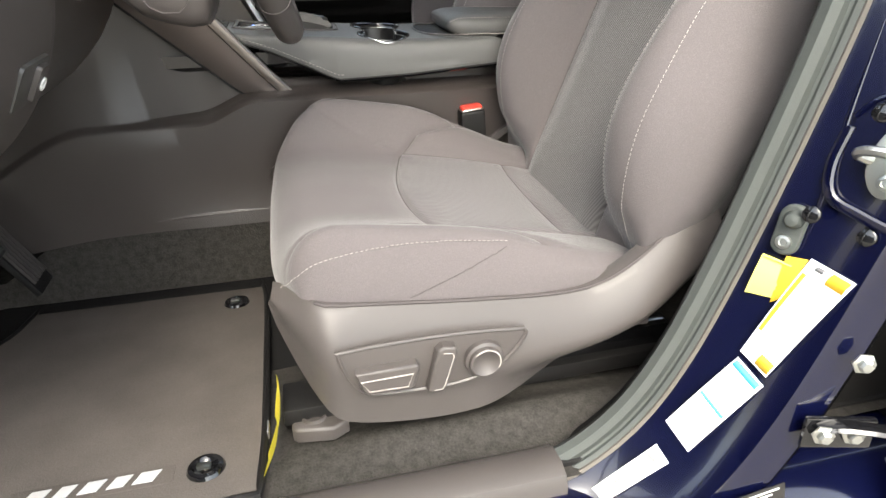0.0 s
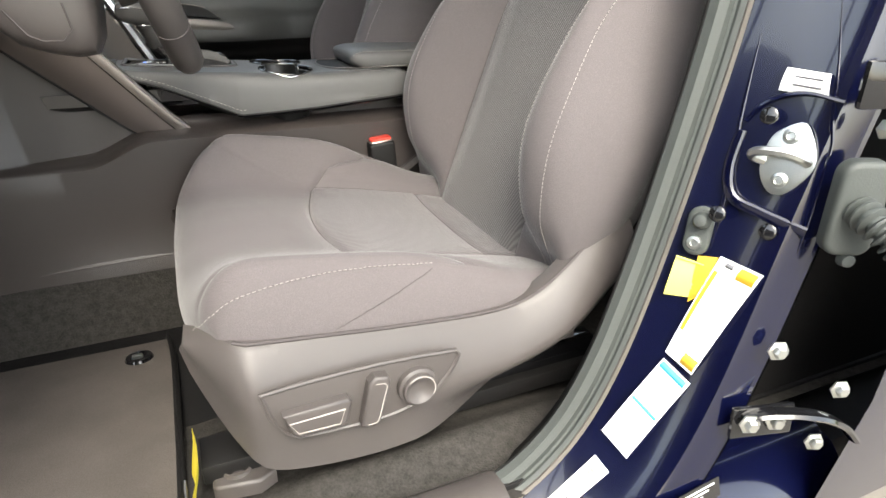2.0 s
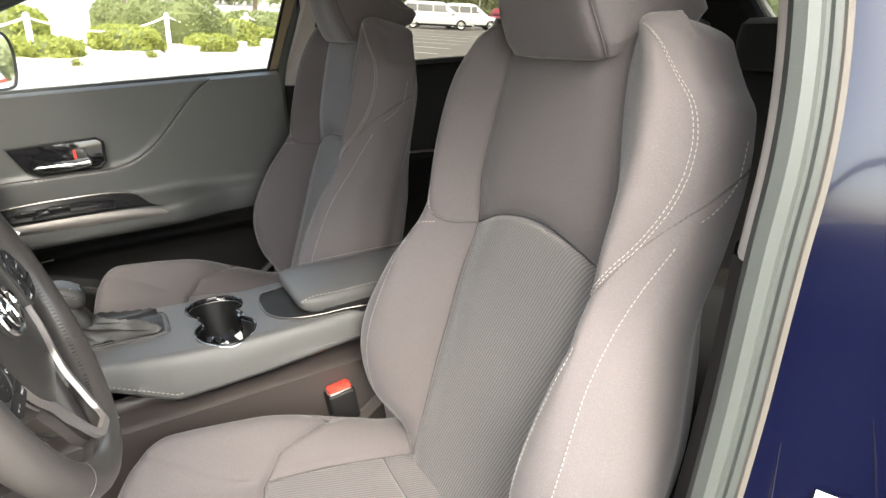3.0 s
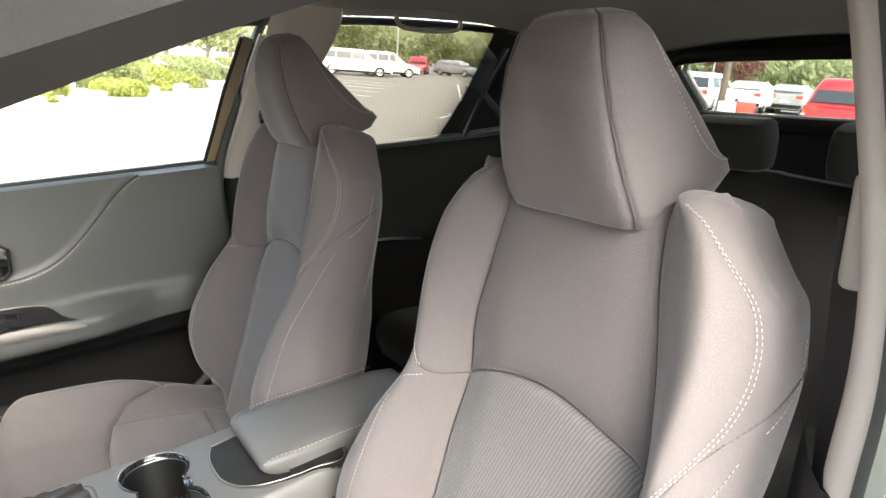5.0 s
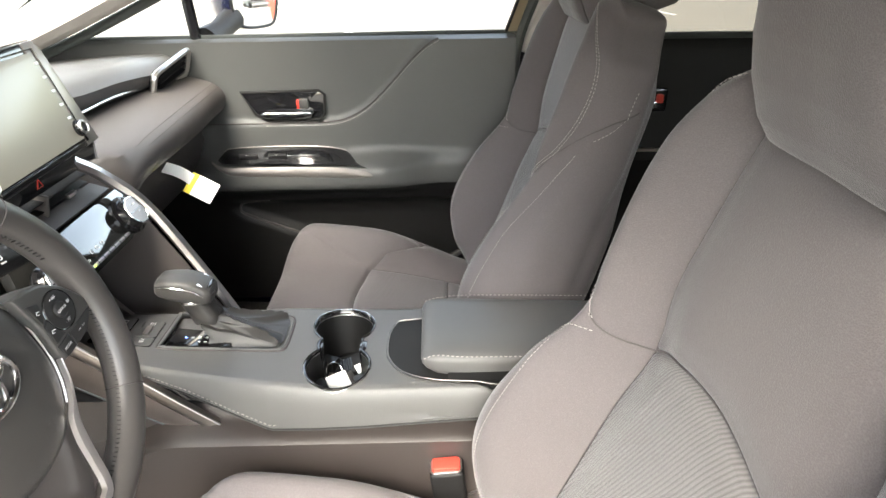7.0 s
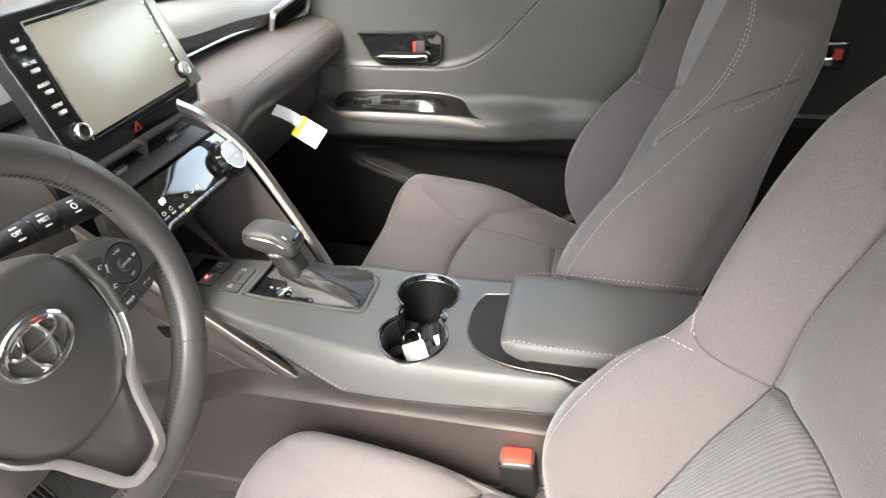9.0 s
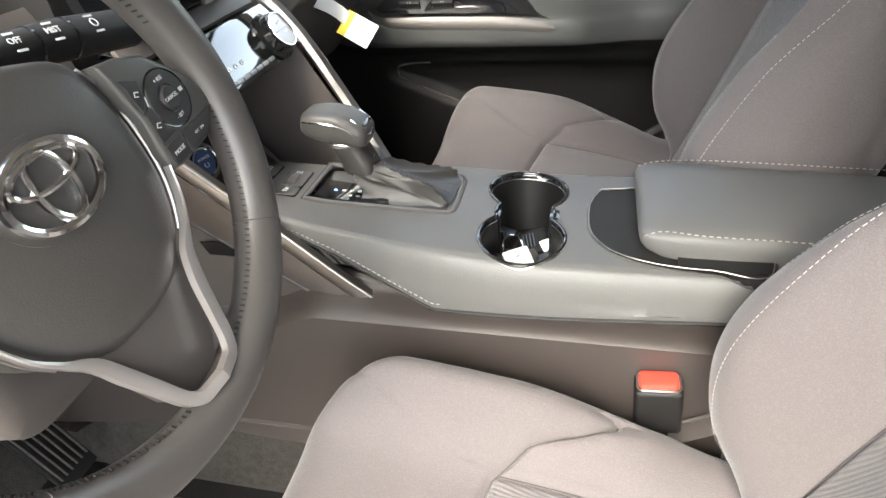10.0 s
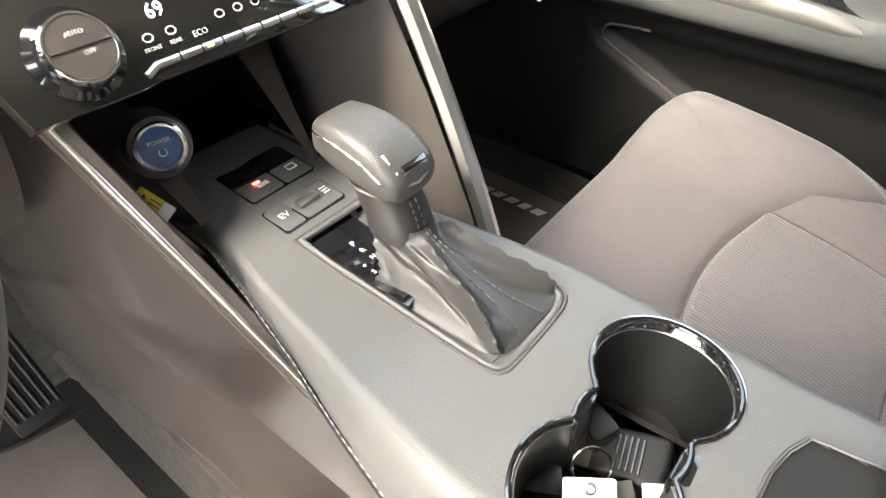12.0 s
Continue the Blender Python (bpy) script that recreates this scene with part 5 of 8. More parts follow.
part("strip_gap", tube([p + Vector((0, 0.001, 0)) for p in mid_line], 0.0013, 6), GLOSS, strip_part)
part("cheek_panel", grid([[q.lerp(p, t) + Vector((0, 0.003 - 0.004 * math.sin(math.pi * t), -0.0015)) for p, q in zip(mid_line, dn)] for t in np.linspace(0, 1, 9)]), SATIN_CHEEK, console, "satin grey-brown cheek panel")
part("cheek_gap", tube([p + Vector((0, 0.003, -0.002)) for p in dn], 0.0020, 6), CUP_BLACK, console)
bar([(-0.300, 0.085, 0.992), (-0.283, 0.120, 0.958), (-0.245, 0.142, 0.902), (-0.195, 0.146, 0.808), (-0.147, 0.143, 0.714), (-0.115, 0.135, 0.650)], "silver_bar", 0.009)
part("bar_cheek", grid([[Vector(p) for p in row] for row in (((-0.30, 0.118, 0.93), (-0.255, 0.138, 0.895), (-0.205, 0.142, 0.80), (-0.157, 0.139, 0.71), (-0.125, 0.131, 0.65)), ((-0.36, 0.112, 0.92), (-0.32, 0.128, 0.88), (-0.27, 0.13, 0.79), (-0.225, 0.127, 0.70), (-0.20, 0.12, 0.645)), ((-0.45, 0.11, 0.92), (-0.42, 0.12, 0.88), (-0.40, 0.122, 0.79), (-0.38, 0.12, 0.70), (-0.36, 0.115, 0.645)))]), PLASTIC, console, "grey side cheek")
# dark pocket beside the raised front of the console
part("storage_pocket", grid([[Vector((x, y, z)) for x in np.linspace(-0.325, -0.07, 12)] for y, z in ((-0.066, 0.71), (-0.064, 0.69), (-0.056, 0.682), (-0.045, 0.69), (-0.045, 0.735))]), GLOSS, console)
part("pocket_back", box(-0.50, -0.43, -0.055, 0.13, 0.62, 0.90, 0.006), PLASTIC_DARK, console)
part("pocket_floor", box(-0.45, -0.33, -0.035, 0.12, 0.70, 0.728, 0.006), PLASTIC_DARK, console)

# cup holders
cups = part("cup_rim", tube([Vector((x, y, max(con_z(x, y), con_top(x) - 0.004) + 0.0005)) for x, y in eight], 0.0020, 8, True), GLOSS, console, "black cup holder rim")
def inset(f, z):
    return [Vector((0.059 + (x - 0.059) * f, 0.003 + (y - 0.003) * f, min(z, con_z(x, y)))) for x, y in eight]


part("rim_line", tube([p + Vector((0, 0, 0.0012)) for p in inset(1.022, 0.8)], 0.0006, 6, True), CHROME, cups, "thin bright outer line")
part("rim_band", grid([inset(1.0, 0.8), [p - Vector((0, 0, 0.003)) for p in inset(0.985, 0.8)], [p - Vector((0, 0, 0.006)) for p in inset(0.955, 0.8)]], True), GLOSS, cups, "sloping gloss black band")
part("inner_line", tube([p - Vector((0, 0, 0.0055)) for p in inset(0.954, 0.8)], 0.0005, 6, True), SATIN, cups, "thin inner line")
part("cup_well", grid([[p - Vector((0, 0, 0.0062)) for p in inset(0.955, 0.8)], inset(0.935, 0.705), inset(0.86, 0.672), inset(0.79, 0.648), inset(0.76, 0.640), inset(0.4, 0.638), inset(0.02, 0.638)], True), CUP_BLACK, cups, "deep black well")
for cx, cy, r in CUPS:
    part("cup_base", lathe([(r * 0.70, 0.0), (r * 0.70, 0.01), (r * 0.64, 0.012), (r * 0.62, 0.003), (0, 0.003)], pose(cx, 0.003 + (cy - 0.003) * 0.8, 0.639)), CUP_BLACK, cups)
for cx, cy, a in ((0.022, -0.030, 0.5), (0.085, -0.055, 2.6), (0.092, -0.015, -2.6), (0.030, 0.03, -0.4)):
    part("cup_tab", moved(box(-0.010, 0.016, -0.011, 0.011, 0, 0.040, 0.005), Matrix.Translation((cx, cy, 0.645)) @ Matrix.Rotation(a, 4, "Z")), CUP_BLACK, cups, "black spring tab")
for x, y in ((0.026, 0.003), (0.092, 0.003)):
    part("cup_waist", moved(box(-0.006, 0.006, -0.012, 0.012, -0.03, 0.004, 0.003), pose(x, y, 0.724)), GLOSS, cups)

# tray in front of the armrest
part("tray_rim", tube([Vector((x, y, con_z(x, y) + 0.0006)) for x, y in TRAY], 0.0012, 6, True), GLOSS_SOFT, console, "thin tray rim")
part("tray", grid([[Vector((0.2 + (x - 0.2) * f, y * f, min(z, con_z(x, y)))) for x, y in TRAY] for f, z in ((0.998, 0.735), (0.985, 0.7285), (0.975, 0.7275), (0.4, 0.7272), (0.02, 0.7272))], True), TRAY_MAT, console, "matt black tray")
part("lid_slot", box(0.215, 0.30, -0.082, 0.06, 0.7270, 0.7276, 0), CUP_BLACK, console)
part("tray_edge", tube([Vector((0.2 + (x - 0.2) * 0.978, y * 0.978, 0.7282)) for x, y in TRAY], 0.0006, 6, True), SATIN_DARK, console, "thin inner edge")

# armrest lid
part("armrest_body", grid([[Vector((x, 0.016 + f * 0.072, z)) for f in (-1, -0.99, 0.99, 1)] for x, z in ((0.235, 0.70), (0.215, 0.705), (0.30, 0.69), (0.46, 0.69))]), PLASTIC_DARK, console)
rows = []
n = 40
for x, w, z0, z1 in ((0.178, 0.062, 0.738, 0.745), (0.180, 0.070, 0.732, 0.750), (0.186, 0.076, 0.726, 0.754), (0.20, 0.079, 0.718, 0.757), (0.23, 0.080, 0.706, 0.758), (0.28, 0.080, 0.696, 0.757), (0.36, 0.078, 0.692, 0.755), (0.44, 0.076, 0.692, 0.752), (0.475, 0.072, 0.70, 0.745), (0.482, 0.062, 0.71, 0.735)):
    ring = []
    for k in range(n):
        t = 2 * math.pi * k / n
        c, s = math.cos(t), math.sin(t)
        ring.append(Vector((x, 0.016 + w * math.copysign(abs(c) ** 0.42, c), (z0 + z1) / 2 + (z1 - z0) / 2 * math.copysign(abs(s) ** 0.55, s))))
    rows.append(ring)
lid = part("armrest_lid", grid(rows, True, True), LEATHER, console, "padded armrest lid", 60)
for side in (-1, 1):
    pts = [Vector((x, 0.016 + side * (0.0785 if x > 0.2 else 0.073), z)) for x, z in ((0.182, 0.746), (0.20, 0.752), (0.24, 0.7525), (0.32, 0.751), (0.44, 0.747))]
    part("stitching", stitches(spl(pts, 40), 0.0036, 0.0028, 0.0006, (0, side * 0.0005, 0.001)), THREAD, lid)
part("lid_hinge", moved(box(-0.012, 0.012, -0.006, 0.006, -0.008, 0.006, 0.003), pose(0.245, -0.088, 0.705)), STEEL, console)

# shifter: framed well, leather gaiter, lever and knob
edge = [(-0.202, -0.016), (-0.201, 0.03), (-0.200, 0.068), (-0.193, 0.076), (-0.11, 0.076), (-0.034, 0.074), (-0.021, 0.066), (-0.018, 0.05), (-0.018, 0.0), (-0.021, -0.011), (-0.032, -0.0165), (-0.11, -0.0165)]
edge = [(v.x, v.y) for v in spl(edge + edge[:1], 90)][:-1]
part("shifter_surround", tube([Vector((x, y, con_top(x) + 0.0002)) for x, y in edge], 0.0013, 6, True), CORD_AND_SHADE, console, "dark groove round the shifter")
part("shifter_lip", tube([Vector((-0.11 + (x + 0.11) * 0.962, 0.03 + (y - 0.03) * 0.925, con_top(x) - 0.0004)) for x, y in edge], 0.0026, 8, True), LEATHER, console, "soft lip round the shifter")
part("shifter_floor", plate(WELL, 0.004, pose(0, 0, 0.7315), 0), LEATHER, console)
gate = part("gear_display", plate([(-0.190, -0.0115), (-0.096, -0.0115), (-0.104, 0.022), (-0.188, 0.032)], 0.004, pose(0, 0, 0.7345, 0, 2.2, 0), 0.001), GLOSS, console, "gloss black gear indicator")
for k, (ch, x, y) in enumerate((("P", -0.1665, 0.0085), ("R", -0.1565, 0.0085), ("N", -0.1465, 0.0085), ("D", -0.1365, 0.0085), ("+", -0.1445, -0.002), ("S", -0.1355, -0.002), ("-", -0.127, -0.002))):
    writing(ch, 0.0060, axes((x, y, 0.7388 - 0.0384 * x), (0, 1, 0), (-1, 0, 0.04)), BLUE_LIT if ch == "P" else MARK, gate, "gear_letter")
part("gate_slot", box(-0.112, -0.104, -0.0075, 0.0, 0.7390, 0.7428, 0.0003), CUP_BLACK, gate)
boot_rows, n = [], 96
levels = 36
for q in range(levels):
    h = q / (levels - 1)
    z = 0.7375 + 0.038 * h ** 1.05
    f = float(np.interp(h, [0.0, 0.08, 0.2, 0.4, 0.6, 0.75, 0.88, 0.95, 1.0], [1.0, 0.99, 0.93, 0.78, 0.62, 0.52, 0.46, 0.43, 0.41]))
    cx, cy = -0.080 - 0.057 * smooth(0.05, 1.0, h), 0.030 - 0.002 * h
    ring = []
    for k in range(n):
        t = 2 * math.pi * k / n
        c, s_ = math.cos(t), math.sin(t)
        soft = 0.36 + 0.55 * h
        px, py = math.copysign(abs(c) ** soft, c) * (0.0555 + 0.001 * h), math.copysign(abs(s_) ** soft, s_) * (0.0400 - 0.004 * h)
        deep = math.sin(math.pi * min(1, h * 1.05)) ** 0.7
        turn = t - 0.55 * h
        crest = 1 - abs(math.sin(2 * (turn - math.pi / 4))) ** 0.55
        fold = deep * (0.42 * crest - 0.20 + 0.045 * math.sin(7 * t + 5 * h) + 0.02 * math.sin(11 * t - 9 * h))
        slump = deep * (0.008 * crest - 0.004 * abs(math.sin(3 * t + 4 * h)))
        ring.append(Vector((cx + px * f * (1 + fold), cy + py * max(f, 0.50) * (1 + fold), z + slump)))
    boot_rows.append(ring)
gaiter = part("gear_gaiter", grid(boot_rows, True), GAITER_DARK, console, "creased black leather gaiter", 50)
def boot_at(h, t):
    """A point of the gaiter at height share h, t degrees round it."""
    return boot_rows[min(levels - 1, int(h * (levels - 1)))][int(t / 360 * n) % n]


for t in (-6, 6):
    part("gaiter_seam", stitches(spl([boot_at(h, t) for h in np.linspace(0.03, 0.95, 12)], 40), 0.003, 0.002, 0.0006, (0.0008, 0, 0.0008)), CORD_AND_SHADE, gaiter)
rows = []
for z, cx, rx, ry in ((0.766, -0.135, 0.0195, 0.0200), (0.772, -0.1365, 0.0208, 0.0208), (0.778, -0.138, 0.0205, 0.0205), (0.788, -0.143, 0.0198, 0.0200), (0.796, -0.147, 0.0200, 0.0203), (0.8005, -0.149, 0.0212, 0.0212), (0.8025, -0.150, 0.0195, 0.0195)):
    rows.append([Vector((cx + rx * math.copysign(abs(math.cos(t)) ** 0.7, math.cos(t)), 0.028 + ry * math.copysign(abs(math.sin(t)) ** 0.7, math.sin(t)) + 0.0008 * math.sin(5 * t + 300 * z), z)) for t in np.linspace(0, 2 * math.pi, 41)[:-1]])
part("lever_neck", grid(rows, True), GAITER_DARK, console, "stitched leather lever neck")
for t in (-0.16, 0.16):
    part("neck_stitching", stitches(spl([(cx + 0.0212, 0.028 + 0.018 * t, z) for z, cx in ((0.770, -0.136), (0.782, -0.140), (0.799, -0.148))], 20), 0.003, 0.002, 0.0005), CORD_AND_SHADE, console)
part("neck_ring", tube([(-0.150 + 0.0205 * math.copysign(abs(math.cos(t)) ** 0.7, math.cos(t)), 0.028 + 0.0205 * math.copysign(abs(math.sin(t)) ** 0.7, math.sin(t)), 0.8035 - 0.0018 * math.cos(t)) for t in np.linspace(0, 2 * math.pi, 41)[:-1]], 0.0011, 6, True), CHROME, console, "thin bright ring under the knob")
knob_rows, n = [], 36
K = Matrix.Translation((-0.157, 0.028, 0.8195)) @ Matrix.Rotation(radians(8), 4, "Y")
for u, w, zl, zh in ((-0.0405, 0.012, -0.004, 0.006), (-0.0395, 0.0175, -0.009, 0.0115), (-0.035, 0.0212, -0.0125, 0.0155), (-0.022, 0.0235, -0.0155, 0.0185), (-0.005, 0.0245, -0.0172, 0.0205), (0.010, 0.0245, -0.0178, 0.0195), (0.022, 0.0240, -0.0178, 0.0160), (0.031, 0.0225, -0.0170, 0.0110), (0.0365, 0.0195, -0.0150, 0.0060), (0.0385, 0.014, -0.0120, 0.0015)):
    ring = []
    for k in range(n):
        t = 2 * math.pi * k / n
        c, s = math.cos(t), math.sin(t)
        ring.append(K @ Vector((u, w * math.copysign(abs(c) ** 0.52, c), (zl + zh) / 2 + (zh - zl) / 2 * math.copysign(abs(s) ** 0.62, s))))
    knob_rows.append(ring)
knob = part("gear_knob", grid(knob_rows, True, True), GAITER, console, "smooth dark gear knob", 60)
for s in (-1, 1):
    part("knob_trim", tube(spl([K @ Vector(p) for p in ((-0.0375, s * 0.012, 0.004), (-0.034, s * 0.0214, 0.0070), (-0.01, s * 0.0246, 0.0105), (0.012, s * 0.0248, 0.0085), (0.026, s * 0.0236, 0.0020), (0.0355, s * 0.0185, -0.006))], 24), 0.0008, 6), CHROME, knob)
part("button_rim", tube([K @ Vector(p) for p in ((0.020, -0.0150, 0.0150), (0.032, -0.0145, 0.0075), (0.0375, -0.010, -0.001), (0.0385, 0.0, -0.003), (0.0375, 0.010, -0.001), (0.032, 0.0145, 0.0075), (0.020, 0.0150, 0.0150))], 0.0015, 6), CHROME, knob, "bright rim round the button")
part("knob_button", moved(box(-0.004, 0.007, -0.0125, 0.0125, -0.006, 0.0025, 0.002), K @ pose(0.030, 0, 0.008, 0, 38, 0)), SATIN_DARK, knob, "satin release button")
part("button_slot", moved(box(-0.003, 0.002, -0.011, 0.011, -0.002, 0.002, 0.001), K @ pose(0.0335, 0, 0.0085, 0, 38, 0)), GLOSS, knob)

# switches in front of the shifter
def flush_key(name, x0, x1, y0, y1, mat, label="", parent=None, up=0.0006):
    return part(name, moved(plate(rounded(y1 - y0, x1 - x0, 0.003), 0.004, None, 0.0012), axes(((x0 + x1) / 2, (y0 + y1) / 2, con_top((x0 + x1) / 2) - 0.0035 + up), (0, 1, 0), (-1, 0, 0.06))), mat, parent or console, label)


def key_pose(x, y, up=0.0024):
    return axes((x, y, con_top(x) + up), (0, 1, 0), (-1, 0, 0.06))


part("bank_frame", moved(plate(rounded(0.0606, 0.0312, 0.003), 0.003, None, 0.0004), axes((-0.2255, 0.01525, con_top(-0.2255) - 0.0028), (0, 1, 0), (-1, 0, 0.06))), GLOSS, console, "dark frame round the drive switches")
bank = flush_key("ev_switch", -0.240, -0.211, -0.014, 0.005, LEATHER, "flush grey drive mode switch")
flush_key("toggle_plate", -0.240, -0.211, 0.0065, 0.0445, LEATHER, "flush grey plate with a toggle")
part("toggle", moved(box(-0.010, 0.010, -0.0045, 0.0045, 0, 0.005, 0.0018), key_pose(-0.226, 0.019, 0.0005)), SATIN_DARK, bank, "satin toggle")
writing("EV", 0.0085, key_pose(-0.225, -0.0045), MARK, bank, "switch_mark")
for k in range(3):
    part("mode_mark", moved(box(-0.003, 0.003, -0.0006, 0.0006, 0, 0.0004, 0), key_pose(-0.2225 - 0.003 * k, 0.037, 0.0022)), MARK, bank)
part("brake_frame", moved(plate(rounded(0.0645, 0.0484, 0.004), 0.003, None, 0.0004), axes((-0.277, 0.0210, con_top(-0.277) - 0.0028), (0, 1, 0), (-1, 0, 0.06))), GLOSS, console, "dark frame round the brake switches")
brake = flush_key("brake_switch", -0.277, -0.254, -0.010, 0.022, LEATHER, "parking brake switch with a red lamp")
flush_key("hold_switch", -0.277, -0.254, 0.0235, 0.052, LEATHER, "brake hold switch")
flush_key("gloss_panel", -0.299, -0.2785, -0.009, 0.026, SMOKED, "gloss black blank")
part("brake_lamp", moved(box(-0.003, 0.003, -0.0012, 0.0012, 0, 0.0006, 0), key_pose(-0.270, 0.006, 0.0022)), RED_LIT, brake, "lit red brake lamp")
part("brake_mark", moved(box(-0.005, 0.005, -0.0022, 0.0022, 0, 0.0004, 0), key_pose(-0.2655, 0.009, 0.0022)), MARK, brake)
part("hold_mark", tube([key_pose(-0.267, 0.039, 0.0026) @ Vector(p) for p in ((-0.004, -0.003, 0), (0.004, -0.003, 0), (0.004, 0.003, 0), (-0.004, 0.003, 0))], 0.0006, 4, True), MARK, brake)

# key on its ring with a paper tag in the near cup
key = thing("car_key", (0.05, -0.03, 0.645), "black key fob on a steel ring with blank white tag", "key")
FOB = pose(0.056, 0.026, 0.668, 12, -14, 12)
fob = part("fob", moved(box(-0.030, 0.030, -0.018, 0.018, -0.006, 0.006, 0.005, 3), FOB), PLASTIC_DARK, key)
part("fob_trim", moved(box(-0.031, -0.018, -0.017, 0.010, 0.001, 0.0072, 0.002), FOB), SATIN_DARK, fob, "worn silver fob end")
for k in range(5):
    part("fob_rib", moved(box(-0.004 + 0.004 * k, -0.002 + 0.004 * k, -0.012, 0.012, 0.0055, 0.0068, 0.0004), FOB), GLOSS, fob)
RING = Matrix.Translation((0.046, -0.006, 0.689)) @ Euler((radians(50), radians(15), radians(30))).to_matrix().to_4x4()
part("key_ring", tube([RING @ Vector((0.0125 * math.cos(t), 0.0125 * math.sin(t), 0)) for t in np.linspace(0, 2 * math.pi, 33)[:-1]], 0.0009, 6, True), CHROME, key, "steel split ring")
tag_m = axes((0.059, -0.029, 0.676), (0.78, 0.60, -0.05), (-0.45, 0.62, 0.55))
tag = part("paper_tag", moved(plate(rounded(0.033, 0.046, 0.002), 0.0008, None, 0), tag_m), WHITE, key, "blank white paper tag")
part("tag_eyelet", moved(lathe([(0.0018, 0.0014), (0.0028, 0.0022), (0.0042, 0.0014), (0.0042, 0.0008)], None, 18), tag_m @ pose(0, 0.017, 0)), STEEL, tag, "steel eyelet")
part("paper_slip", moved(plate(rounded(0.018, 0.014, 0.001), 0.0006, None, 0), axes((0.086, 0.002, 0.688), (0.8, 0.5, 0.1), (-0.4, 0.7, 0.5))), WHITE, key)
part("card_slip", moved(plate(rounded(0.024, 0.020, 0.001), 0.0006, None, 0), axes((0.066, -0.006, 0.672), (0.7, 0.7, 0.0), (-0.6, 0.6, 0.5))), GLOSS_SOFT, key)

# ---- dashboard ----
dash = thing("dashboard", (-0.5, 0, 0.75), "charcoal dashboard with padded passenger shelf and gloss centre stack", "dashboard")
rows = []
for x, z in spl([(-1.05, 0.93), (-0.95, 0.985), (-0.80, 1.025), (-0.62, 1.045), (-0.47, 1.052), (-0.425, 1.046), (-0.405, 1.025), (-0.415, 1.0), (-0.44, 0.985)], 40):
    rows.append([Vector((x + 0.02 * smooth(0.3, 0.72, abs(y)), y, z + (0.018 * math.exp(-((y - 0.01) / 0.28) ** 4)) - 0.02 * smooth(0.4, 0.72, abs(y)))) for y in np.linspace(-0.735, 0.735, 60)])
part("dash_top", grid(rows), LEATHER, dash, "soft grained dash top")
part("trim_line", tube([(-0.408, y, 1.0 - 0.02 * smooth(0.4, 0.72, y)) for y in np.linspace(0.16, 0.60, 20)], 0.0025, 6), SATIN, dash, "thin bright trim line")
# padded shelf before the passenger
rows = []
for x, z in spl([(-0.54, 0.995), (-0.44, 0.987), (-0.38, 0.977), (-0.325, 0.962), (-0.302, 0.948), (-0.292, 0.928), (-0.300, 0.900), (-0.33, 0.880), (-0.40, 0.868)], 30):
    row = []
    for y in np.linspace(0.135, 0.715, 40):
        end = smooth(0.22, 0.14, y)
        row.append(Vector((x - 0.085 * end, y, z - 0.018 * end + 0.008 * smooth(0.5, 0.72, y) - 0.03 * smooth(0.30, 0.16, y) * (z < 0.95))))
    rows.append(row)
shelf = part("padded_shelf", grid(rows), PADDED, dash, "brown-grey padded shelf")
for dz in (0.0, 0.012):
    part("stitching", stitches(spl([(-0.36 + dz * 0.6, 0.165, 0.878 + dz), (-0.318, 0.205, 0.905 + dz), (-0.303 - dz * 0.5, 0.28, 0.937 + dz), (-0.301 - dz * 0.6, 0.45, 0.948 + dz), (-0.301 - dz * 0.6, 0.70, 0.957 + dz)], 80), 0.005, 0.003, 0.0007, (0.003, 0, 0.003)), CORD_AND_SHADE, shelf)
part("glove_box", grid([[Vector((x, y, z)) for y in np.linspace(0.15, 0.70, 16)] for x, z in spl([(-0.36, 0.874), (-0.355, 0.84), (-0.37, 0.80), (-0.42, 0.72), (-0.52, 0.66), (-0.75, 0.62)], 14)]), PLASTIC, dash, "charcoal glove box")
VENT = axes((-0.384, 0.640, 1.006), (0.16, 1, 0.20), (0.40, -0.15, 1))
vent = part("side_vent", plate(rounded(0.150, 0.060, 0.014), 0.006, VENT, 0.002), GLOSS, dash, "passenger side air vent")
for k in (-0.012, 0.004, 0.018):
    part("vent_slat", moved(box(-0.058, 0.058, -0.0012, 0.0012, 0.0, 0.012, 0.0005), VENT @ Matrix.Translation((0, k, 0.003))), PLASTIC_DARK, vent)
part("vent_bezel", tube([(VENT @ Matrix.Translation((0, 0, 0.006))) @ Vector((x, y, 0.004)) for x, y in rounded(0.154, 0.064, 0.016)], 0.0065, 6, True), SATIN, vent, "satin vent bezel")
part("lower_dash", grid([[Vector((x, y, z)) for y in np.linspace(-0.72, -0.12, 14)] for x, z in spl([(-0.36, 0.99), (-0.33, 0.93), (-0.34, 0.84), (-0.40, 0.74), (-0.50, 0.68), (-0.8, 0.64)], 20)]), PLASTIC, dash, "driver's lower dash panel")
part("dash_core", box(-1.0, -0.46, -0.70, 0.70, 0.72, 0.96, 0.02), PLASTIC_DARK, dash)
part("cluster_hood", grid([[Vector((-0.33 - 0.14 * q, -0.365 + r * math.cos(t), 0.985 + 0.75 * r * math.sin(t))) for t in np.linspace(0.05, math.pi - 0.05, 24)] for q, r in ((0, 0.175), (0.3, 0.18), (1, 0.17))]), LEATHER, dash)
part("stack_back", box(-0.46, -0.425, -0.16, 0.15, 0.90, 1.03, 0.008), PLASTIC_DARK, dash)
part("cluster_face", box(-0.45, -0.44, -0.53, -0.20, 0.93, 1.09, 0.01), GLOSS, dash)
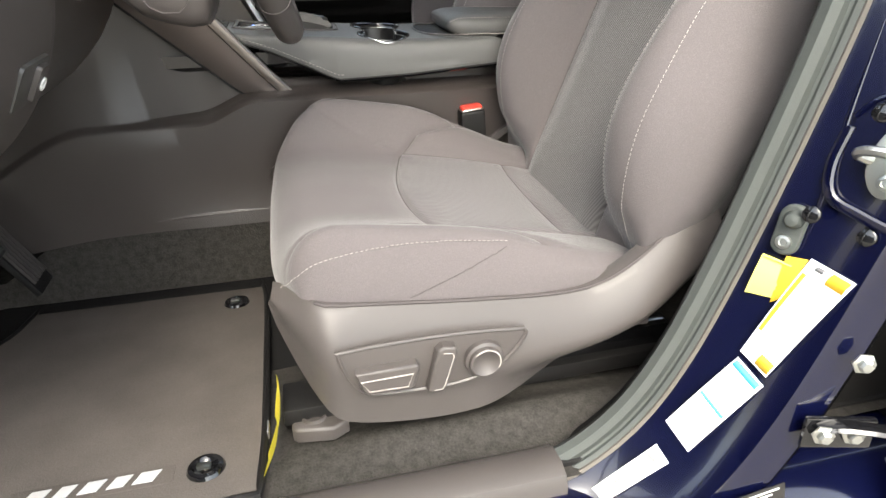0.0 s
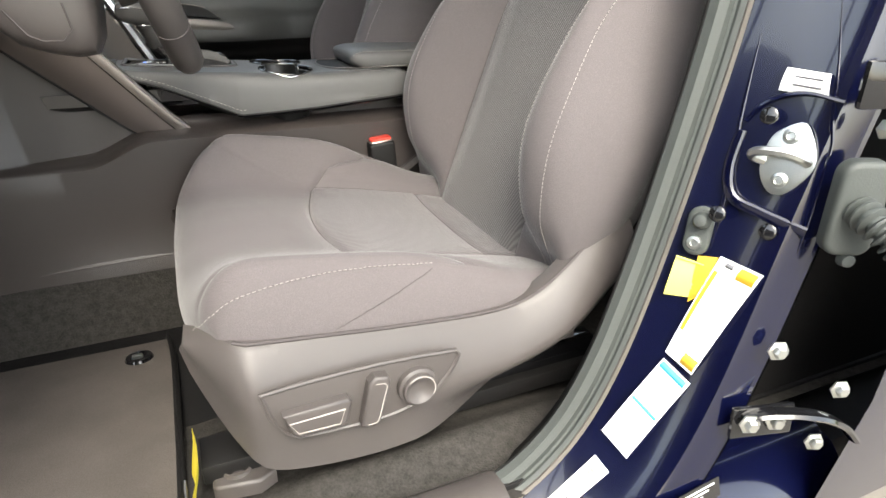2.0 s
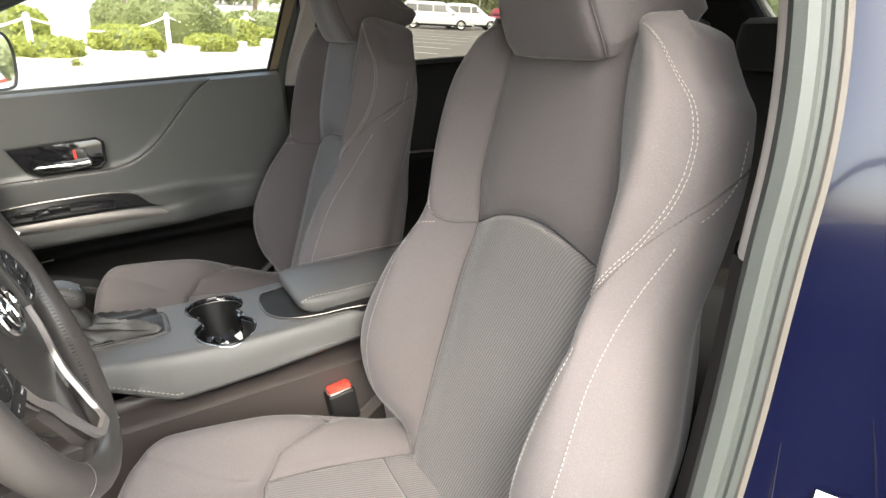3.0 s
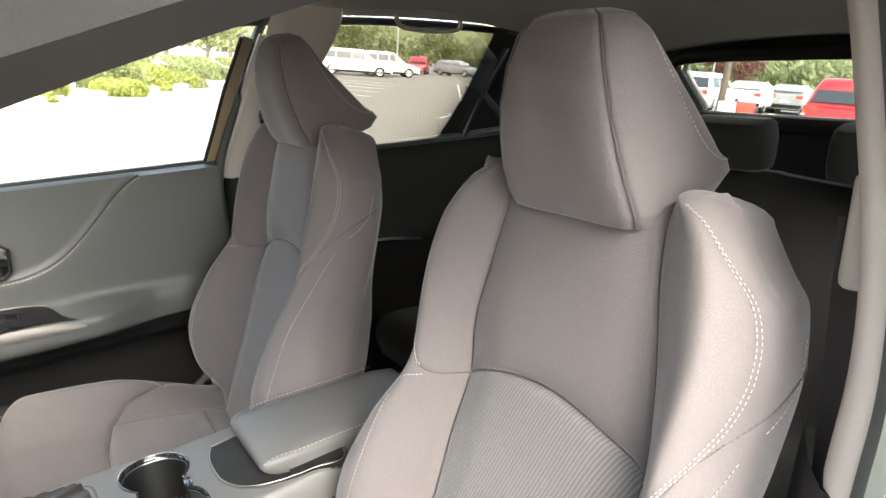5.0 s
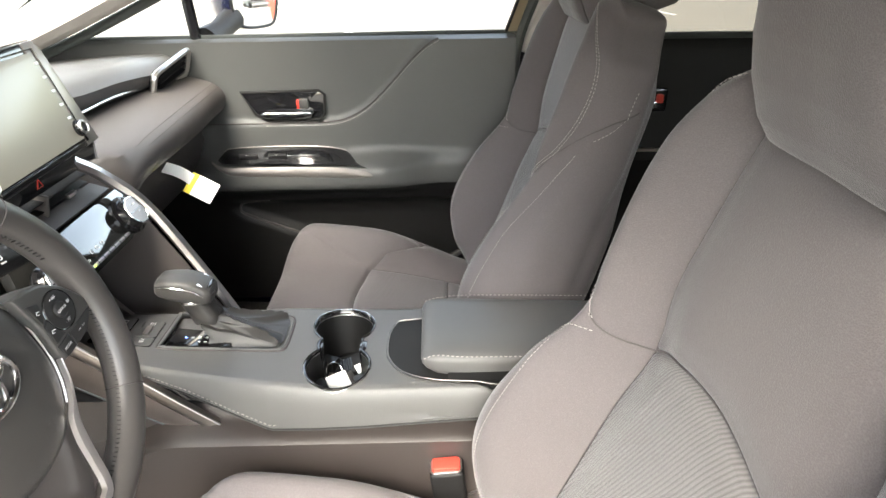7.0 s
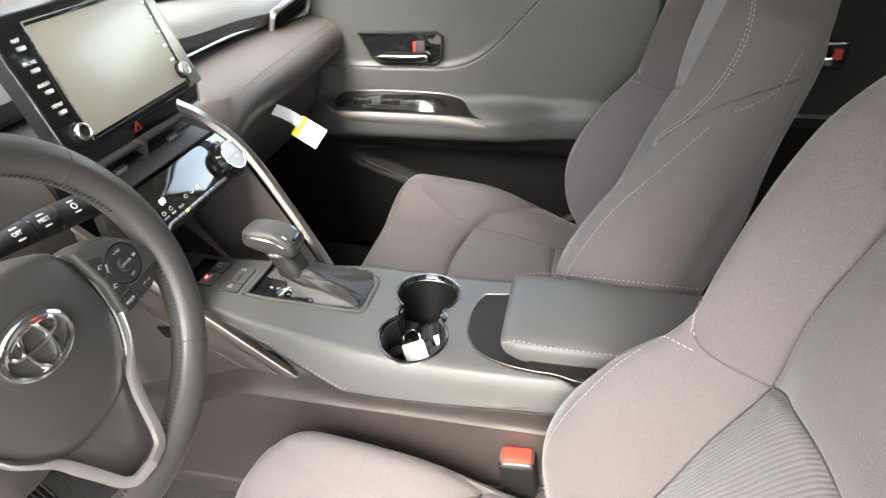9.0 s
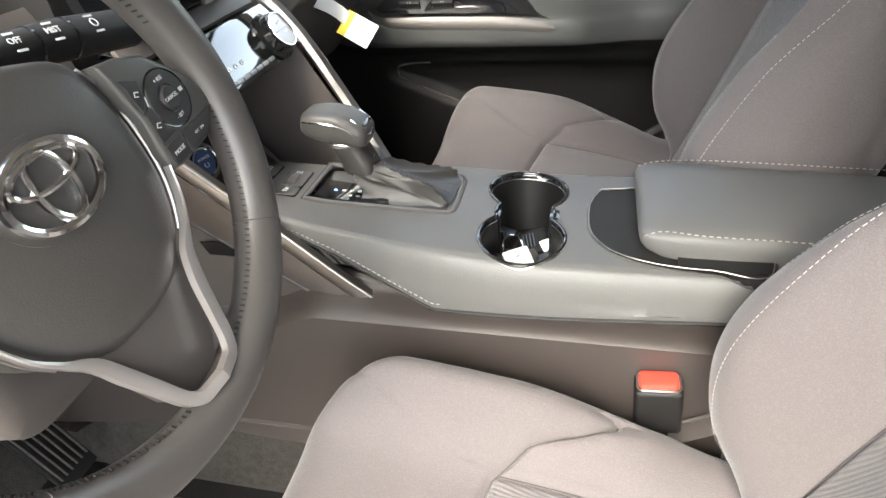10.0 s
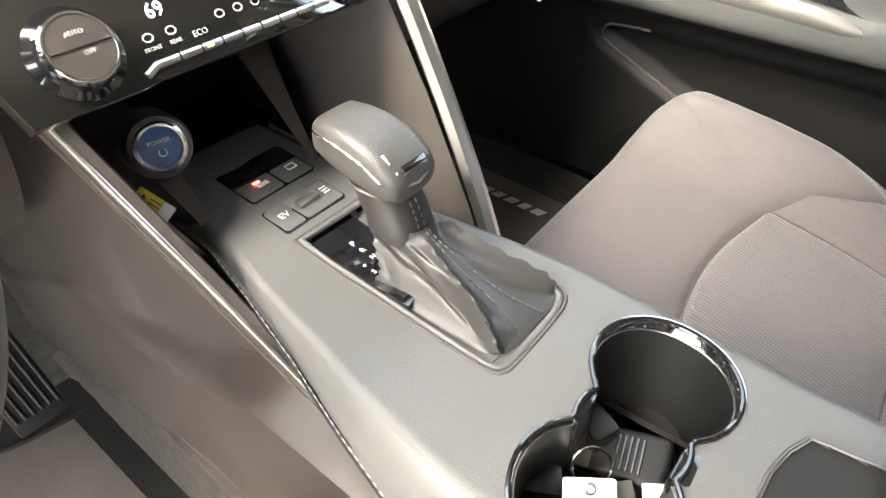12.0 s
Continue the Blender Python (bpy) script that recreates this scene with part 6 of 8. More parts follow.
# end panel beside the door, with the fuel flap switch in its recess
ends = spl([(-0.345, 0.955), (-0.325, 0.90), (-0.330, 0.84), (-0.355, 0.775), (-0.40, 0.715), (-0.46, 0.67)], 20)
end_panel = part("end_panel", grid([[Vector((v.x + 0.010 * (1 - smooth(-0.50, -0.475, y)), y, v.y)) for y in np.linspace(-0.72, -0.47, 22)] for v in ends]), PLASTIC, dash, "grey-brown end panel")
FS = axes((-0.346, -0.556, 0.782), (0, 1, 0), (0.50, 0, 0.86))
part("switch_recess", plate(rounded(0.070, 0.046, 0.006), 0.006, FS, 0.002), GLOSS_SOFT, end_panel, "recessed switch row")
part("fuel_switch", plate(rounded(0.024, 0.036, 0.004), 0.006, FS @ Matrix.Translation((0.012, 0, 0.005)), 0.002), PLASTIC, end_panel)
part("fuel_mark", tube([FS @ Vector((0.012 + 0.005 * math.cos(t), 0.006 * math.sin(t), 0.012)) for t in np.linspace(0, 2 * math.pi, 13)[:-1]], 0.0012, 5, True), MARK, end_panel)
KB = axes((-0.318, -0.435, 0.855), (0, 1, 0), (0.35, 0, 0.93))
part("round_button", lathe([(0.0, 0.012), (0.014, 0.012), (0.017, 0.009), (0.018, 0.0)], KB, 24), SATIN, end_panel, "round satin button")
part("button_dot", lathe([(0.0, 0.014), (0.007, 0.0135), (0.008, 0.011)], KB, 20), GLOSS_SOFT, end_panel)

# centre stack: screen unit, vents, climate panel
SCR = axes((-0.300, 0.012, 1.075), (-0.06, 1, 0), (-0.28, 0, 1))
unit = part("screen_unit", plate([(-0.150, -0.072), (0.128, -0.072), (0.134, -0.066), (0.117, 0.066), (0.105, 0.078), (-0.140, 0.078), (-0.152, 0.068)], 0.022, SCR @ Matrix.Translation((0, 0, -0.022)), 0.004, 3), GLOSS, dash, "gloss black touchscreen unit")
part("screen_side", plate([(0.098, -0.070), (0.130, -0.070), (0.115, 0.064), (0.104, 0.075), (0.080, 0.075)], 0.002, SCR, 0.001), SATIN_DARK, unit, "smoked silver end panel")
part("screen_pane", plate([(-0.108, -0.060), (0.094, -0.060), (0.090, 0.062), (-0.106, 0.062)], 0.0025, SCR, 0.001), SCREEN, unit, "dimly lit blank touchscreen glass with glare put into its colour")
part("screen_frame", tube([SCR @ Vector((x, y, 0.003)) for x, y in ((-0.112, -0.064), (0.099, -0.064), (0.095, 0.066), (-0.110, 0.066))], 0.0012, 5, True), GLOSS, unit)
for x, y in ((0.094, -0.045), (-0.125, -0.050)):
    k = part("volume_knob", lathe([(0.0, 0.0115), (0.0085, 0.0115), (0.0098, 0.010), (0.0102, 0.004), (0.0115, 0.003), (0.0115, 0)], SCR @ Matrix.Translation((x, y, 0)), 24), GLOSS, unit, "small rotary knob")
    part("knob_cap", lathe([(0.0068, 0.0112), (0.0076, 0.0128), (0.0092, 0.0122), (0.0100, 0.0098)], SCR @ Matrix.Translation((x, y, 0)), 28), SATIN, k, "satin ring")
for q, word in enumerate(("MAP", "PHONE", "AUDIO", "MENU")):
    y = 0.050 - 0.023 * q
    part("key_bar", plate(rounded(0.011, 0.0045, 0.0015), 0.002, SCR @ Matrix.Translation((-0.126, y - 0.006, 0)), 0.0005), SATIN, unit)
    writing(word, 0.0055, SCR @ Matrix.Translation((-0.127, y + 0.002, 0.0005)), MARK, unit, "key_word")
for q in range(5):
    part("key_bar", plate(rounded(0.009, 0.0035, 0.001), 0.002, SCR @ Matrix.Translation((0.088 - 0.0015 * q * 0, 0.048 - 0.019 * q, 0.0015)), 0.0005), SATIN, unit)
haz = axes((-0.300, 0.012, 0.992), (0, 1, 0), (-0.05, 0, 1))
strip_ = part("hazard_strip", plate([(-0.135, -0.013), (0.122, -0.013), (0.130, 0.012), (-0.14, 0.012)], 0.012, haz @ Matrix.Translation((0, 0, -0.008)), 0.002), GLOSS, dash, "gloss black strip below the screen")
part("strip_trim", tube([haz @ Vector(p) for p in ((-0.138, 0.0135, 0.004), (0.131, 0.0135, 0.004), (0.124, -0.014, 0.004))], 0.0014, 6), SATIN, strip_)
part("hazard_sign", tube([haz @ Vector(p) for p in ((-0.020, -0.005, 0.0045), (-0.008, -0.005, 0.0045), (-0.014, 0.006, 0.0045))], 0.0011, 5, True), RED, strip_, "red hazard triangle")
ven = axes((-0.312, 0.012, 0.955), (0, 1, 0), (0.25, 0, 1))
cv = part("center_vents", plate([(-0.11, -0.022), (0.092, -0.022), (0.105, 0.022), (-0.12, 0.022)], 0.004, ven @ Matrix.Translation((0, 0, -0.012)), 0.001), GLOSS, dash, "twin centre air vents")
for y in (-0.014, 0.0, 0.014):
    part("vent_slat", moved(box(-0.112, 0.096, -0.001, 0.001, -0.008, 0.010, 0.0004), ven @ Matrix.Translation((0, y, 0))), PLASTIC_DARK, cv)
part("vent_divider", moved(box(-0.003, 0.003, -0.022, 0.022, -0.008, 0.014, 0.001), ven @ Matrix.Translation((-0.01, 0, 0))), PLASTIC, cv)
for x in (-0.06, 0.05):
    part("vent_tab", moved(box(-0.010, 0.010, -0.003, 0.003, 0.008, 0.014, 0.001), ven @ Matrix.Translation((x, 0, 0))), SATIN, cv)
lip = axes((-0.296, 0.012, 0.934), (0, 1, 0), (-0.8, 0, 0.6))
part("vent_lip", plate([(-0.125, -0.008), (0.118, -0.008), (0.105, 0.016), (-0.112, 0.016)], 0.006, lip, 0.002), PLASTIC, dash, "grey shelf under the vents")
CLI = axes((-0.262, 0.012, 0.892), (0, 1, 0), (-0.60, 0, 1))
climate = part("climate_panel", plate([(-0.138, -0.026), (0.132, -0.026), (0.142, 0.012), (0.134, 0.043), (-0.130, 0.043), (-0.145, 0.012)], 0.014, CLI @ Matrix.Translation((0, 0, -0.014)), 0.003), SMOKED, dash, "gloss black climate panel")
for x, f in ((-0.099, 0.84), (0.105, 1.0)):
    DI = CLI @ Matrix.Translation((x, 0.003, 0)) @ Matrix.Scale(f, 4)
    base = part("climate_dial", lathe([(0.0, 0.018), (0.0215, 0.018), (0.0237, 0.016), (0.0250, 0.006), (0.030, 0.003), (0.030, 0.0)], DI, 36), GLOSS, climate, "rotary climate dial")
    part("dial_cap", lathe([(0.0, 0.0195), (0.0193, 0.0192), (0.0205, 0.018)], DI, 36), SATIN_DARK, base)
    part("dial_ring", tube([DI @ Vector((0.0212 * math.cos(t), 0.0212 * math.sin(t), 0.0185)) for t in np.linspace(0, 2 * math.pi, 37)[:-1]], 0.0011, 6, True), CHROME, base)
    part("dial_split", moved(box(-0.0193, 0.0193, -0.0006, 0.0006, 0.0190, 0.0199, 0), DI), GLOSS, base)
    writing("AUTO" if x < 0 else "DUAL", 0.0044, DI @ Matrix.Translation((0, 0.009, 0.0196)), INK_PALE, base, "dial_word")
    writing("OFF", 0.0044, DI @ Matrix.Translation((0.003, -0.004, 0.0196)), INK_PALE, base, "dial_word")
writing("69", 0.012, CLI @ Matrix.Translation((-0.046, 0.012, 0.0006)), WHITE_LIT, climate, "temperature")
for word, x in (("FRONT", -0.058), ("REAR", -0.043), ("ECO", -0.026)):
    writing(word, 0.0034 if word != "ECO" else 0.0052, CLI @ Matrix.Translation((x, -0.0075, 0.0004)), MARK, climate, "key_word")
for x in (-0.058, -0.043, -0.008, 0.006, 0.020):
    part("key_sign", tube([CLI @ Vector((x + 0.0032 * math.cos(t), -0.001 + 0.0024 * math.sin(t), 0.0006)) for t in np.linspace(0, 2 * math.pi, 9)[:-1]], 0.0005, 4, True), MARK, climate)
keys = part("key_bank", tube([CLI @ Vector(p) for p in ((-0.070, -0.020, 0.001), (-0.062, -0.0165, 0.0015), (0.075, -0.0165, 0.0015))], 0.0024, 8), SATIN, climate, "satin row of climate keys")
for x in np.linspace(-0.047, 0.06, 8):
    part("key_split", moved(box(-0.0004, 0.0004, -0.003, 0.003, 0.0, 0.0043, 0), CLI @ Matrix.Translation((x, -0.0165, 0))), GLOSS, keys)
part("eco_lamp", moved(box(-0.002, 0.002, -0.001, 0.001, 0.0034, 0.0043, 0), CLI @ Matrix.Translation((-0.026, -0.0165, 0))), GREEN_LIT, keys)
part("stack_body", box(-0.47, -0.335, -0.118, 0.14, 0.875, 1.01, 0.008), PLASTIC_DARK, dash)
part("stack_floor", box(-0.47, -0.272, -0.118, 0.135, 0.862, 0.870, 0.003), PLASTIC_DARK, dash)
# power button on its round boss
POW = axes((-0.300, -0.046, 0.803), (0.25, 1, 0), (-0.35, 0.05, 1)) @ Matrix.Scale(0.9, 4)
boss = part("power_boss", lathe([(0.0, 0.012), (0.0175, 0.012), (0.020, 0.0135), (0.0235, 0.012), (0.0265, 0.004), (0.0275, -0.03)], POW, 36), PLASTIC, dash, "round grey button boss")
part("power_ring", tube([POW @ Vector((0.0178 * math.cos(t), 0.0178 * math.sin(t), 0.0135)) for t in np.linspace(0, 2 * math.pi, 37)[:-1]], 0.0022, 8, True), CHROME, boss, "chrome ring")
button = part("power_button", lathe([(0.0, 0.0145), (0.010, 0.0143), (0.0150, 0.0133), (0.0158, 0.012)], POW, 36), BLUE_BUTTON, boss, "blue start button")
writing("POWER", 0.0052, POW @ Matrix.Translation((0, 0.0045, 0.0148)), MARK, button, "power_word")
part("power_sign", tube([POW @ Vector((0.003 * math.cos(t), -0.004 + 0.003 * math.sin(t), 0.0148)) for t in np.linspace(radians(125), radians(415), 16)], 0.0004, 5), MARK, button)
LB = axes((-0.290, -0.068, 0.767), (0.75, 0.25, -0.40), (-0.10, 0.85, 0.50))
part("caution_label", moved(plate(rounded(0.030, 0.014, 0.001), 0.0006, None, 0), LB), YELLOW, dash, "yellow caution label")
part("caution_print", moved(plate(rounded(0.009, 0.013, 0.001), 0.0008, None, 0), LB @ Matrix.Translation((0.0105, 0, 0))), WHITE, dash)
part("caution_sign", moved(plate([(-0.004, -0.003), (0.004, -0.003), (0, 0.004)], 0.0009, None, 0), LB @ Matrix.Translation((-0.009, 0, 0))), INK, dash)
for k in range(3):
    part("caution_line", moved(box(-0.004, 0.005, -0.0005, 0.0005, 0, 0.0009, 0), LB @ Matrix.Translation((0.0, -0.003 + 0.003 * k, 0))), INK, dash)

# paper tag that hangs below the shelf
card = thing("hang_tag", (-0.29, 0.45, 0.80), "white and yellow paper tag hanging from the glove box", "tag")
hang = axes((-0.266, 0.411, 0.822), (0.432, 0.589, 0.681), (-0.764, 0.232, 0.601))
part("tag_card", moved(plate(rounded(0.044, 0.058, 0.002), 0.0006, None, 0), hang), WHITE, card)
part("tag_band", moved(plate([(-0.022, 0.015), (0.022, 0.015), (0.022, 0.029), (-0.022, 0.029)], 0.0009, None, 0), hang), YELLOW, card, "yellow printed band")
part("tag_strap", grid([[Vector(p) + Vector((0.3, 0.4, 0.5)) * w for p in ((-0.284, 0.416, 0.838), (-0.294, 0.412, 0.850), (-0.306, 0.404, 0.862), (-0.325, 0.398, 0.872))] for w in (-0.016, 0.016)]), WHITE, card, "white paper strap")
for k in range(3):
    part("tag_print", moved(box(-0.014, 0.012 - 0.004 * k, -0.0008, 0.0008, 0.0006, 0.0010, 0), hang @ pose(0, 0.006 - 0.007 * k, 0)), INK_PALE, card)


# ---- steering wheel ----
wheel = thing("steering_wheel", (-0.22, -0.365, 0.93), "dark leather steering wheel with silver spokes and oval badge", "steering wheel")
WM = axes((-0.150, -0.353, 0.9435), (0, 1, 0), (-math.sin(radians(16)), 0, math.cos(radians(16)))) @ Matrix.Rotation(radians(4), 4, "Z")


def wv(u, v, w=0.0):
    return WM @ Vector((u, v, w))


R = 0.160
part("rim", tube([wv(R * math.cos(t), R * math.sin(t), 0) for t in np.linspace(0, 2 * math.pi, 97)[:-1]], 0.0175, 16, True), RIM_LEATHER, wheel, "smooth leather rim")
for a in (-41, 41, 139, 221):
    t = radians(a)
    c = wv(R * math.cos(t), R * math.sin(t))
    d = (wv(math.cos(t), math.sin(t)) - wv(0, 0)).normalized()
    nrm = (WM.to_3x3() @ Vector((0, 0, 1))).normalized()
    part("rim_seam", tube([c + 0.0175 * (d * math.cos(q) + nrm * math.sin(q)) for q in np.linspace(0, 2 * math.pi, 25)[:-1]], 0.0006, 5, True), CORD_AND_SHADE, wheel)
for a0, a1 in ((-78, -8), (20, 70), (110, 160), (188, 258)):
    verts, faces = [], []
    for t in np.linspace(radians(a0), radians(a1), int((a1 - a0) * 0.58)):
        rr = R - 0.0166
        p = [wv((rr + dr) * math.cos(t + da), (rr + dr) * math.sin(t + da), w) for dr, da, w in ((0.0, -0.004, 0.0064), (0.0, 0.003, 0.0064), (-0.0007, 0.007, 0.0026), (-0.0007, 0.002, 0.0026))]
        q = [v + (wv(math.cos(t), math.sin(t)) - wv(0, 0)) * -0.0010 + (WM.to_3x3() @ Vector((0, 0, 1))) * 0.0006 for v in p]
        k = len(verts)
        verts += p + q
        faces += [(k + 4, k + 5, k + 6, k + 7), (k, k + 1, k + 5, k + 4), (k + 1, k + 2, k + 6, k + 5), (k + 2, k + 3, k + 7, k + 6), (k + 3, k, k + 4, k + 7)]
    me = bpy.data.meshes.new("tmp")
    me.from_pydata(verts, [], faces)
    bm = bmesh.new()
    bm.from_mesh(me)
    bpy.data.meshes.remove(me)
    part("rim_stitching", bm, RIM_THREAD, wheel, "dark baseball stitching")
hub = [(0.03, 0.067), (0.064, 0.056), (0.0765, 0.037), (0.079, 0.005), (0.0765, -0.024), (0.069, -0.045), (0.059, -0.061), (0.047, -0.0735), (0.033, -0.083), (0.011, -0.087)]
hub = hub + [(-x, y) for x, y in hub[::-1]]
hub = [(v.x, v.y) for v in spl(hub + hub[:1], 64)][:-1]
rows = [[wv(x * f, -0.01 + (y + 0.01) * f, w) for x, y in hub] for f, w in ((1.0, -0.04), (1.0, -0.014), (0.985, -0.007), (0.95, -0.002), (0.86, 0.002), (0.70, 0.0045), (0.45, 0.0065), (0.2, 0.0075))]
part("hub_cover", grid(rows, True, True), HUB, wheel, "grained dark airbag cover", 60)
for sgn in (-1, 1):
    part("hub_edge", tube([wv(sgn * x, y, -0.004) for x, y in [(v.x, v.y) for v in spl([(0.070, 0.046), (0.0785, 0.030), (0.0805, 0.005), (0.078, -0.024), (0.0705, -0.046), (0.060, -0.0625)], 30)]], 0.0013, 6), SATIN, wheel, "thin bright line round the airbag cover")
badge = part("badge_ring", tube([wv(0.031 * math.cos(t), 0.009 + 0.021 * math.sin(t), 0.0095) for t in np.linspace(0, 2 * math.pi, 49)[:-1]], 0.003, 8, True), CHROME, wheel, "chrome oval badge")
part("badge_inner", tube([wv(0.012 * math.cos(t), 0.009 + 0.019 * math.sin(t), 0.010) for t in np.linspace(0, 2 * math.pi, 33)[:-1]], 0.0022, 8, True), CHROME, badge)
part("badge_bar", tube([wv(0.023 * math.cos(t), 0.017 + 0.0085 * math.sin(t), 0.0102) for t in np.linspace(0, 2 * math.pi, 33)[:-1]], 0.002, 8, True), CHROME, badge)
part("badge_recess", plate([(0.038 * math.cos(t), 0.009 + 0.027 * math.sin(t)) for t in np.linspace(0, 2 * math.pi, 49)[:-1]], 0.001, WM @ Matrix.Translation((0, 0, 0.0071)), 0), HUB, badge)
part("airbag_mark", moved(joined(box(-0.006, 0.006, -0.001, 0.001, 0, 0.0012, 0.0004), box(-0.004, 0.002, -0.006, -0.004, 0, 0.0012, 0.0004), box(-0.002, 0.006, -0.011, -0.009, 0, 0.0012, 0.0004)), WM @ Matrix.Translation((0.020, -0.044, 0.0042))), HUB, wheel)
for s in (-1, 1):
    pod = [(0.074, 0.044), (0.092, 0.042), (0.112, 0.036), (0.132, 0.018), (0.146, -0.004), (0.148, -0.012), (0.137, -0.021), (0.122, -0.0305), (0.090, -0.0325), (0.080, -0.031), (0.078, -0.02), (0.081, 0.004)]
    pod = [(s * x, y) for x, y in (pod if s > 0 else pod[::-1])]
    pad = part("spoke", plate(pod, 0.030, WM @ Matrix.Translation((0, 0, -0.024)), 0.004, 3), GLOSS_SOFT, wheel, "dark side spoke with switches")
    lit = lathe([(0.0, 0.0032), (0.0068, 0.0032), (0.0080, 0.0022), (0.0082, 0.0004), (0.0090, 0.0004), (0.0092, 0.0012), (0.0180, 0.0012), (0.0186, 0.0)], WM @ Matrix.Translation((s * 0.110, 0.006, 0.006)), 40)
    disc_part = part("switch_dial", lit, SWITCH, pad, "round four-way switch")
    part("dial_outline", tube([wv(s * 0.110 + 0.0192 * math.cos(t), 0.006 + 0.0192 * math.sin(t), 0.0062) for t in np.linspace(0, 2 * math.pi, 41)[:-1]], 0.0007, 5, True), GLOSS, pad)
    for word, dv in (("CANCEL", 0), ("+ RES", 0.0128), ("- SET", -0.0128)):
        writing(word if s > 0 else "OK" if not dv else "-", 0.0036, WM @ Matrix.Translation((s * 0.110, 0.006 + dv, 0.0094 if not dv else 0.0074)), INK_PALE, disc_part, "switch_word", 0.0001)
    part("dial_mark", moved(box(-0.0018, 0.0018, -0.0013, 0.0013, 0, 0.0004, 0), WM @ Matrix.Translation((s * 0.1235, 0.006, 0.0072))), INK_PALE, disc_part)
    for outline, word, at in (([(0.0805, 0.031), (0.0935, 0.0255), (0.0895, 0.0125), (0.0835, 0.0085)], "", (0.0865, 0.019)), ([(0.0835, 0.006), (0.0895, 0.0095), (0.0935, -0.0065), (0.099, -0.0125), (0.0825, -0.0135)], "", (0.0875, -0.003)), ([(0.0815, -0.0160), (0.0995, -0.0155), (0.0985, -0.0295), (0.0825, -0.0295)], "MODE", (0.0905, -0.0228)), ([(0.1015, -0.0155), (0.141, -0.0145), (0.134, -0.0205), (0.121, -0.0285), (0.1005, -0.0295)], "<<  >>", (0.117, -0.0218))):
        shape = [(s * x, y) for x, y in (outline[::-1] if s > 0 else outline)]
        kk = part("switch_key", plate(shape, 0.0022, WM @ Matrix.Translation((0, 0, 0.0052)), 0.0006), SWITCH, pad, "soft black switch")
        if word:
            writing(word, 0.0040, WM @ Matrix.Translation((s * at[0], at[1], 0.0077)), INK_PALE, kk, "switch_word", 0.0001)
        else:
            part("key_mark", tube([wv(s * at[0] + 0.0026 * math.cos(t), at[1] + 0.0018 * math.sin(t), 0.0077) for t in (0.3, 1.8, 3.5, 5.0)], 0.0004, 4), INK_PALE, kk)
    # silver blade from the side spoke to the lower spoke
    blade = [(s * 0.0775, -0.026), (s * 0.0700, -0.0460), (s * 0.0585, -0.0620), (s * 0.0480, -0.0740), (s * 0.0405, -0.092), (s * 0.0332, -0.112), (s * 0.0262, -0.131), (s * 0.0185, -0.1395), (s * 0.009, -0.1405), (0.0, -0.1405)]
    wide = [0.0009, 0.0014, 0.0022, 0.0042, 0.0050, 0.0048, 0.0048, 0.0050, 0.0048, 0.0048]
    line = spl([(u, v, 0.004 + 0.0022 * max(0, k - 4)) for k, (u, v) in enumerate(blade)], 48)
    reach = list(itertools.accumulate([0.0] + [math.dist(a, b) for a, b in zip(blade, blade[1:])]))
    ws = np.interp(np.linspace(0, reach[-1], 48), reach, wide)
    rows = []
    for k, p in enumerate(line):
        d = (line[min(k + 1, 47)] - line[max(k - 1, 0)]).normalized()
        nn = Vector((-d.y, d.x, 0))
        rows.append([wv(*(p + nn * a * ws[k] + Vector((0, 0, b)))) for a, b in ((-1, -0.004), (-0.9, 0.0012), (0, 0.002), (0.9, 0.0012), (1, -0.004))])
    part("silver_blade", grid(rows), BLADE, wheel, "satin silver spoke blade")
for k, (u, v, w) in enumerate(((0.026, -0.040, 0.008), (0.031, -0.047, 0.012), (0.029, -0.054, 0.009), (0.034, -0.060, 0.004))):
    part("hub_mark", moved(box(-w / 2, w / 2, -0.0012, 0.0012, 0, 0.0012, 0.0005), WM @ pose(u, v, 0.0042 - 0.0008 * k)), HUB, wheel, "faint embossed lettering")
low = [(-0.055, -0.060), (0.055, -0.060), (0.046, -0.076), (0.038, -0.097), (0.028, -0.130), (0.014, -0.147), (-0.014, -0.147), (-0.028, -0.130), (-0.038, -0.097), (-0.046, -0.076)]
part("lower_spoke", plate(low, 0.010, WM @ Matrix.Translation((0, 0, -0.014)), 0.002), SPOKE, wheel, "smooth dark lower spoke")
part("rim_link", plate([(-0.034, -0.146), (0.034, -0.146), (0.042, -0.158), (-0.042, -0.158)], 0.012, WM @ Matrix.Translation((0, 0, -0.008)), 0.003), RIM_LEATHER, wheel)
rows = []
for x, z0, z1, hw in ((-0.186, 0.838, 0.930, 0.044), (-0.189, 0.815, 0.945, 0.056), (-0.196, 0.801, 0.955, 0.063), (-0.215, 0.799, 0.960, 0.066), (-0.24, 0.804, 0.965, 0.067), (-0.265, 0.813, 0.968, 0.066), (-0.285, 0.832, 0.970, 0.065), (-0.31, 0.852, 0.970, 0.063), (-0.40, 0.875, 0.965, 0.06)):
    rows.append([Vector((x, -0.356 + hw * math.copysign(abs(math.cos(t)) ** 0.4, math.cos(t)), (z0 + z1) / 2 + (z1 - z0) / 2 * math.copysign(abs(math.sin(t)) ** 0.5, math.sin(t)))) for t in np.linspace(0, 2 * math.pi, 49)[:-1]])
part("column_shroud", grid(rows, True, True), PLASTIC, wheel, "grey-brown steering column shroud", 50)
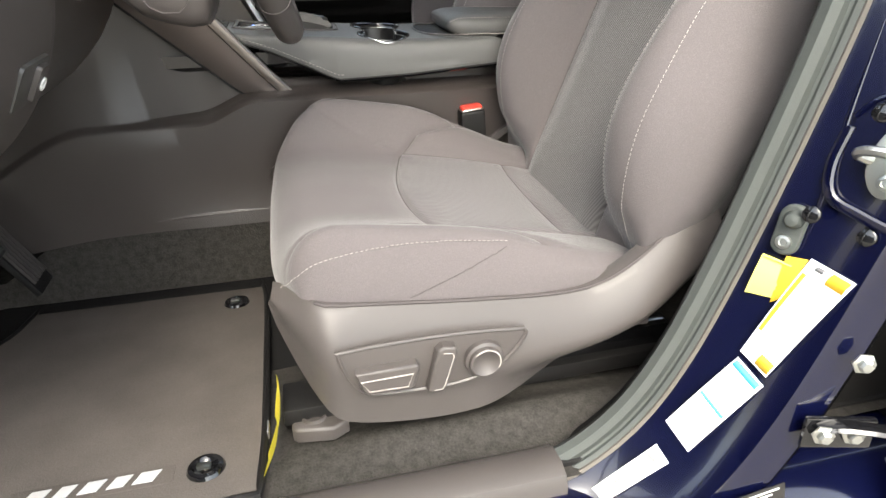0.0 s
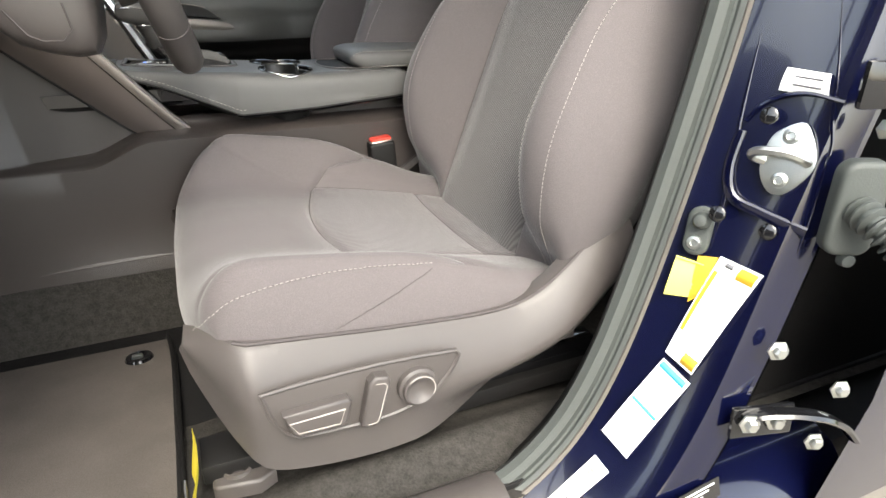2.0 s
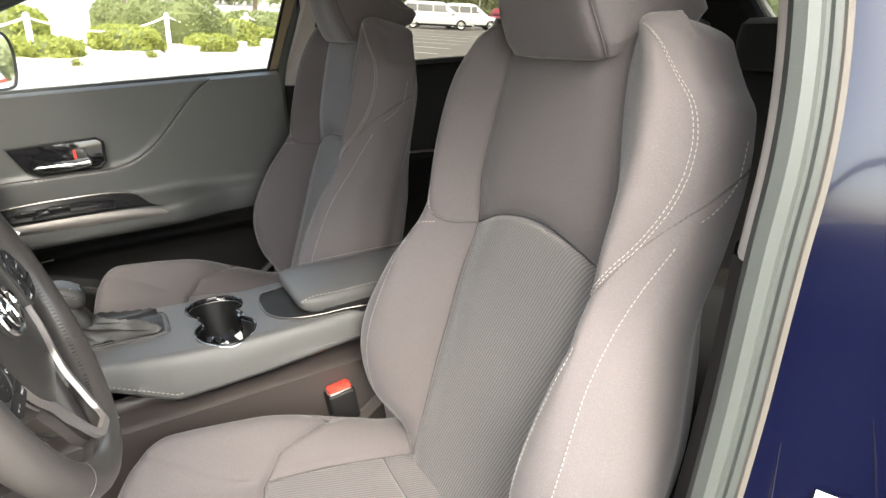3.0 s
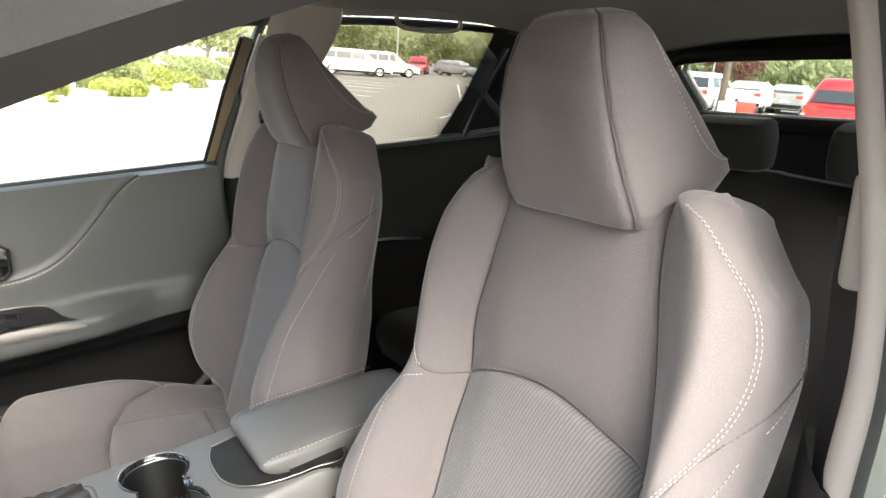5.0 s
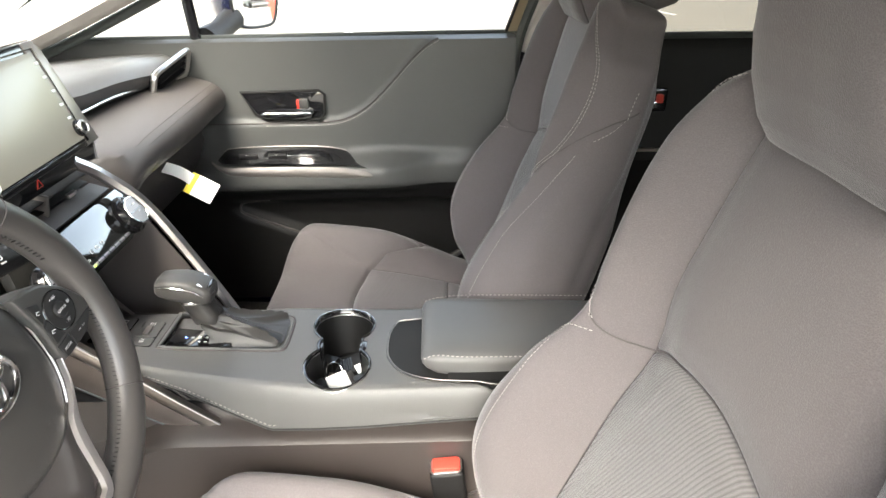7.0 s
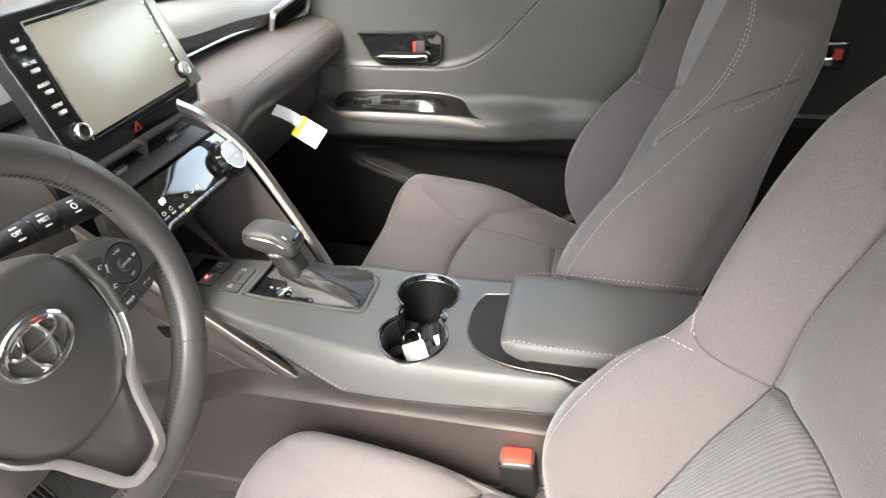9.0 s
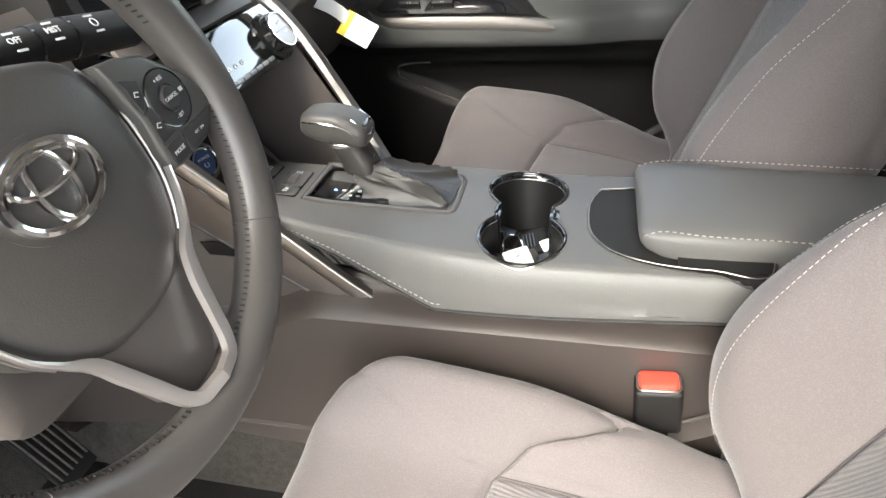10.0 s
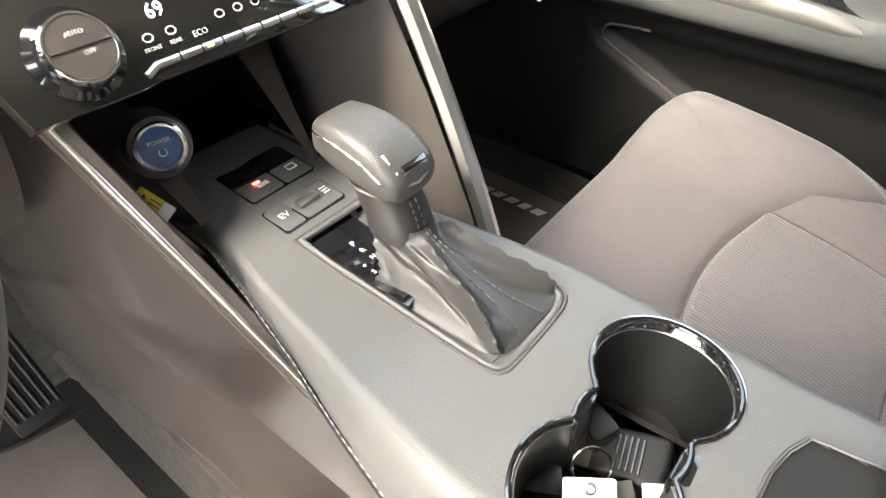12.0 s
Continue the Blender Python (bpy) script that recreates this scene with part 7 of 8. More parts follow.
for y in (-0.4235, -0.2885):
    part("shroud_line", tube([(-0.268, y, 0.850), (-0.252, y, 0.826), (-0.240, y, 0.820), (-0.222, y, 0.820), (-0.212, y, 0.830), (-0.216, y, 0.856)], 0.0011, 5), CORD_AND_SHADE, wheel)

stalk = thing("wiper_stalk", (-0.20, -0.30, 0.99), "black wiper stalk behind the steering wheel", "stalk")
line = spl([(-0.215, -0.335, 1.004), (-0.215, -0.26, 0.998), (-0.215, -0.178, 0.986)], 24)
arm = part("stalk_arm", tube(line, [0.0080 + 0.0055 * smooth(2, 15, k) for k in range(24)], 20), PLASTIC_DARK, stalk)
for k in (10, 14):
    part("stalk_ring", tube([line[k], line[k].lerp(line[k + 1], 0.3)], 0.0083 + 0.0055 * smooth(2, 15, k), 20), GLOSS, stalk)
for k, word in ((8, "OFF"), (12, "MIST"), (17, "")):
    p, r = line[k], 0.0082 + 0.0055 * smooth(2, 15, k)
    m = axes((p.x + r * 0.78, p.y, p.z + r * 0.62), (0, 1, -0.13), (-0.62, 0.1, 0.78))
    if word:
        writing(word, 0.0058, m, INK_PALE, stalk, "stalk_word")
    else:
        part("lamp_sign", tube([m @ Vector((0.0028 * math.cos(t), 0.0028 * math.sin(t), 0)) for t in np.linspace(0, 2 * math.pi, 13)[:-1]], 0.0005, 4, True), INK_PALE, stalk)
    for q in (-1, 1):
        part("stalk_mark", moved(box(-0.0035, 0.0035, -0.0007, 0.0007, -0.0004, 0.0003, 0), m @ pose(0.001, q * 0.0058, -0.0014)), INK_PALE, stalk)

# ---- on the floor ----
flat_part = part


def floor_mat(outline, clips, plate_at, yaw, label, slope=0.0):
    """A mat with its clips and name plate; slope lets it fall towards the car's middle."""
    lean = Matrix(((1, 0, 0, 0), (0, 1, 0, 0), (0, -slope, 1, -0.65 * slope), (0, 0, 0, 1)))

    def part(name, bm, mat, parent, note=""):
        return flat_part(name, moved(bm, lean), mat, parent, note)
    m = thing("floor_mat", (outline[0][0], outline[0][1], 0.335), label, "floor mat", "floor mats")
    line = [(v.x, v.y) for v in spl(outline + outline[:1], 90)][:-1]
    part("mat_carpet", plate(line, 0.009, pose(0, 0, 0.336), 0.002), MAT, m)
    part("mat_binding", tube([(x, y, 0.342) for x, y in line], 0.0055, 8, True), PLASTIC_DARK, m, "stitched edge binding")
    for x, y in clips:
        c = part("mat_clip", lathe([(0.0, 0.0), (0.008, 0.001), (0.011, 0.004), (0.015, 0.0065), (0.020, 0.005), (0.0225, 0.0)], pose(x, y, 0.3445), 24), GLOSS, m, "round black mat clip")
        part("clip_twist", box(x - 0.010, x + 0.006, y - 0.004, y + 0.004, 0.346, 0.353, 0.002), STEEL, c)
    px, py = plate_at
    base = part("name_plate", moved(plate(rounded(0.175, 0.030, 0.004), 0.001, None, 0.0004), pose(px, py, 0.3445, 0, 0, yaw)), MAT, m, "flat badge with silver bars")
    for k, w in enumerate((0.020, 0.016, 0.020, 0.018, 0.022)):
        slant = [(-w / 2 - 0.004, -0.0085), (w / 2 - 0.004, -0.0085), (w / 2 + 0.004, 0.0085), (-w / 2 + 0.004, 0.0085)]
        part("silver_bar", plate(slant, 0.0012, pose(px, py, 0.3460, 0, 0, yaw) @ pose(-0.058 + 0.029 * k, 0, 0), 0.0003), INK_PALE, base)
    return m


floor_mat([(-0.648, -0.30), (-0.612, -0.235), (-0.602, -0.175), (-0.597, -0.138), (-0.578, -0.126), (-0.44, -0.126), (-0.25, -0.130), (-0.208, -0.160), (-0.198, -0.45), (-0.200, -0.66), (-0.23, -0.688), (-0.60, -0.69), (-0.72, -0.67), (-0.75, -0.40), (-0.73, -0.33), (-0.68, -0.315)], ((-0.254, -0.214), (-0.262, -0.632)), (-0.385, -0.630), 0, "brown-grey carpet floor mat with clips in the driver footwell", 0.092)
floor_mat([(-0.70, 0.20), (-0.25, 0.20), (-0.21, 0.23), (-0.21, 0.60), (-0.25, 0.64), (-0.68, 0.64), (-0.74, 0.58), (-0.74, 0.26)], (), (-0.365, 0.585), 180, "dark carpet floor mat in the passenger footwell")
lab = thing("mat_label", (-0.2, -0.62, 0.345), "curled yellow warning label stuck on the floor mat", "label")
part("label_sheet", grid([[Vector((-0.196 + 0.016 * math.sin(2.2 * t) + 0.004 * w, -0.665 + 0.10 * t, 0.345 + h * (0.038 + 0.03 * t))) for t in np.linspace(0, 1, 14)] for w, h in ((0, 0), (1, 0.35), (2.2, 0.7), (2.6, 1.0))]), YELLOW, lab)
part("label_print", box(-0.189, -0.187, -0.62, -0.60, 0.360, 0.372, 0.0005), INK, lab)

pedal = thing("accelerator_pedal", (-0.56, -0.19, 0.36), "black ribbed accelerator pedal over the mat", "pedal")
PD = axes((-0.592, -0.189, 0.445), (0, 1, 0), (-0.45, 0, 0.89))
part("pedal_pad", moved(box(-0.030, 0.030, -0.085, 0.085, -0.006, 0.006, 0.005), PD), PLASTIC_DARK, pedal)
for k in range(6):
    part("pedal_rib", moved(box(-0.0255 + 0.0097 * k, -0.0235 + 0.0097 * k, -0.065, 0.078, 0.006, 0.011, 0.0008), PD), RIM_LEATHER, pedal, "grey rubber rib")
part("pedal_arm", tube([PD @ Vector((0, 0.06, -0.005)), PD @ Vector((0, 0.12, -0.04)), PD @ Vector((0, 0.22, -0.06))], 0.010, 8), PLASTIC_DARK, pedal)
brake_pedal = thing("brake_pedal", (-0.58, -0.35, 0.42), "black rubber brake pedal on its arm", "pedal")
PB = axes((-0.56, -0.335, 0.51), (0, 1, 0), (-0.5, 0, 0.85))
part("pedal_pad", moved(box(-0.05, 0.05, -0.028, 0.028, -0.006, 0.006, 0.005), PB), PLASTIC_DARK, brake_pedal)
for k in range(4):
    part("pedal_rib", moved(box(-0.044, 0.044, -0.022 + 0.0125 * k, -0.017 + 0.0125 * k, 0.006, 0.009, 0.001), PB), RUBBER, brake_pedal)
part("pedal_arm", tube([PB @ Vector((0, 0.01, -0.006)), PB @ Vector((0, 0.10, -0.03)), PB @ Vector((0, 0.26, -0.05))], 0.009, 8), PLASTIC_DARK, brake_pedal)

# ---- on the painted pillar ----
def face_at(o, n, up=(0, 0, 1)):
    """A pose at o whose z axis points along n and whose y axis lies towards up."""
    n = Vector(n).normalized()
    x = Vector(up).cross(n).normalized()
    m = Matrix((x, n.cross(x), n)).transposed().to_4x4()
    m.translation = Vector(o)
    return m


def sheet(name, a, b, c, d, mat, parent, lift=0.0022, label=""):
    """A thin sheet between four corners (a, b along the top; d, c below), bent a little like the paint under it."""
    a, b, c, d = (Vector(p) for p in (a, b, c, d))
    n = (b - a).cross(d - a).normalized()
    if n.y > 0:
        n = -n
    rows = []
    for v in np.linspace(0, 1, 9):
        rows.append([a.lerp(d, v).lerp(b.lerp(c, v), u) + n * (lift + 0.0030 * math.sin(math.pi * v)) for u in np.linspace(0, 1, 4)])
    return part(name, grid(rows), mat, parent, label)


def inset(a, b, c, d, u0, u1, v0, v1):
    a, b, c, d = (Vector(p) for p in (a, b, c, d))
    def f(u, v):
        return a.lerp(d, v).lerp(b.lerp(c, v), u)
    return f(u0, v0), f(u1, v0), f(u1, v1), f(u0, v1)


TYRE = ((0.369, -0.768, 0.615), (0.381, -0.812, 0.610), (0.334, -0.792, 0.490), (0.324, -0.760, 0.503))
tyre_label = sheet("tyre_label", *TYRE, WHITE, pillar, 0.0022, "white load label with amber fields")
for u0, u1, v0, v1 in ((0.55, 0.95, 0.02, 0.13), (0.52, 0.95, 0.87, 0.98), (0.04, 0.14, 0.10, 0.85)):
    sheet("label_field", *inset(*TYRE, u0, u1, v0, v1), AMBER, tyre_label, 0.0030)
for k in range(8):
    sheet("label_line", *inset(*TYRE, 0.30, 0.78, 0.20 + 0.075 * k, 0.215 + 0.075 * k), INK_PALE, tyre_label, 0.0030)
sheet("label_line", *inset(*TYRE, 0.22, 0.40, 0.03, 0.07), INK, tyre_label, 0.0030)
AMB = ((0.3535, -0.752, 0.612), (0.3655, -0.7675, 0.614), (0.350, -0.7635, 0.568), (0.345, -0.757, 0.560))
sheet("amber_strip", *AMB, AMBER, pillar, 0.0016)
TIRE2 = ((0.322, -0.761, 0.496), (0.332, -0.794, 0.481), (0.273, -0.780, 0.385), (0.262, -0.746, 0.403))
data = sheet("data_label", *TIRE2, WHITE, pillar, 0.0022, "white data label with cyan bands")
for v0, v1 in ((0.02, 0.09), (0.46, 0.53)):
    sheet("label_field", *inset(*TIRE2, 0.05, 0.92, v0, v1), CYAN, data, 0.0030)
for k in range(4):
    sheet("label_line", *inset(*TIRE2, 0.2, 0.8, 0.14 + 0.07 * k, 0.155 + 0.07 * k), INK_PALE, data, 0.0030)
BAR = ((0.250, -0.754, 0.377), (0.256, -0.774, 0.366), (0.185, -0.770, 0.3165), (0.178, -0.750, 0.3185))
code = sheet("barcode_label", *BAR, WHITE, pillar, 0.003, "white barcode label")
for k in range(14):
    sheet("code_bar", *inset(*BAR, 0.15, 0.62, 0.12 + 0.016 * k, 0.12 + 0.016 * k + 0.004 * (1 + k % 3)), INK, code, 0.0036)
for k in range(3):
    sheet("label_line", *inset(*BAR, 0.2 + 0.2 * k, 0.27 + 0.2 * k, 0.45, 0.85), INK, code, 0.0036)
SMALL = ((0.4095, -0.763, 0.803), (0.4265, -0.796, 0.800), (0.4235, -0.801, 0.779), (0.4055, -0.762, 0.782))
small = sheet("notice_label", *SMALL, WHITE, pillar, 0.0035, "small white notice label")
for v in (0.25, 0.6):
    sheet("label_line", *inset(*SMALL, 0.25, 0.85, v, v + 0.14), INK, small, 0.0042)
NOTE = ((0.3425, -0.734, 0.607), (0.358, -0.757, 0.604), (0.3495, -0.760, 0.566), (0.331, -0.736, 0.563))
note = sheet("sticky_note", *NOTE, NOTE_YELLOW, pillar, 0.003, "small yellow paper note")
part("note_fold", tube([Vector(NOTE[0]) + Vector((-0.004, -0.004, 0)), Vector(NOTE[1]) + Vector((-0.004, -0.004, 0))], 0.001, 5), NOTE_YELLOW, pillar)

striker = part("latch_striker", moved(plate([(v.x, v.y) for v in spl([(-0.026, 0.0), (-0.018, 0.026), (0.004, 0.042), (0.016, 0.038), (0.030, 0.010), (0.030, -0.012), (0.010, -0.040), (-0.008, -0.042), (-0.022, -0.024), (-0.026, 0.0)], 40)][:-1], 0.004, None, 0.0015), face_at((0.4015, -0.789, 0.722), (-0.87, -0.44, 0.22)) @ Matrix.Scale(0.82, 4)), STEEL, pillar, "zinc-plated latch striker")
SM = face_at((0.4015, -0.789, 0.722), (-0.87, -0.44, 0.22))
SL = SM @ Matrix.Scale(0.82, 4)
part("striker_loop", tube(spl([SL @ Vector(p) for p in ((-0.022, -0.006, 0.004), (-0.034, -0.002, 0.016), (-0.026, 0.004, 0.024), (0.0, 0.006, 0.022), (0.018, 0.002, 0.014), (0.024, -0.002, 0.004))], 24), 0.0048, 8), STEEL, striker)
for y in (0.026, -0.026):
    part("striker_bolt", lathe([(0.0, 0.006), (0.004, 0.006), (0.005, 0.008), (0.0085, 0.007), (0.0095, 0.004)], SL @ pose(0, y, 0), 16), STEEL, striker)
part("pressed_rib", tube(spl([SM @ Vector(p) for p in ((-0.046, 0.02, -0.001), (-0.048, -0.018, 0.0), (-0.038, -0.046, 0.001), (-0.01, -0.056, 0.0), (0.034, -0.066, -0.001))], 24), 0.006, 8, flat=0.5), PAINT, pillar)
part("pressed_rib", tube(spl([SM @ Vector(p) for p in ((-0.044, 0.030, -0.001), (-0.030, 0.050, 0.0), (0.0, 0.062, 0.0), (0.034, 0.058, -0.001))], 20), 0.005, 8, flat=0.5), PAINT, pillar)
for crease in ([(0.406, -0.734, 0.887), (0.402, -0.733, 0.855), (0.388, -0.740, 0.763), (0.374, -0.752, 0.688), (0.368, -0.756, 0.633)], [(0.434, -0.776, 0.887), (0.431, -0.795, 0.814), (0.421, -0.811, 0.760), (0.420, -0.817, 0.737), (0.411, -0.821, 0.681), (0.404, -0.823, 0.635)]):
    part("pressed_crease", tube(spl(crease, 30), [0.0024 * smooth(0, 16, k) * smooth(30, 25, k) + 0.0001 for k in range(30)], 8, flat=0.5), PAINT, pillar, "rounded crease in the paint")
BM = face_at((0.3575, -0.744, 0.637), (-0.84, -0.49, 0.24))
bump = part("door_stop", moved(plate(rounded(0.026, 0.052, 0.012), 0.008, None, 0.003, 3), BM), RUBBER, pillar, "grey rubber door stop")
part("stop_nub", lathe([(0.0, 0.024), (0.006, 0.022), (0.009, 0.016), (0.0095, 0.006)], BM @ pose(0.002, 0.012, 0), 16), RUBBER, bump)
part("stop_screw", lathe([(0.0, 0.0095), (0.003, 0.0095), (0.004, 0.011), (0.007, 0.0105), (0.008, 0.007)], BM @ pose(-0.001, -0.013, 0), 14), STEEL, bump)
for o in ((0.386, -0.800, 0.652), (0.352, -0.766, 0.664), (0.383, -0.775, 0.762)):
    part("body_plug", lathe([(0.0, 0.003), (0.006, 0.0028), (0.008, 0.0015), (0.0085, 0)], face_at(o, (-0.88, -0.42, 0.22)) @ pose(0, 0, -0.001), 16), GLOSS, pillar)

# rear door's hinge and wiring sleeve behind the pillar
hinge = part("door_hinge", tube(spl([(0.352, -0.848, 0.470), (0.375, -0.862, 0.478), (0.415, -0.880, 0.476), (0.455, -0.885, 0.455), (0.480, -0.888, 0.430)], 24), 0.009, 8, flat=0.5), GLOSS, pillar, "black check strap hinge")
part("hinge_plate", moved(box(-0.035, 0.035, -0.018, 0.018, -0.003, 0.003, 0.003), face_at((0.375, -0.852, 0.462), (-0.25, -0.95, 0.1))), GLOSS, hinge)
for o in ((0.352, -0.856, 0.468), (0.385, -0.860, 0.464), (0.380, -0.846, 0.543), (0.475, -0.862, 0.478), (0.455, -0.864, 0.415)):
    part("hinge_bolt", lathe([(0.0, 0.009), (0.005, 0.009), (0.007, 0.007), (0.007, 0.003), (0.011, 0.002), (0.011, 0)], face_at(o, (-0.35, -0.92, 0.1)), 6), STEEL, hinge)
part("upper_hinge", moved(box(-0.03, 0.03, -0.02, 0.02, -0.004, 0.004, 0.004), face_at((0.42, -0.856, 0.80), (-0.3, -0.95, 0.0))), GLOSS, pillar)
for o in ((0.405, -0.862, 0.83), (0.43, -0.866, 0.80), (0.415, -0.862, 0.765)):
    part("hinge_bolt", lathe([(0.0, 0.008), (0.006, 0.008), (0.009, 0.003), (0.009, 0)], face_at(o, (-0.35, -0.92, 0.1)), 6), STEEL, pillar)
BO = face_at((0.425, -0.846, 0.690), (-0.45, -0.88, 0.0))
sleeve = part("wiring_sleeve", moved(plate(rounded(0.044, 0.090, 0.014), 0.016, None, 0.006, 3), BO), RUBBER, pillar, "grey rubber wiring sleeve")
line = spl([BO @ Vector(p) for p in ((0.0, 0.0, 0.014), (0.006, -0.006, 0.035), (0.022, -0.022, 0.052), (0.04, -0.045, 0.062), (0.06, -0.075, 0.066))], 60)
part("sleeve_bellows", tube(line, [0.0125 + 0.0028 * (1 if k % 4 < 2 else -1) for k in range(60)], 14), RUBBER, sleeve)
part("sleeve_clip", lathe([(0, 0.010), (0.006, 0.008), (0.008, 0.0)], BO @ pose(0.004, -0.05, 0.008), 12), RUBBER, sleeve)
part("paint_notice", moved(plate(rounded(0.10, 0.030, 0.002), 0.0008, None, 0), face_at((0.300, -0.8415, 0.362), (-0.06, -1, 0.06)) @ Matrix.Rotation(radians(14), 4, "Z")), GLOSS, pillar, "black notice plate")
for k in range(4):
    part("notice_line", moved(box(-0.03, 0.035 - 0.008 * k, -0.001, 0.001, 0.0008, 0.0014, 0), face_at((0.300, -0.8415, 0.362), (-0.06, -1, 0.06)) @ Matrix.Rotation(radians(14), 4, "Z") @ pose(0.008, 0.009 - 0.006 * k, 0)), MARK, pillar)

# ---- outdoors: the lot, its planting and parked cars ----
rng = random.Random(7)
GRASSY = material("leaf_light", (0.24, 0.26, 0.06), 0.7, vary=0.35, scale=3, grain_scale=40)
LEAF = material("leaf_mid", (0.17, 0.19, 0.075), 0.7, vary=0.4, scale=2, grain_scale=30)
AUTUMN = material("leaf_maroon", (0.16, 0.06, 0.05), 0.7, vary=0.35, scale=2, grain_scale=30)
BARK = material("bark", (0.12, 0.09, 0.065), 0.9, vary=0.3, scale=8, grain=0.8, grain_scale=60)
ASPHALT = material("worn_asphalt", (0.185, 0.168, 0.145), 0.9, vary=0.22, scale=0.35, grain=0.6, grain_scale=120)
CONCRETE = material("pale_concrete", (0.42, 0.40, 0.37), 0.85, vary=0.12, scale=0.8, grain=0.4, grain_scale=80)
STUCCO = material("white_stucco", (0.72, 0.71, 0.69), 0.85, vary=0.05, scale=0.6, grain=0.3, grain_scale=60)
ROPE = material("pale_rope", (0.6, 0.57, 0.5), 0.9, vary=0.1)
LINE = material("lot_line_paint", (0.62, 0.61, 0.58), 0.7, vary=0.12, scale=1.5)
TYRE_RUBBER = material("tyre_rubber", (0.02, 0.02, 0.02), 0.8, vary=0.2)
CAR_WHITE = material("white_car_paint", (0.72, 0.73, 0.74), 0.3, vary=0.03, coat=0.5)
CAR_RED = material("red_car_paint", (0.34, 0.02, 0.025), 0.3, vary=0.05, coat=0.5)
CAR_GREY = material("grey_car_paint", (0.25, 0.25, 0.25), 0.3, vary=0.05, coat=0.5)
CAR_GLASS = material("car_glass", (0.03, 0.035, 0.04), 0.08, vary=0.1, coat=0.6)
CONE = material("barrier_red", (0.65, 0.07, 0.04), 0.5, vary=0.1)


def leafy(m):
    """Let half of the light through thin leaves."""
    n, l = m.node_tree.nodes, m.node_tree.links
    b = n["Principled BSDF"]
    tr, mx = n.new("ShaderNodeBsdfTranslucent"), n.new("ShaderNodeMixShader")
    l.new(b.inputs["Base Color"].links[0].from_socket, tr.inputs["Color"])
    l.new(b.outputs[0], mx.inputs[1])
    l.new(tr.outputs[0], mx.inputs[2])
    l.new(mx.outputs[0], n["Material Output"].inputs["Surface"])


for m in (GRASSY, LEAF, AUTUMN):
    leafy(m)


def spot(x, y):
    """A place on the lot, from the car's own axes."""
    p = CAR @ Vector((x, y, 0))
    return Vector((p.x, p.y, GROUND))


steps = [-420, -200, -110, -60, -30, -14, -6, 0, 6, 14, 24, 36, 50, 70, 95, 130, 200, 300, 420]
single("ground", grid([[Vector((x, y, GROUND)) for y in steps] for x in steps]), ASPHALT, "worn grey-brown asphalt of a car park", "ground", "", "structure", outdoors=True)


def strip_on(a, b, w, mat, name, label, h=0.004):
    a, b = Vector(a), Vector(b)
    d = (b - a).normalized()
    n = Vector((-d.y, d.x, 0)) * w / 2
    bm = bmesh.new()
    lo = [bm.verts.new(p + Vector((0, 0, z))) for z in (0.0, h) for p in (a - n, b - n, b + n, a + n)]
    for f in ((4, 5, 6, 7), (0, 1, 5, 4), (1, 2, 6, 5), (2, 3, 7, 6), (3, 0, 4, 7)):
        bm.faces.new([lo[k] for k in f])
    return single(name, bm, mat, label, name.split("_")[-1], "", "structure", outdoors=True)


fence_dir = (spot(6.8, 23.3) - spot(1.6, 16.5)).normalized()
fence_side = Vector((-fence_dir.y, fence_dir.x, 0))
fence_at = spot(1.6, 16.5)
strip_on(fence_at - fence_dir * 14 + fence_side * 1.9, fence_at + fence_dir * 30 + fence_side * 1.9, 5.2, CONCRETE, "pavement", "pale concrete kerb bed along the planting", 0.14)
for k in range(-3, 8):
    a = fence_at + fence_dir * (k * 2.9) - fence_side * 1.0
    strip_on(a, a - fence_side * 5.2 - fence_dir * 1.2, 0.10, LINE, "lot_line", "white parking bay line")
strip_on(fence_at - fence_dir * 12 - fence_side * 9.5, fence_at + fence_dir * 26 - fence_side * 9.5, 0.10, LINE, "lot_line", "white lane line")
arrow = bmesh.new()
pts = [arrow.verts.new(p) for p in ((-1.1, -0.08, 0), (0.3, -0.08, 0), (0.3, -0.32, 0), (1.0, 0, 0), (0.3, 0.32, 0), (0.3, 0.08, 0), (-1.1, 0.08, 0))]
arrow.faces.new(pts)
single("lot_arrow", moved(arrow, Matrix.Translation(spot(10.2, 12.6) + Vector((0, 0, 0.004))) @ Matrix.Rotation(radians(35), 4, "Z")), LINE, "white painted arrow on the asphalt", "arrow", "", "structure", outdoors=True)


def leaves(rows, size):
    """Small bent leaf blades at the given points, in one mesh."""
    verts, faces = [], []
    for p in rows:
        n = Vector((rng.gauss(0, 1), rng.gauss(0, 1), rng.gauss(0.3, 1))).normalized()
        u = n.orthogonal().normalized() * size * rng.uniform(0.6, 1.3)
        v = n.cross(u) * 0.55
        k = len(verts)
        verts += [p - u, p + v, p + u, p - v]
        faces += [(k, k + 1, k + 2), (k, k + 2, k + 3)]
    me = bpy.data.meshes.new("tmp")
    me.from_pydata(verts, [], faces)
    bm = bmesh.new()
    bm.from_mesh(me)
    bpy.data.meshes.remove(me)
    return bm


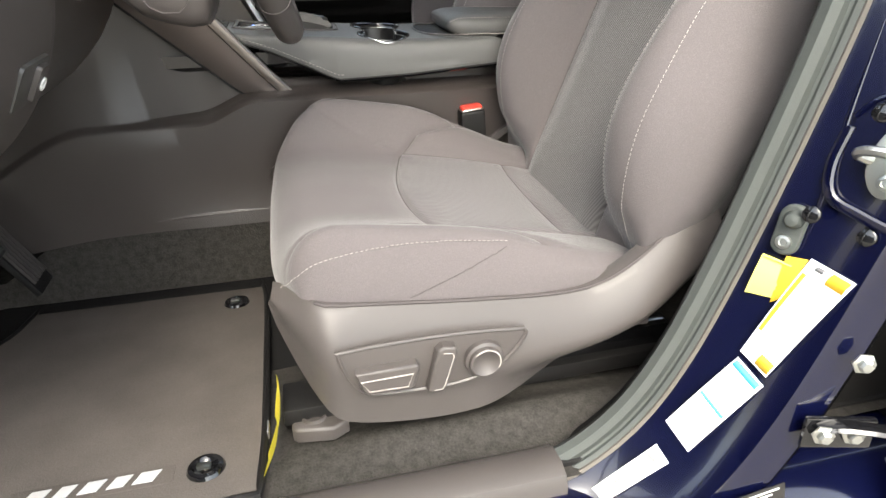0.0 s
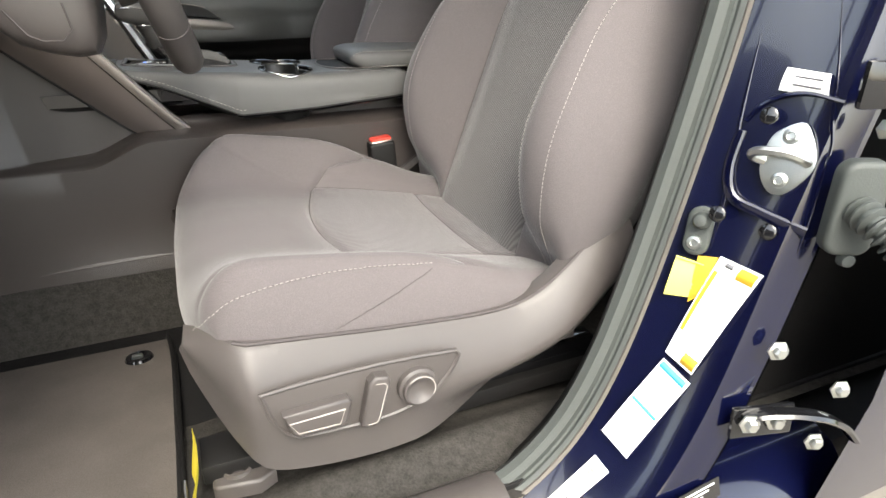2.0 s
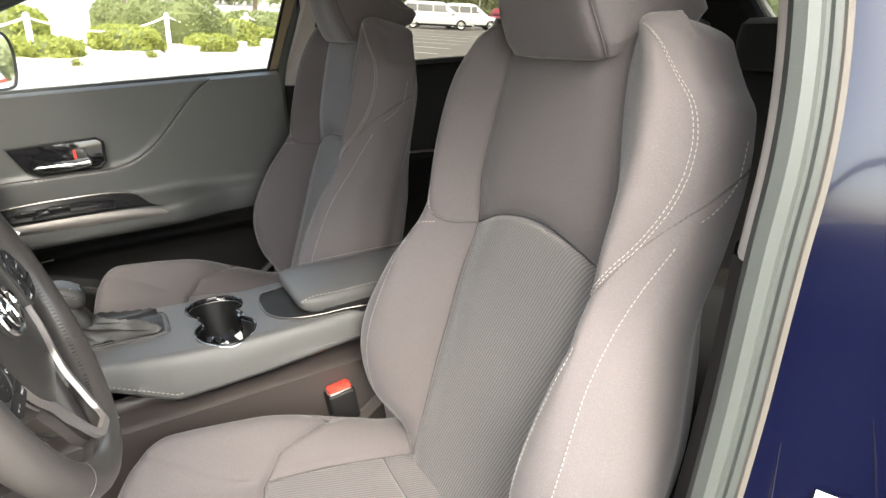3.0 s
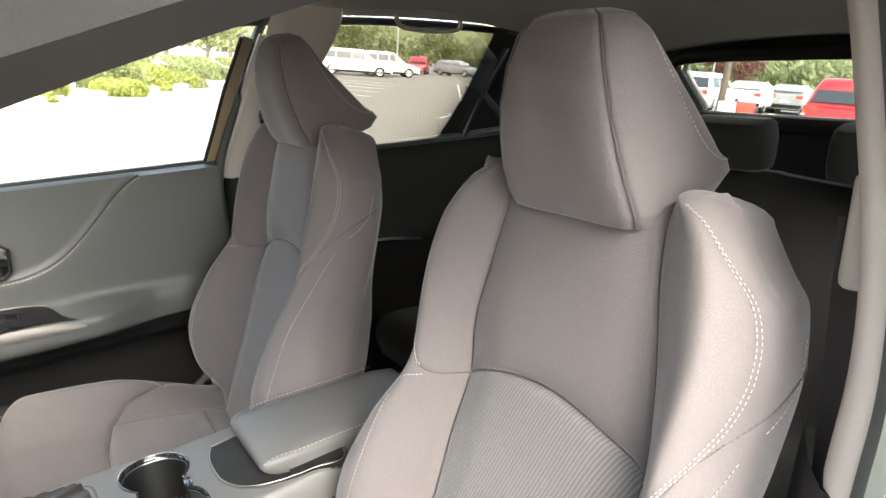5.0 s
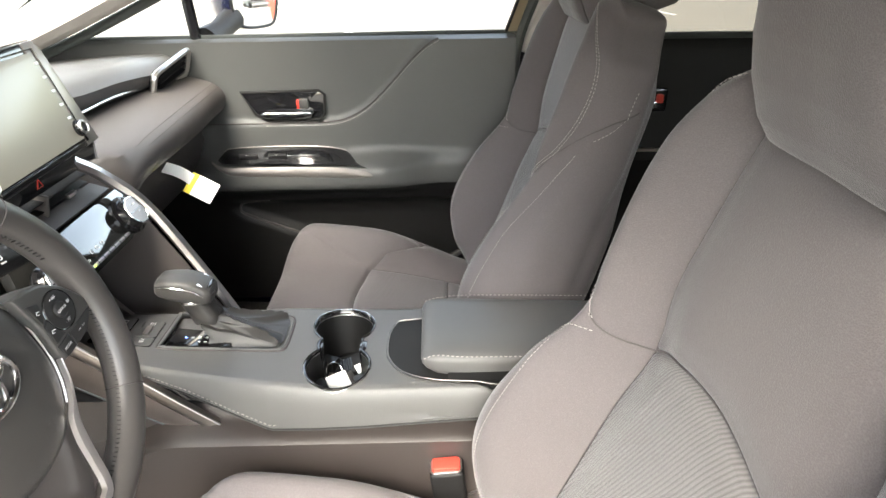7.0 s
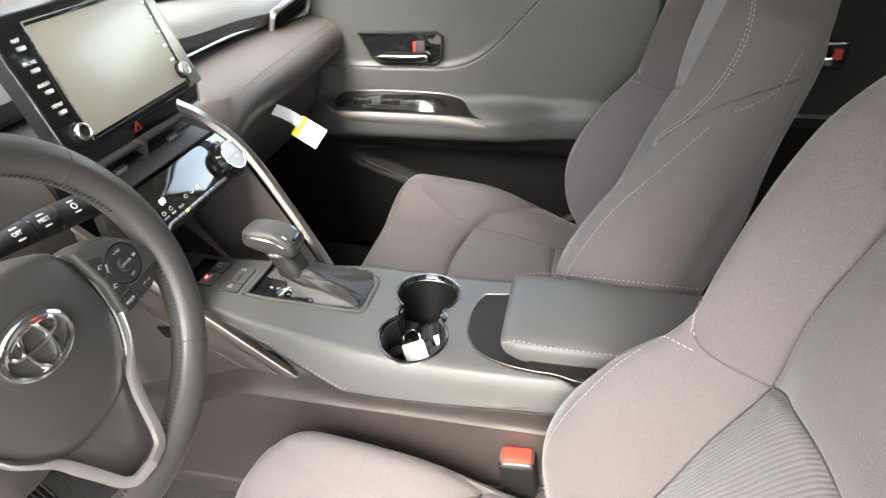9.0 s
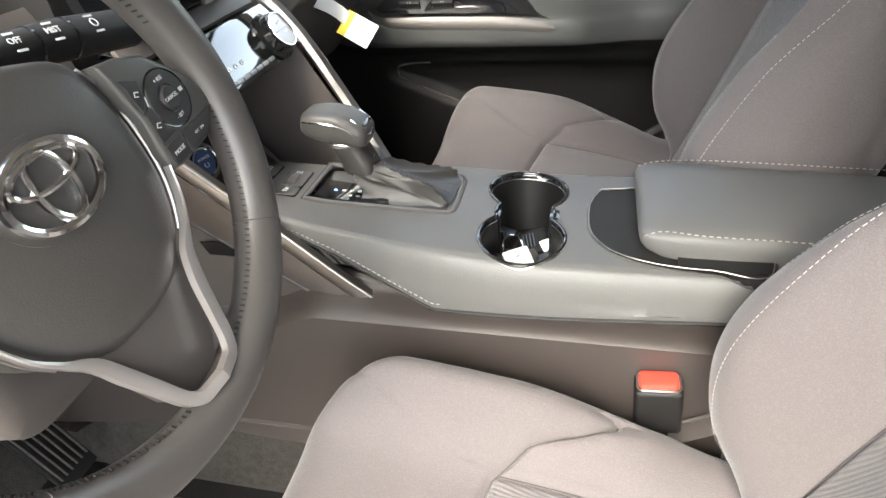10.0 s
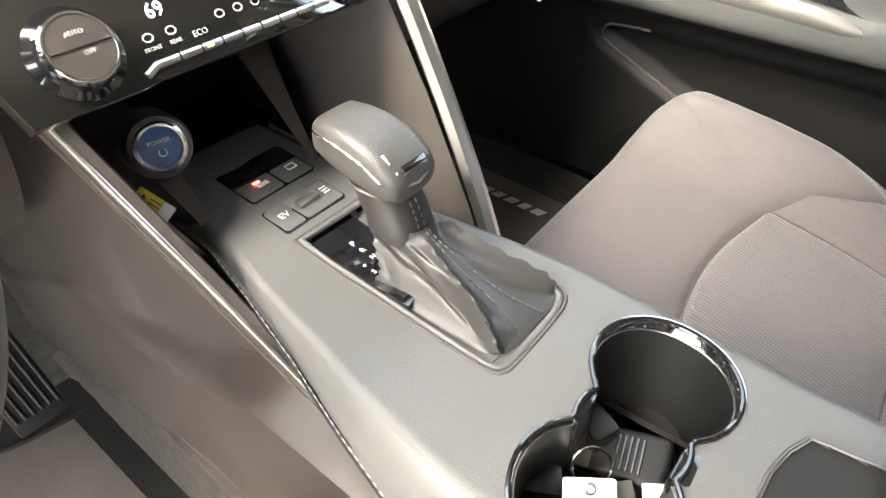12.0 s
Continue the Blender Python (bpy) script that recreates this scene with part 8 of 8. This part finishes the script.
def crown_points(centre, r, count, flat=1.0):
    lumps = [(centre + Vector((rng.uniform(-0.6, 0.6) * r, rng.uniform(-0.6, 0.6) * r, rng.uniform(-0.5, 0.55) * r * flat)), r * rng.uniform(0.32, 0.6)) for _ in range(11)]
    out = []
    for _ in range(count):
        c, q = rng.choice(lumps)
        d = Vector((rng.gauss(0, 1), rng.gauss(0, 1), rng.gauss(0, 1))).normalized() * q * rng.uniform(0.6, 1.05)
        out.append(c + Vector((d.x, d.y, d.z * flat)))
    return out


def bush(place, w, h, mat, label):
    b = thing("bush", place, label, "bush", "clipped bushes", "", True)
    pts = []
    for _ in range(int(1500 * w)):
        t, u = rng.uniform(0, 2 * math.pi), rng.uniform(0, 1)
        c, s = math.cos(t), math.sin(t)
        ring = (1 - u ** 5) ** 0.4
        bulge = 1 + 0.10 * math.sin(3 * t + place.x) + 0.07 * math.sin(5 * t + 7 * u)
        pts.append(place + Vector((w / 2 * ring * bulge * math.copysign(abs(c) ** 0.7, c), w / 2 * ring * bulge * math.copysign(abs(s) ** 0.7, s), h * u * (0.95 + 0.12 * rng.random()))))
    part("foliage", leaves(pts, 0.06), mat, b)
    core = [[place + Vector((w * 0.42 * q * math.cos(t), w * 0.42 * q * math.sin(t), z * h)) for t in np.linspace(0, 2 * math.pi, 13)[:-1]] for q, z in ((0.9, 0.0), (1.0, 0.3), (1.0, 0.7), (0.75, 0.9), (0.1, 0.92))]
    part("twigs", grid(core, True), LEAF, b)


def tree(place, h, r, mat, label, count=1600):
    t = thing("tree", place, label, "tree", "lot trees", "", True)
    bend = [place + Vector((0.05 * h * math.sin(k * 0.7) * k / 6, 0.03 * h * math.cos(k) * k / 6, h * 0.62 * k / 6)) for k in range(7)]
    part("trunk", tube(bend, [0.035 * h * (1 - 0.1 * k) for k in range(7)], 8), BARK, t)
    for k in range(5):
        a = rng.uniform(0, 6.28)
        part("limb", tube([bend[3 + k % 3], bend[3 + k % 3] + Vector((math.cos(a) * r * 0.35, math.sin(a) * r * 0.35, 0.12 * h)), bend[3 + k % 3] + Vector((math.cos(a) * r * 0.7, math.sin(a) * r * 0.7, 0.22 * h))], [0.016 * h, 0.010 * h, 0.004 * h], 6), BARK, t)
    part("crown", leaves(crown_points(place + Vector((0, 0, h * 0.66)), r, count, 0.8), 0.11 * r ** 0.5), mat, t)


for x, y, w, h, mat in ((-3.4, 13.2, 1.5, 0.75, GRASSY), (-1.6, 15.2, 1.5, 0.95, GRASSY), (-0.9, 13.3, 1.3, 0.45, GRASSY), (0.55, 15.2, 1.5, 0.62, GRASSY), (1.9, 18.0, 2.5, 1.25, LEAF), (0.9, 18.9, 2.0, 1.15, LEAF), (2.6, 16.8, 1.2, 0.4, GRASSY), (3.6, 19.2, 1.6, 0.7, GRASSY), (4.9, 21.6, 2.4, 0.9, LEAF), (6.3, 23.6, 2.2, 0.8, LEAF), (5.0, 20.6, 1.2, 0.45, GRASSY), (7.6, 26.0, 2.6, 0.85, LEAF), (-5.4, 13.6, 1.8, 1.0, LEAF), (9.0, 28.2, 2.4, 0.8, GRASSY)):
    bush(spot(x, y), w, h, mat, "clipped yellow-green bush behind the rope fence" if mat is GRASSY else "clipped dark green hedge bush behind the rope fence")
fence = thing("rope_fence", fence_at, "white posts joined by a slack pale rope", "fence", "", "", True)
posts = [fence_at + fence_dir * (4.45 * k) for k in range(-3, 6)]
for p in posts:
    part("post", tube([p, p + Vector((0, 0, 0.86)), p + Vector((0, 0, 0.90))], [0.055, 0.055, 0.03], 10), STUCCO, fence, "white fence post")
for a, b in zip(posts, posts[1:]):
    part("rope", tube([a.lerp(b, t) + Vector((0, 0, 0.82 - 0.30 * 4 * t * (1 - t))) for t in np.linspace(0, 1, 16)], 0.022, 6), ROPE, fence, "slack pale rope")

for x, y, h, r, mat in ((4.5, 34, 5.0, 2.6, GRASSY), (9.5, 42, 5.2, 2.9, GRASSY), (13.5, 47, 4.6, 2.5, LEAF), (2.0, 46, 6.0, 3.2, LEAF), (20, 62, 6.0, 3.4, LEAF), (29, 64, 6.2, 3.6, GRASSY), (38, 70, 6.0, 3.6, LEAF), (46, 62, 5.2, 3.0, LEAF), (68, 36, 5.0, 2.8, AUTUMN), (74, 22, 5.0, 2.9, AUTUMN), (60, 46, 5.5, 3.2, LEAF), (80, 12, 5.0, 3.0, AUTUMN), (56, 60, 6.0, 3.5, GRASSY)):
    tree(spot(x, y), h, r, mat, "maroon-leaved tree beside the car park" if mat is AUTUMN else "light green leafy tree beyond the car park")
wood = []
for k in range(260):
    a = radians(rng.uniform(-12, 100))
    d = rng.uniform(120, 170)
    base = Vector((math.cos(a) * d, math.sin(a) * d, GROUND))
    wood += crown_points(base + Vector((0, 0, rng.uniform(2.0, 4.5))), rng.uniform(3, 5), 120, 0.9)
FAR_LEAF = material("far_leaf", (0.27, 0.29, 0.15), 0.8, vary=0.3, scale=0.05, grain_scale=2)
leafy(FAR_LEAF)
single("far_woods", leaves(wood, 0.8), FAR_LEAF, "hazy green belt of far trees", "woods", "", "stuff", outdoors=True)
rows = [[Vector((math.cos(a) * 330, math.sin(a) * 330, GROUND + z * (16 + 9 * noise.noise((a * 4, 0, 3)) + 4 * noise.noise((a * 13, 1, 3))))) for a in np.linspace(radians(-30), radians(120), 80)] for z in (0, 0.5, 1)]
single("backdrop", grid(rows), FAR_LEAF, "low wooded hills beyond the trees", "hills", "", "structure", outdoors=True)

hall = thing("white_building", spot(-7, 30), "plain white stucco building behind the hedge", "building", "", "", True)
HB = Matrix.Translation(spot(-6.0, 33)) @ Matrix.Rotation(math.atan2(fence_dir.y, fence_dir.x), 4, "Z")
part("wall", moved(box(-14, 5.0, 0, 9, 0, 6.2, 0.02), HB), STUCCO, hall)
part("parapet", moved(box(-14.1, 5.1, -0.1, 9.1, 6.2, 6.5, 0.02), HB), CONCRETE, hall)
for x in (-9, -5, -1):
    part("pilaster", moved(box(x - 0.3, x + 0.3, -0.12, 0.0, 0, 6.2, 0.02), HB), CONCRETE, hall)
for x, y in ((9.2, 38), (32, 50), (55, 31)):
    lp = thing("lamp_post", spot(x, y), "slim grey car park lamp post", "lamp post", "lamp posts", "", True)
    p = spot(x, y)
    part("pole", tube([p, p + Vector((0, 0, 7.5))], [0.09, 0.06], 10), STEEL, lp)
    part("lamp_head", moved(box(-0.35, 0.35, -0.15, 0.15, 0, 0.12, 0.03), Matrix.Translation(p + Vector((0.25, 0, 7.45)))), CAR_GREY, lp)


def parked_car(place, yaw, paint, label, tall=1.68, length=4.6, van=False):
    car = thing("parked_car", place, label, "car", "parked cars", "", True)
    M = Matrix.Translation(place) @ Matrix.Rotation(radians(yaw), 4, "Z")
    hl, w = length / 2, 0.92
    belt = 1.02
    rows = []
    for x, top, wid in ((-hl, 0.55, 0.70), (-hl + 0.05, 0.95, 0.80), (-hl + 0.3, belt, 0.90), (-hl + 1.0, belt, 0.93), (0, belt, 0.93), (hl - 1.3, belt - 0.02, 0.92), (hl - 0.45, 0.86, 0.87), (hl - 0.08, 0.72, 0.76), (hl, 0.55, 0.66)):
        rows.append([M @ Vector((x, y * wid / w, z)) for y, z in ((-0.86, 0.28), (-0.92, 0.45), (-0.92, 0.75), (-0.86, top - 0.06), (-0.80, top), (0.80, top), (0.86, top - 0.06), (0.92, 0.75), (0.92, 0.45), (0.86, 0.28))])
    part("body", grid(rows, True, True), paint, car)
    back = -hl + (0.12 if van else 0.35)
    cab = []
    for z, x0, x1, wid in ((belt - 0.02, back - 0.1, hl - 1.15, 0.86), (belt + 0.3, back + 0.02, hl - 1.55, 0.78), (tall - 0.12, back + 0.14, hl - 1.95, 0.69), (tall - 0.03, back + 0.25, hl - 2.1, 0.64), (tall, back + 0.5, hl - 2.4, 0.52)):
        cab.append([M @ Vector(p + (z,)) for p in ((x0, -wid + 0.08), (x0 + 0.1, -wid), (x1 - 0.15, -wid), (x1, -wid + 0.1), (x1, wid - 0.1), (x1 - 0.15, wid), (x0 + 0.1, wid), (x0, wid - 0.08))])
    part("cabin", grid(cab, True, True), paint, car)
    for s in (-1, 1):
        spans = [(back + 0.22, back + 0.95), (back + 1.02, -hl + 2.15), (-hl + 2.22, hl - 1.72)]
        for a, b in spans:
            quad = [[M @ Vector((x - (0.25 if t and x == b and b == spans[-1][1] else 0), s * (0.85 - 0.135 * t), belt + 0.10 + (tall - 0.30 - belt) * t)) for x in (a, b)] for t in (0, 0.33, 0.66, 1)]
            part("side_window", grid(quad), CAR_GLASS, car)
    part("windscreen", grid([[M @ Vector((hl - 1.12 - 0.83 * t, y * (0.76 - 0.14 * t), belt + 0.02 + (tall - 0.16 - belt) * t)) for y in (-1, 1)] for t in np.linspace(0, 1, 4)]), CAR_GLASS, car)
    part("rear_window", grid([[M @ Vector((back - 0.10 + 0.22 * t, y * (0.70 - 0.1 * t), belt + 0.08 + (tall - 0.26 - belt) * t)) for y in (-1, 1)] for t in np.linspace(0, 1, 4)]), CAR_GLASS, car)
    part("lower_trim", moved(box(-hl + 0.15, hl - 0.15, -0.90, 0.90, 0.22, 0.36, 0.04), M), PLASTIC_DARK, car)
    for x in (-hl + 0.85, hl - 0.9):
        for s in (-1, 1):
            W = M @ Matrix.Translation((x, s * 0.80, 0.34)) @ Matrix.Rotation(radians(-90 * s), 4, "X")
            wh = part("tyre", lathe([(0.20, -0.10), (0.31, -0.11), (0.34, -0.08), (0.34, 0.09), (0.31, 0.125), (0.22, 0.12)], W, 24), TYRE_RUBBER, car)
            part("rim", lathe([(0.0, 0.10), (0.06, 0.11), (0.10, 0.09), (0.19, 0.10), (0.225, 0.12)], W, 20), STEEL, wh)
    for s in (-1, 1):
        part("tail_lamp", moved(box(-0.03, 0.03, -0.16, 0.16, -0.09, 0.09, 0.02), M @ Matrix.Translation((-hl + 0.06, s * 0.62, 0.90))), RED, car, "red tail lamp")
        part("headlight", moved(box(-0.06, 0.06, -0.16, 0.16, -0.06, 0.06, 0.02), M @ Matrix.Translation((hl - 0.14, s * 0.58, 0.72))), CHROME, car)
        part("wing_mirror", moved(box(-0.08, 0.08, -0.10, 0.10, -0.06, 0.06, 0.03), M @ Matrix.Translation((hl - 1.45, s * 0.98, 1.06))), paint, car)
    part("rear_bumper", moved(box(-hl - 0.03, -hl + 0.2, -0.80, 0.80, 0.32, 0.52, 0.05), M), PLASTIC_DARK, car)
    part("plate_bar", moved(box(-hl - 0.02, -hl + 0.06, -0.22, 0.22, 0.60, 0.72, 0.005), M), WHITE, car)
    return car


parked_car(spot(21.0, 37.9), -28, CAR_WHITE, "white minivan parked across the lot", 1.75, 5.0, True)
parked_car(spot(24.6, 39.5), -20, CAR_WHITE, "white sport utility car parked behind the minivan", 1.75)
parked_car(spot(33.7, 48.8), -130, CAR_RED, "dark red car parked at the far row", 1.6)
parked_car(spot(38.0, 48.2), -70, CAR_GREY, "grey car parked at the far row", 1.5)
parked_car(spot(20.0, 42.5), 15, CAR_RED, "dark red car half hidden by the minivan", 1.5)
parked_car(spot(27.6, 15.3), 10, CAR_WHITE, "white sport utility car seen through the rear window", 1.75)
parked_car(spot(32.2, 15.4), 15, CAR_WHITE, "white saloon parked in the row behind", 1.5)
parked_car(spot(34.9, 14.6), 15, CAR_GREY, "grey saloon parked in the row behind", 1.5)
parked_car(spot(19.0, 5.75), 5, CAR_RED, "bright red sport utility car parked behind", 1.7)
post = thing("lamp_post", spot(26.2, 13.8), "thick weathered lamp post beside the parked cars", "lamp post", "lamp posts", "", True)
part("pole", tube([spot(26.2, 13.8), spot(26.2, 13.8) + Vector((0.1, 0, 6.5))], [0.16, 0.12], 12), BARK, post)

barrier = thing("barrier", spot(19.4, 9.5), "red and white plastic traffic barrier", "barrier", "", "", True)
for k, mat in enumerate((STUCCO, CONE)):
    part("segment", moved(box(-0.55 + 0.55 * k, 0.55 * k, -0.2, 0.2, 0, 0.8, 0.06), Matrix.Translation(spot(19.4, 9.5)) @ Matrix.Rotation(radians(-60), 4, "Z")), mat, barrier)
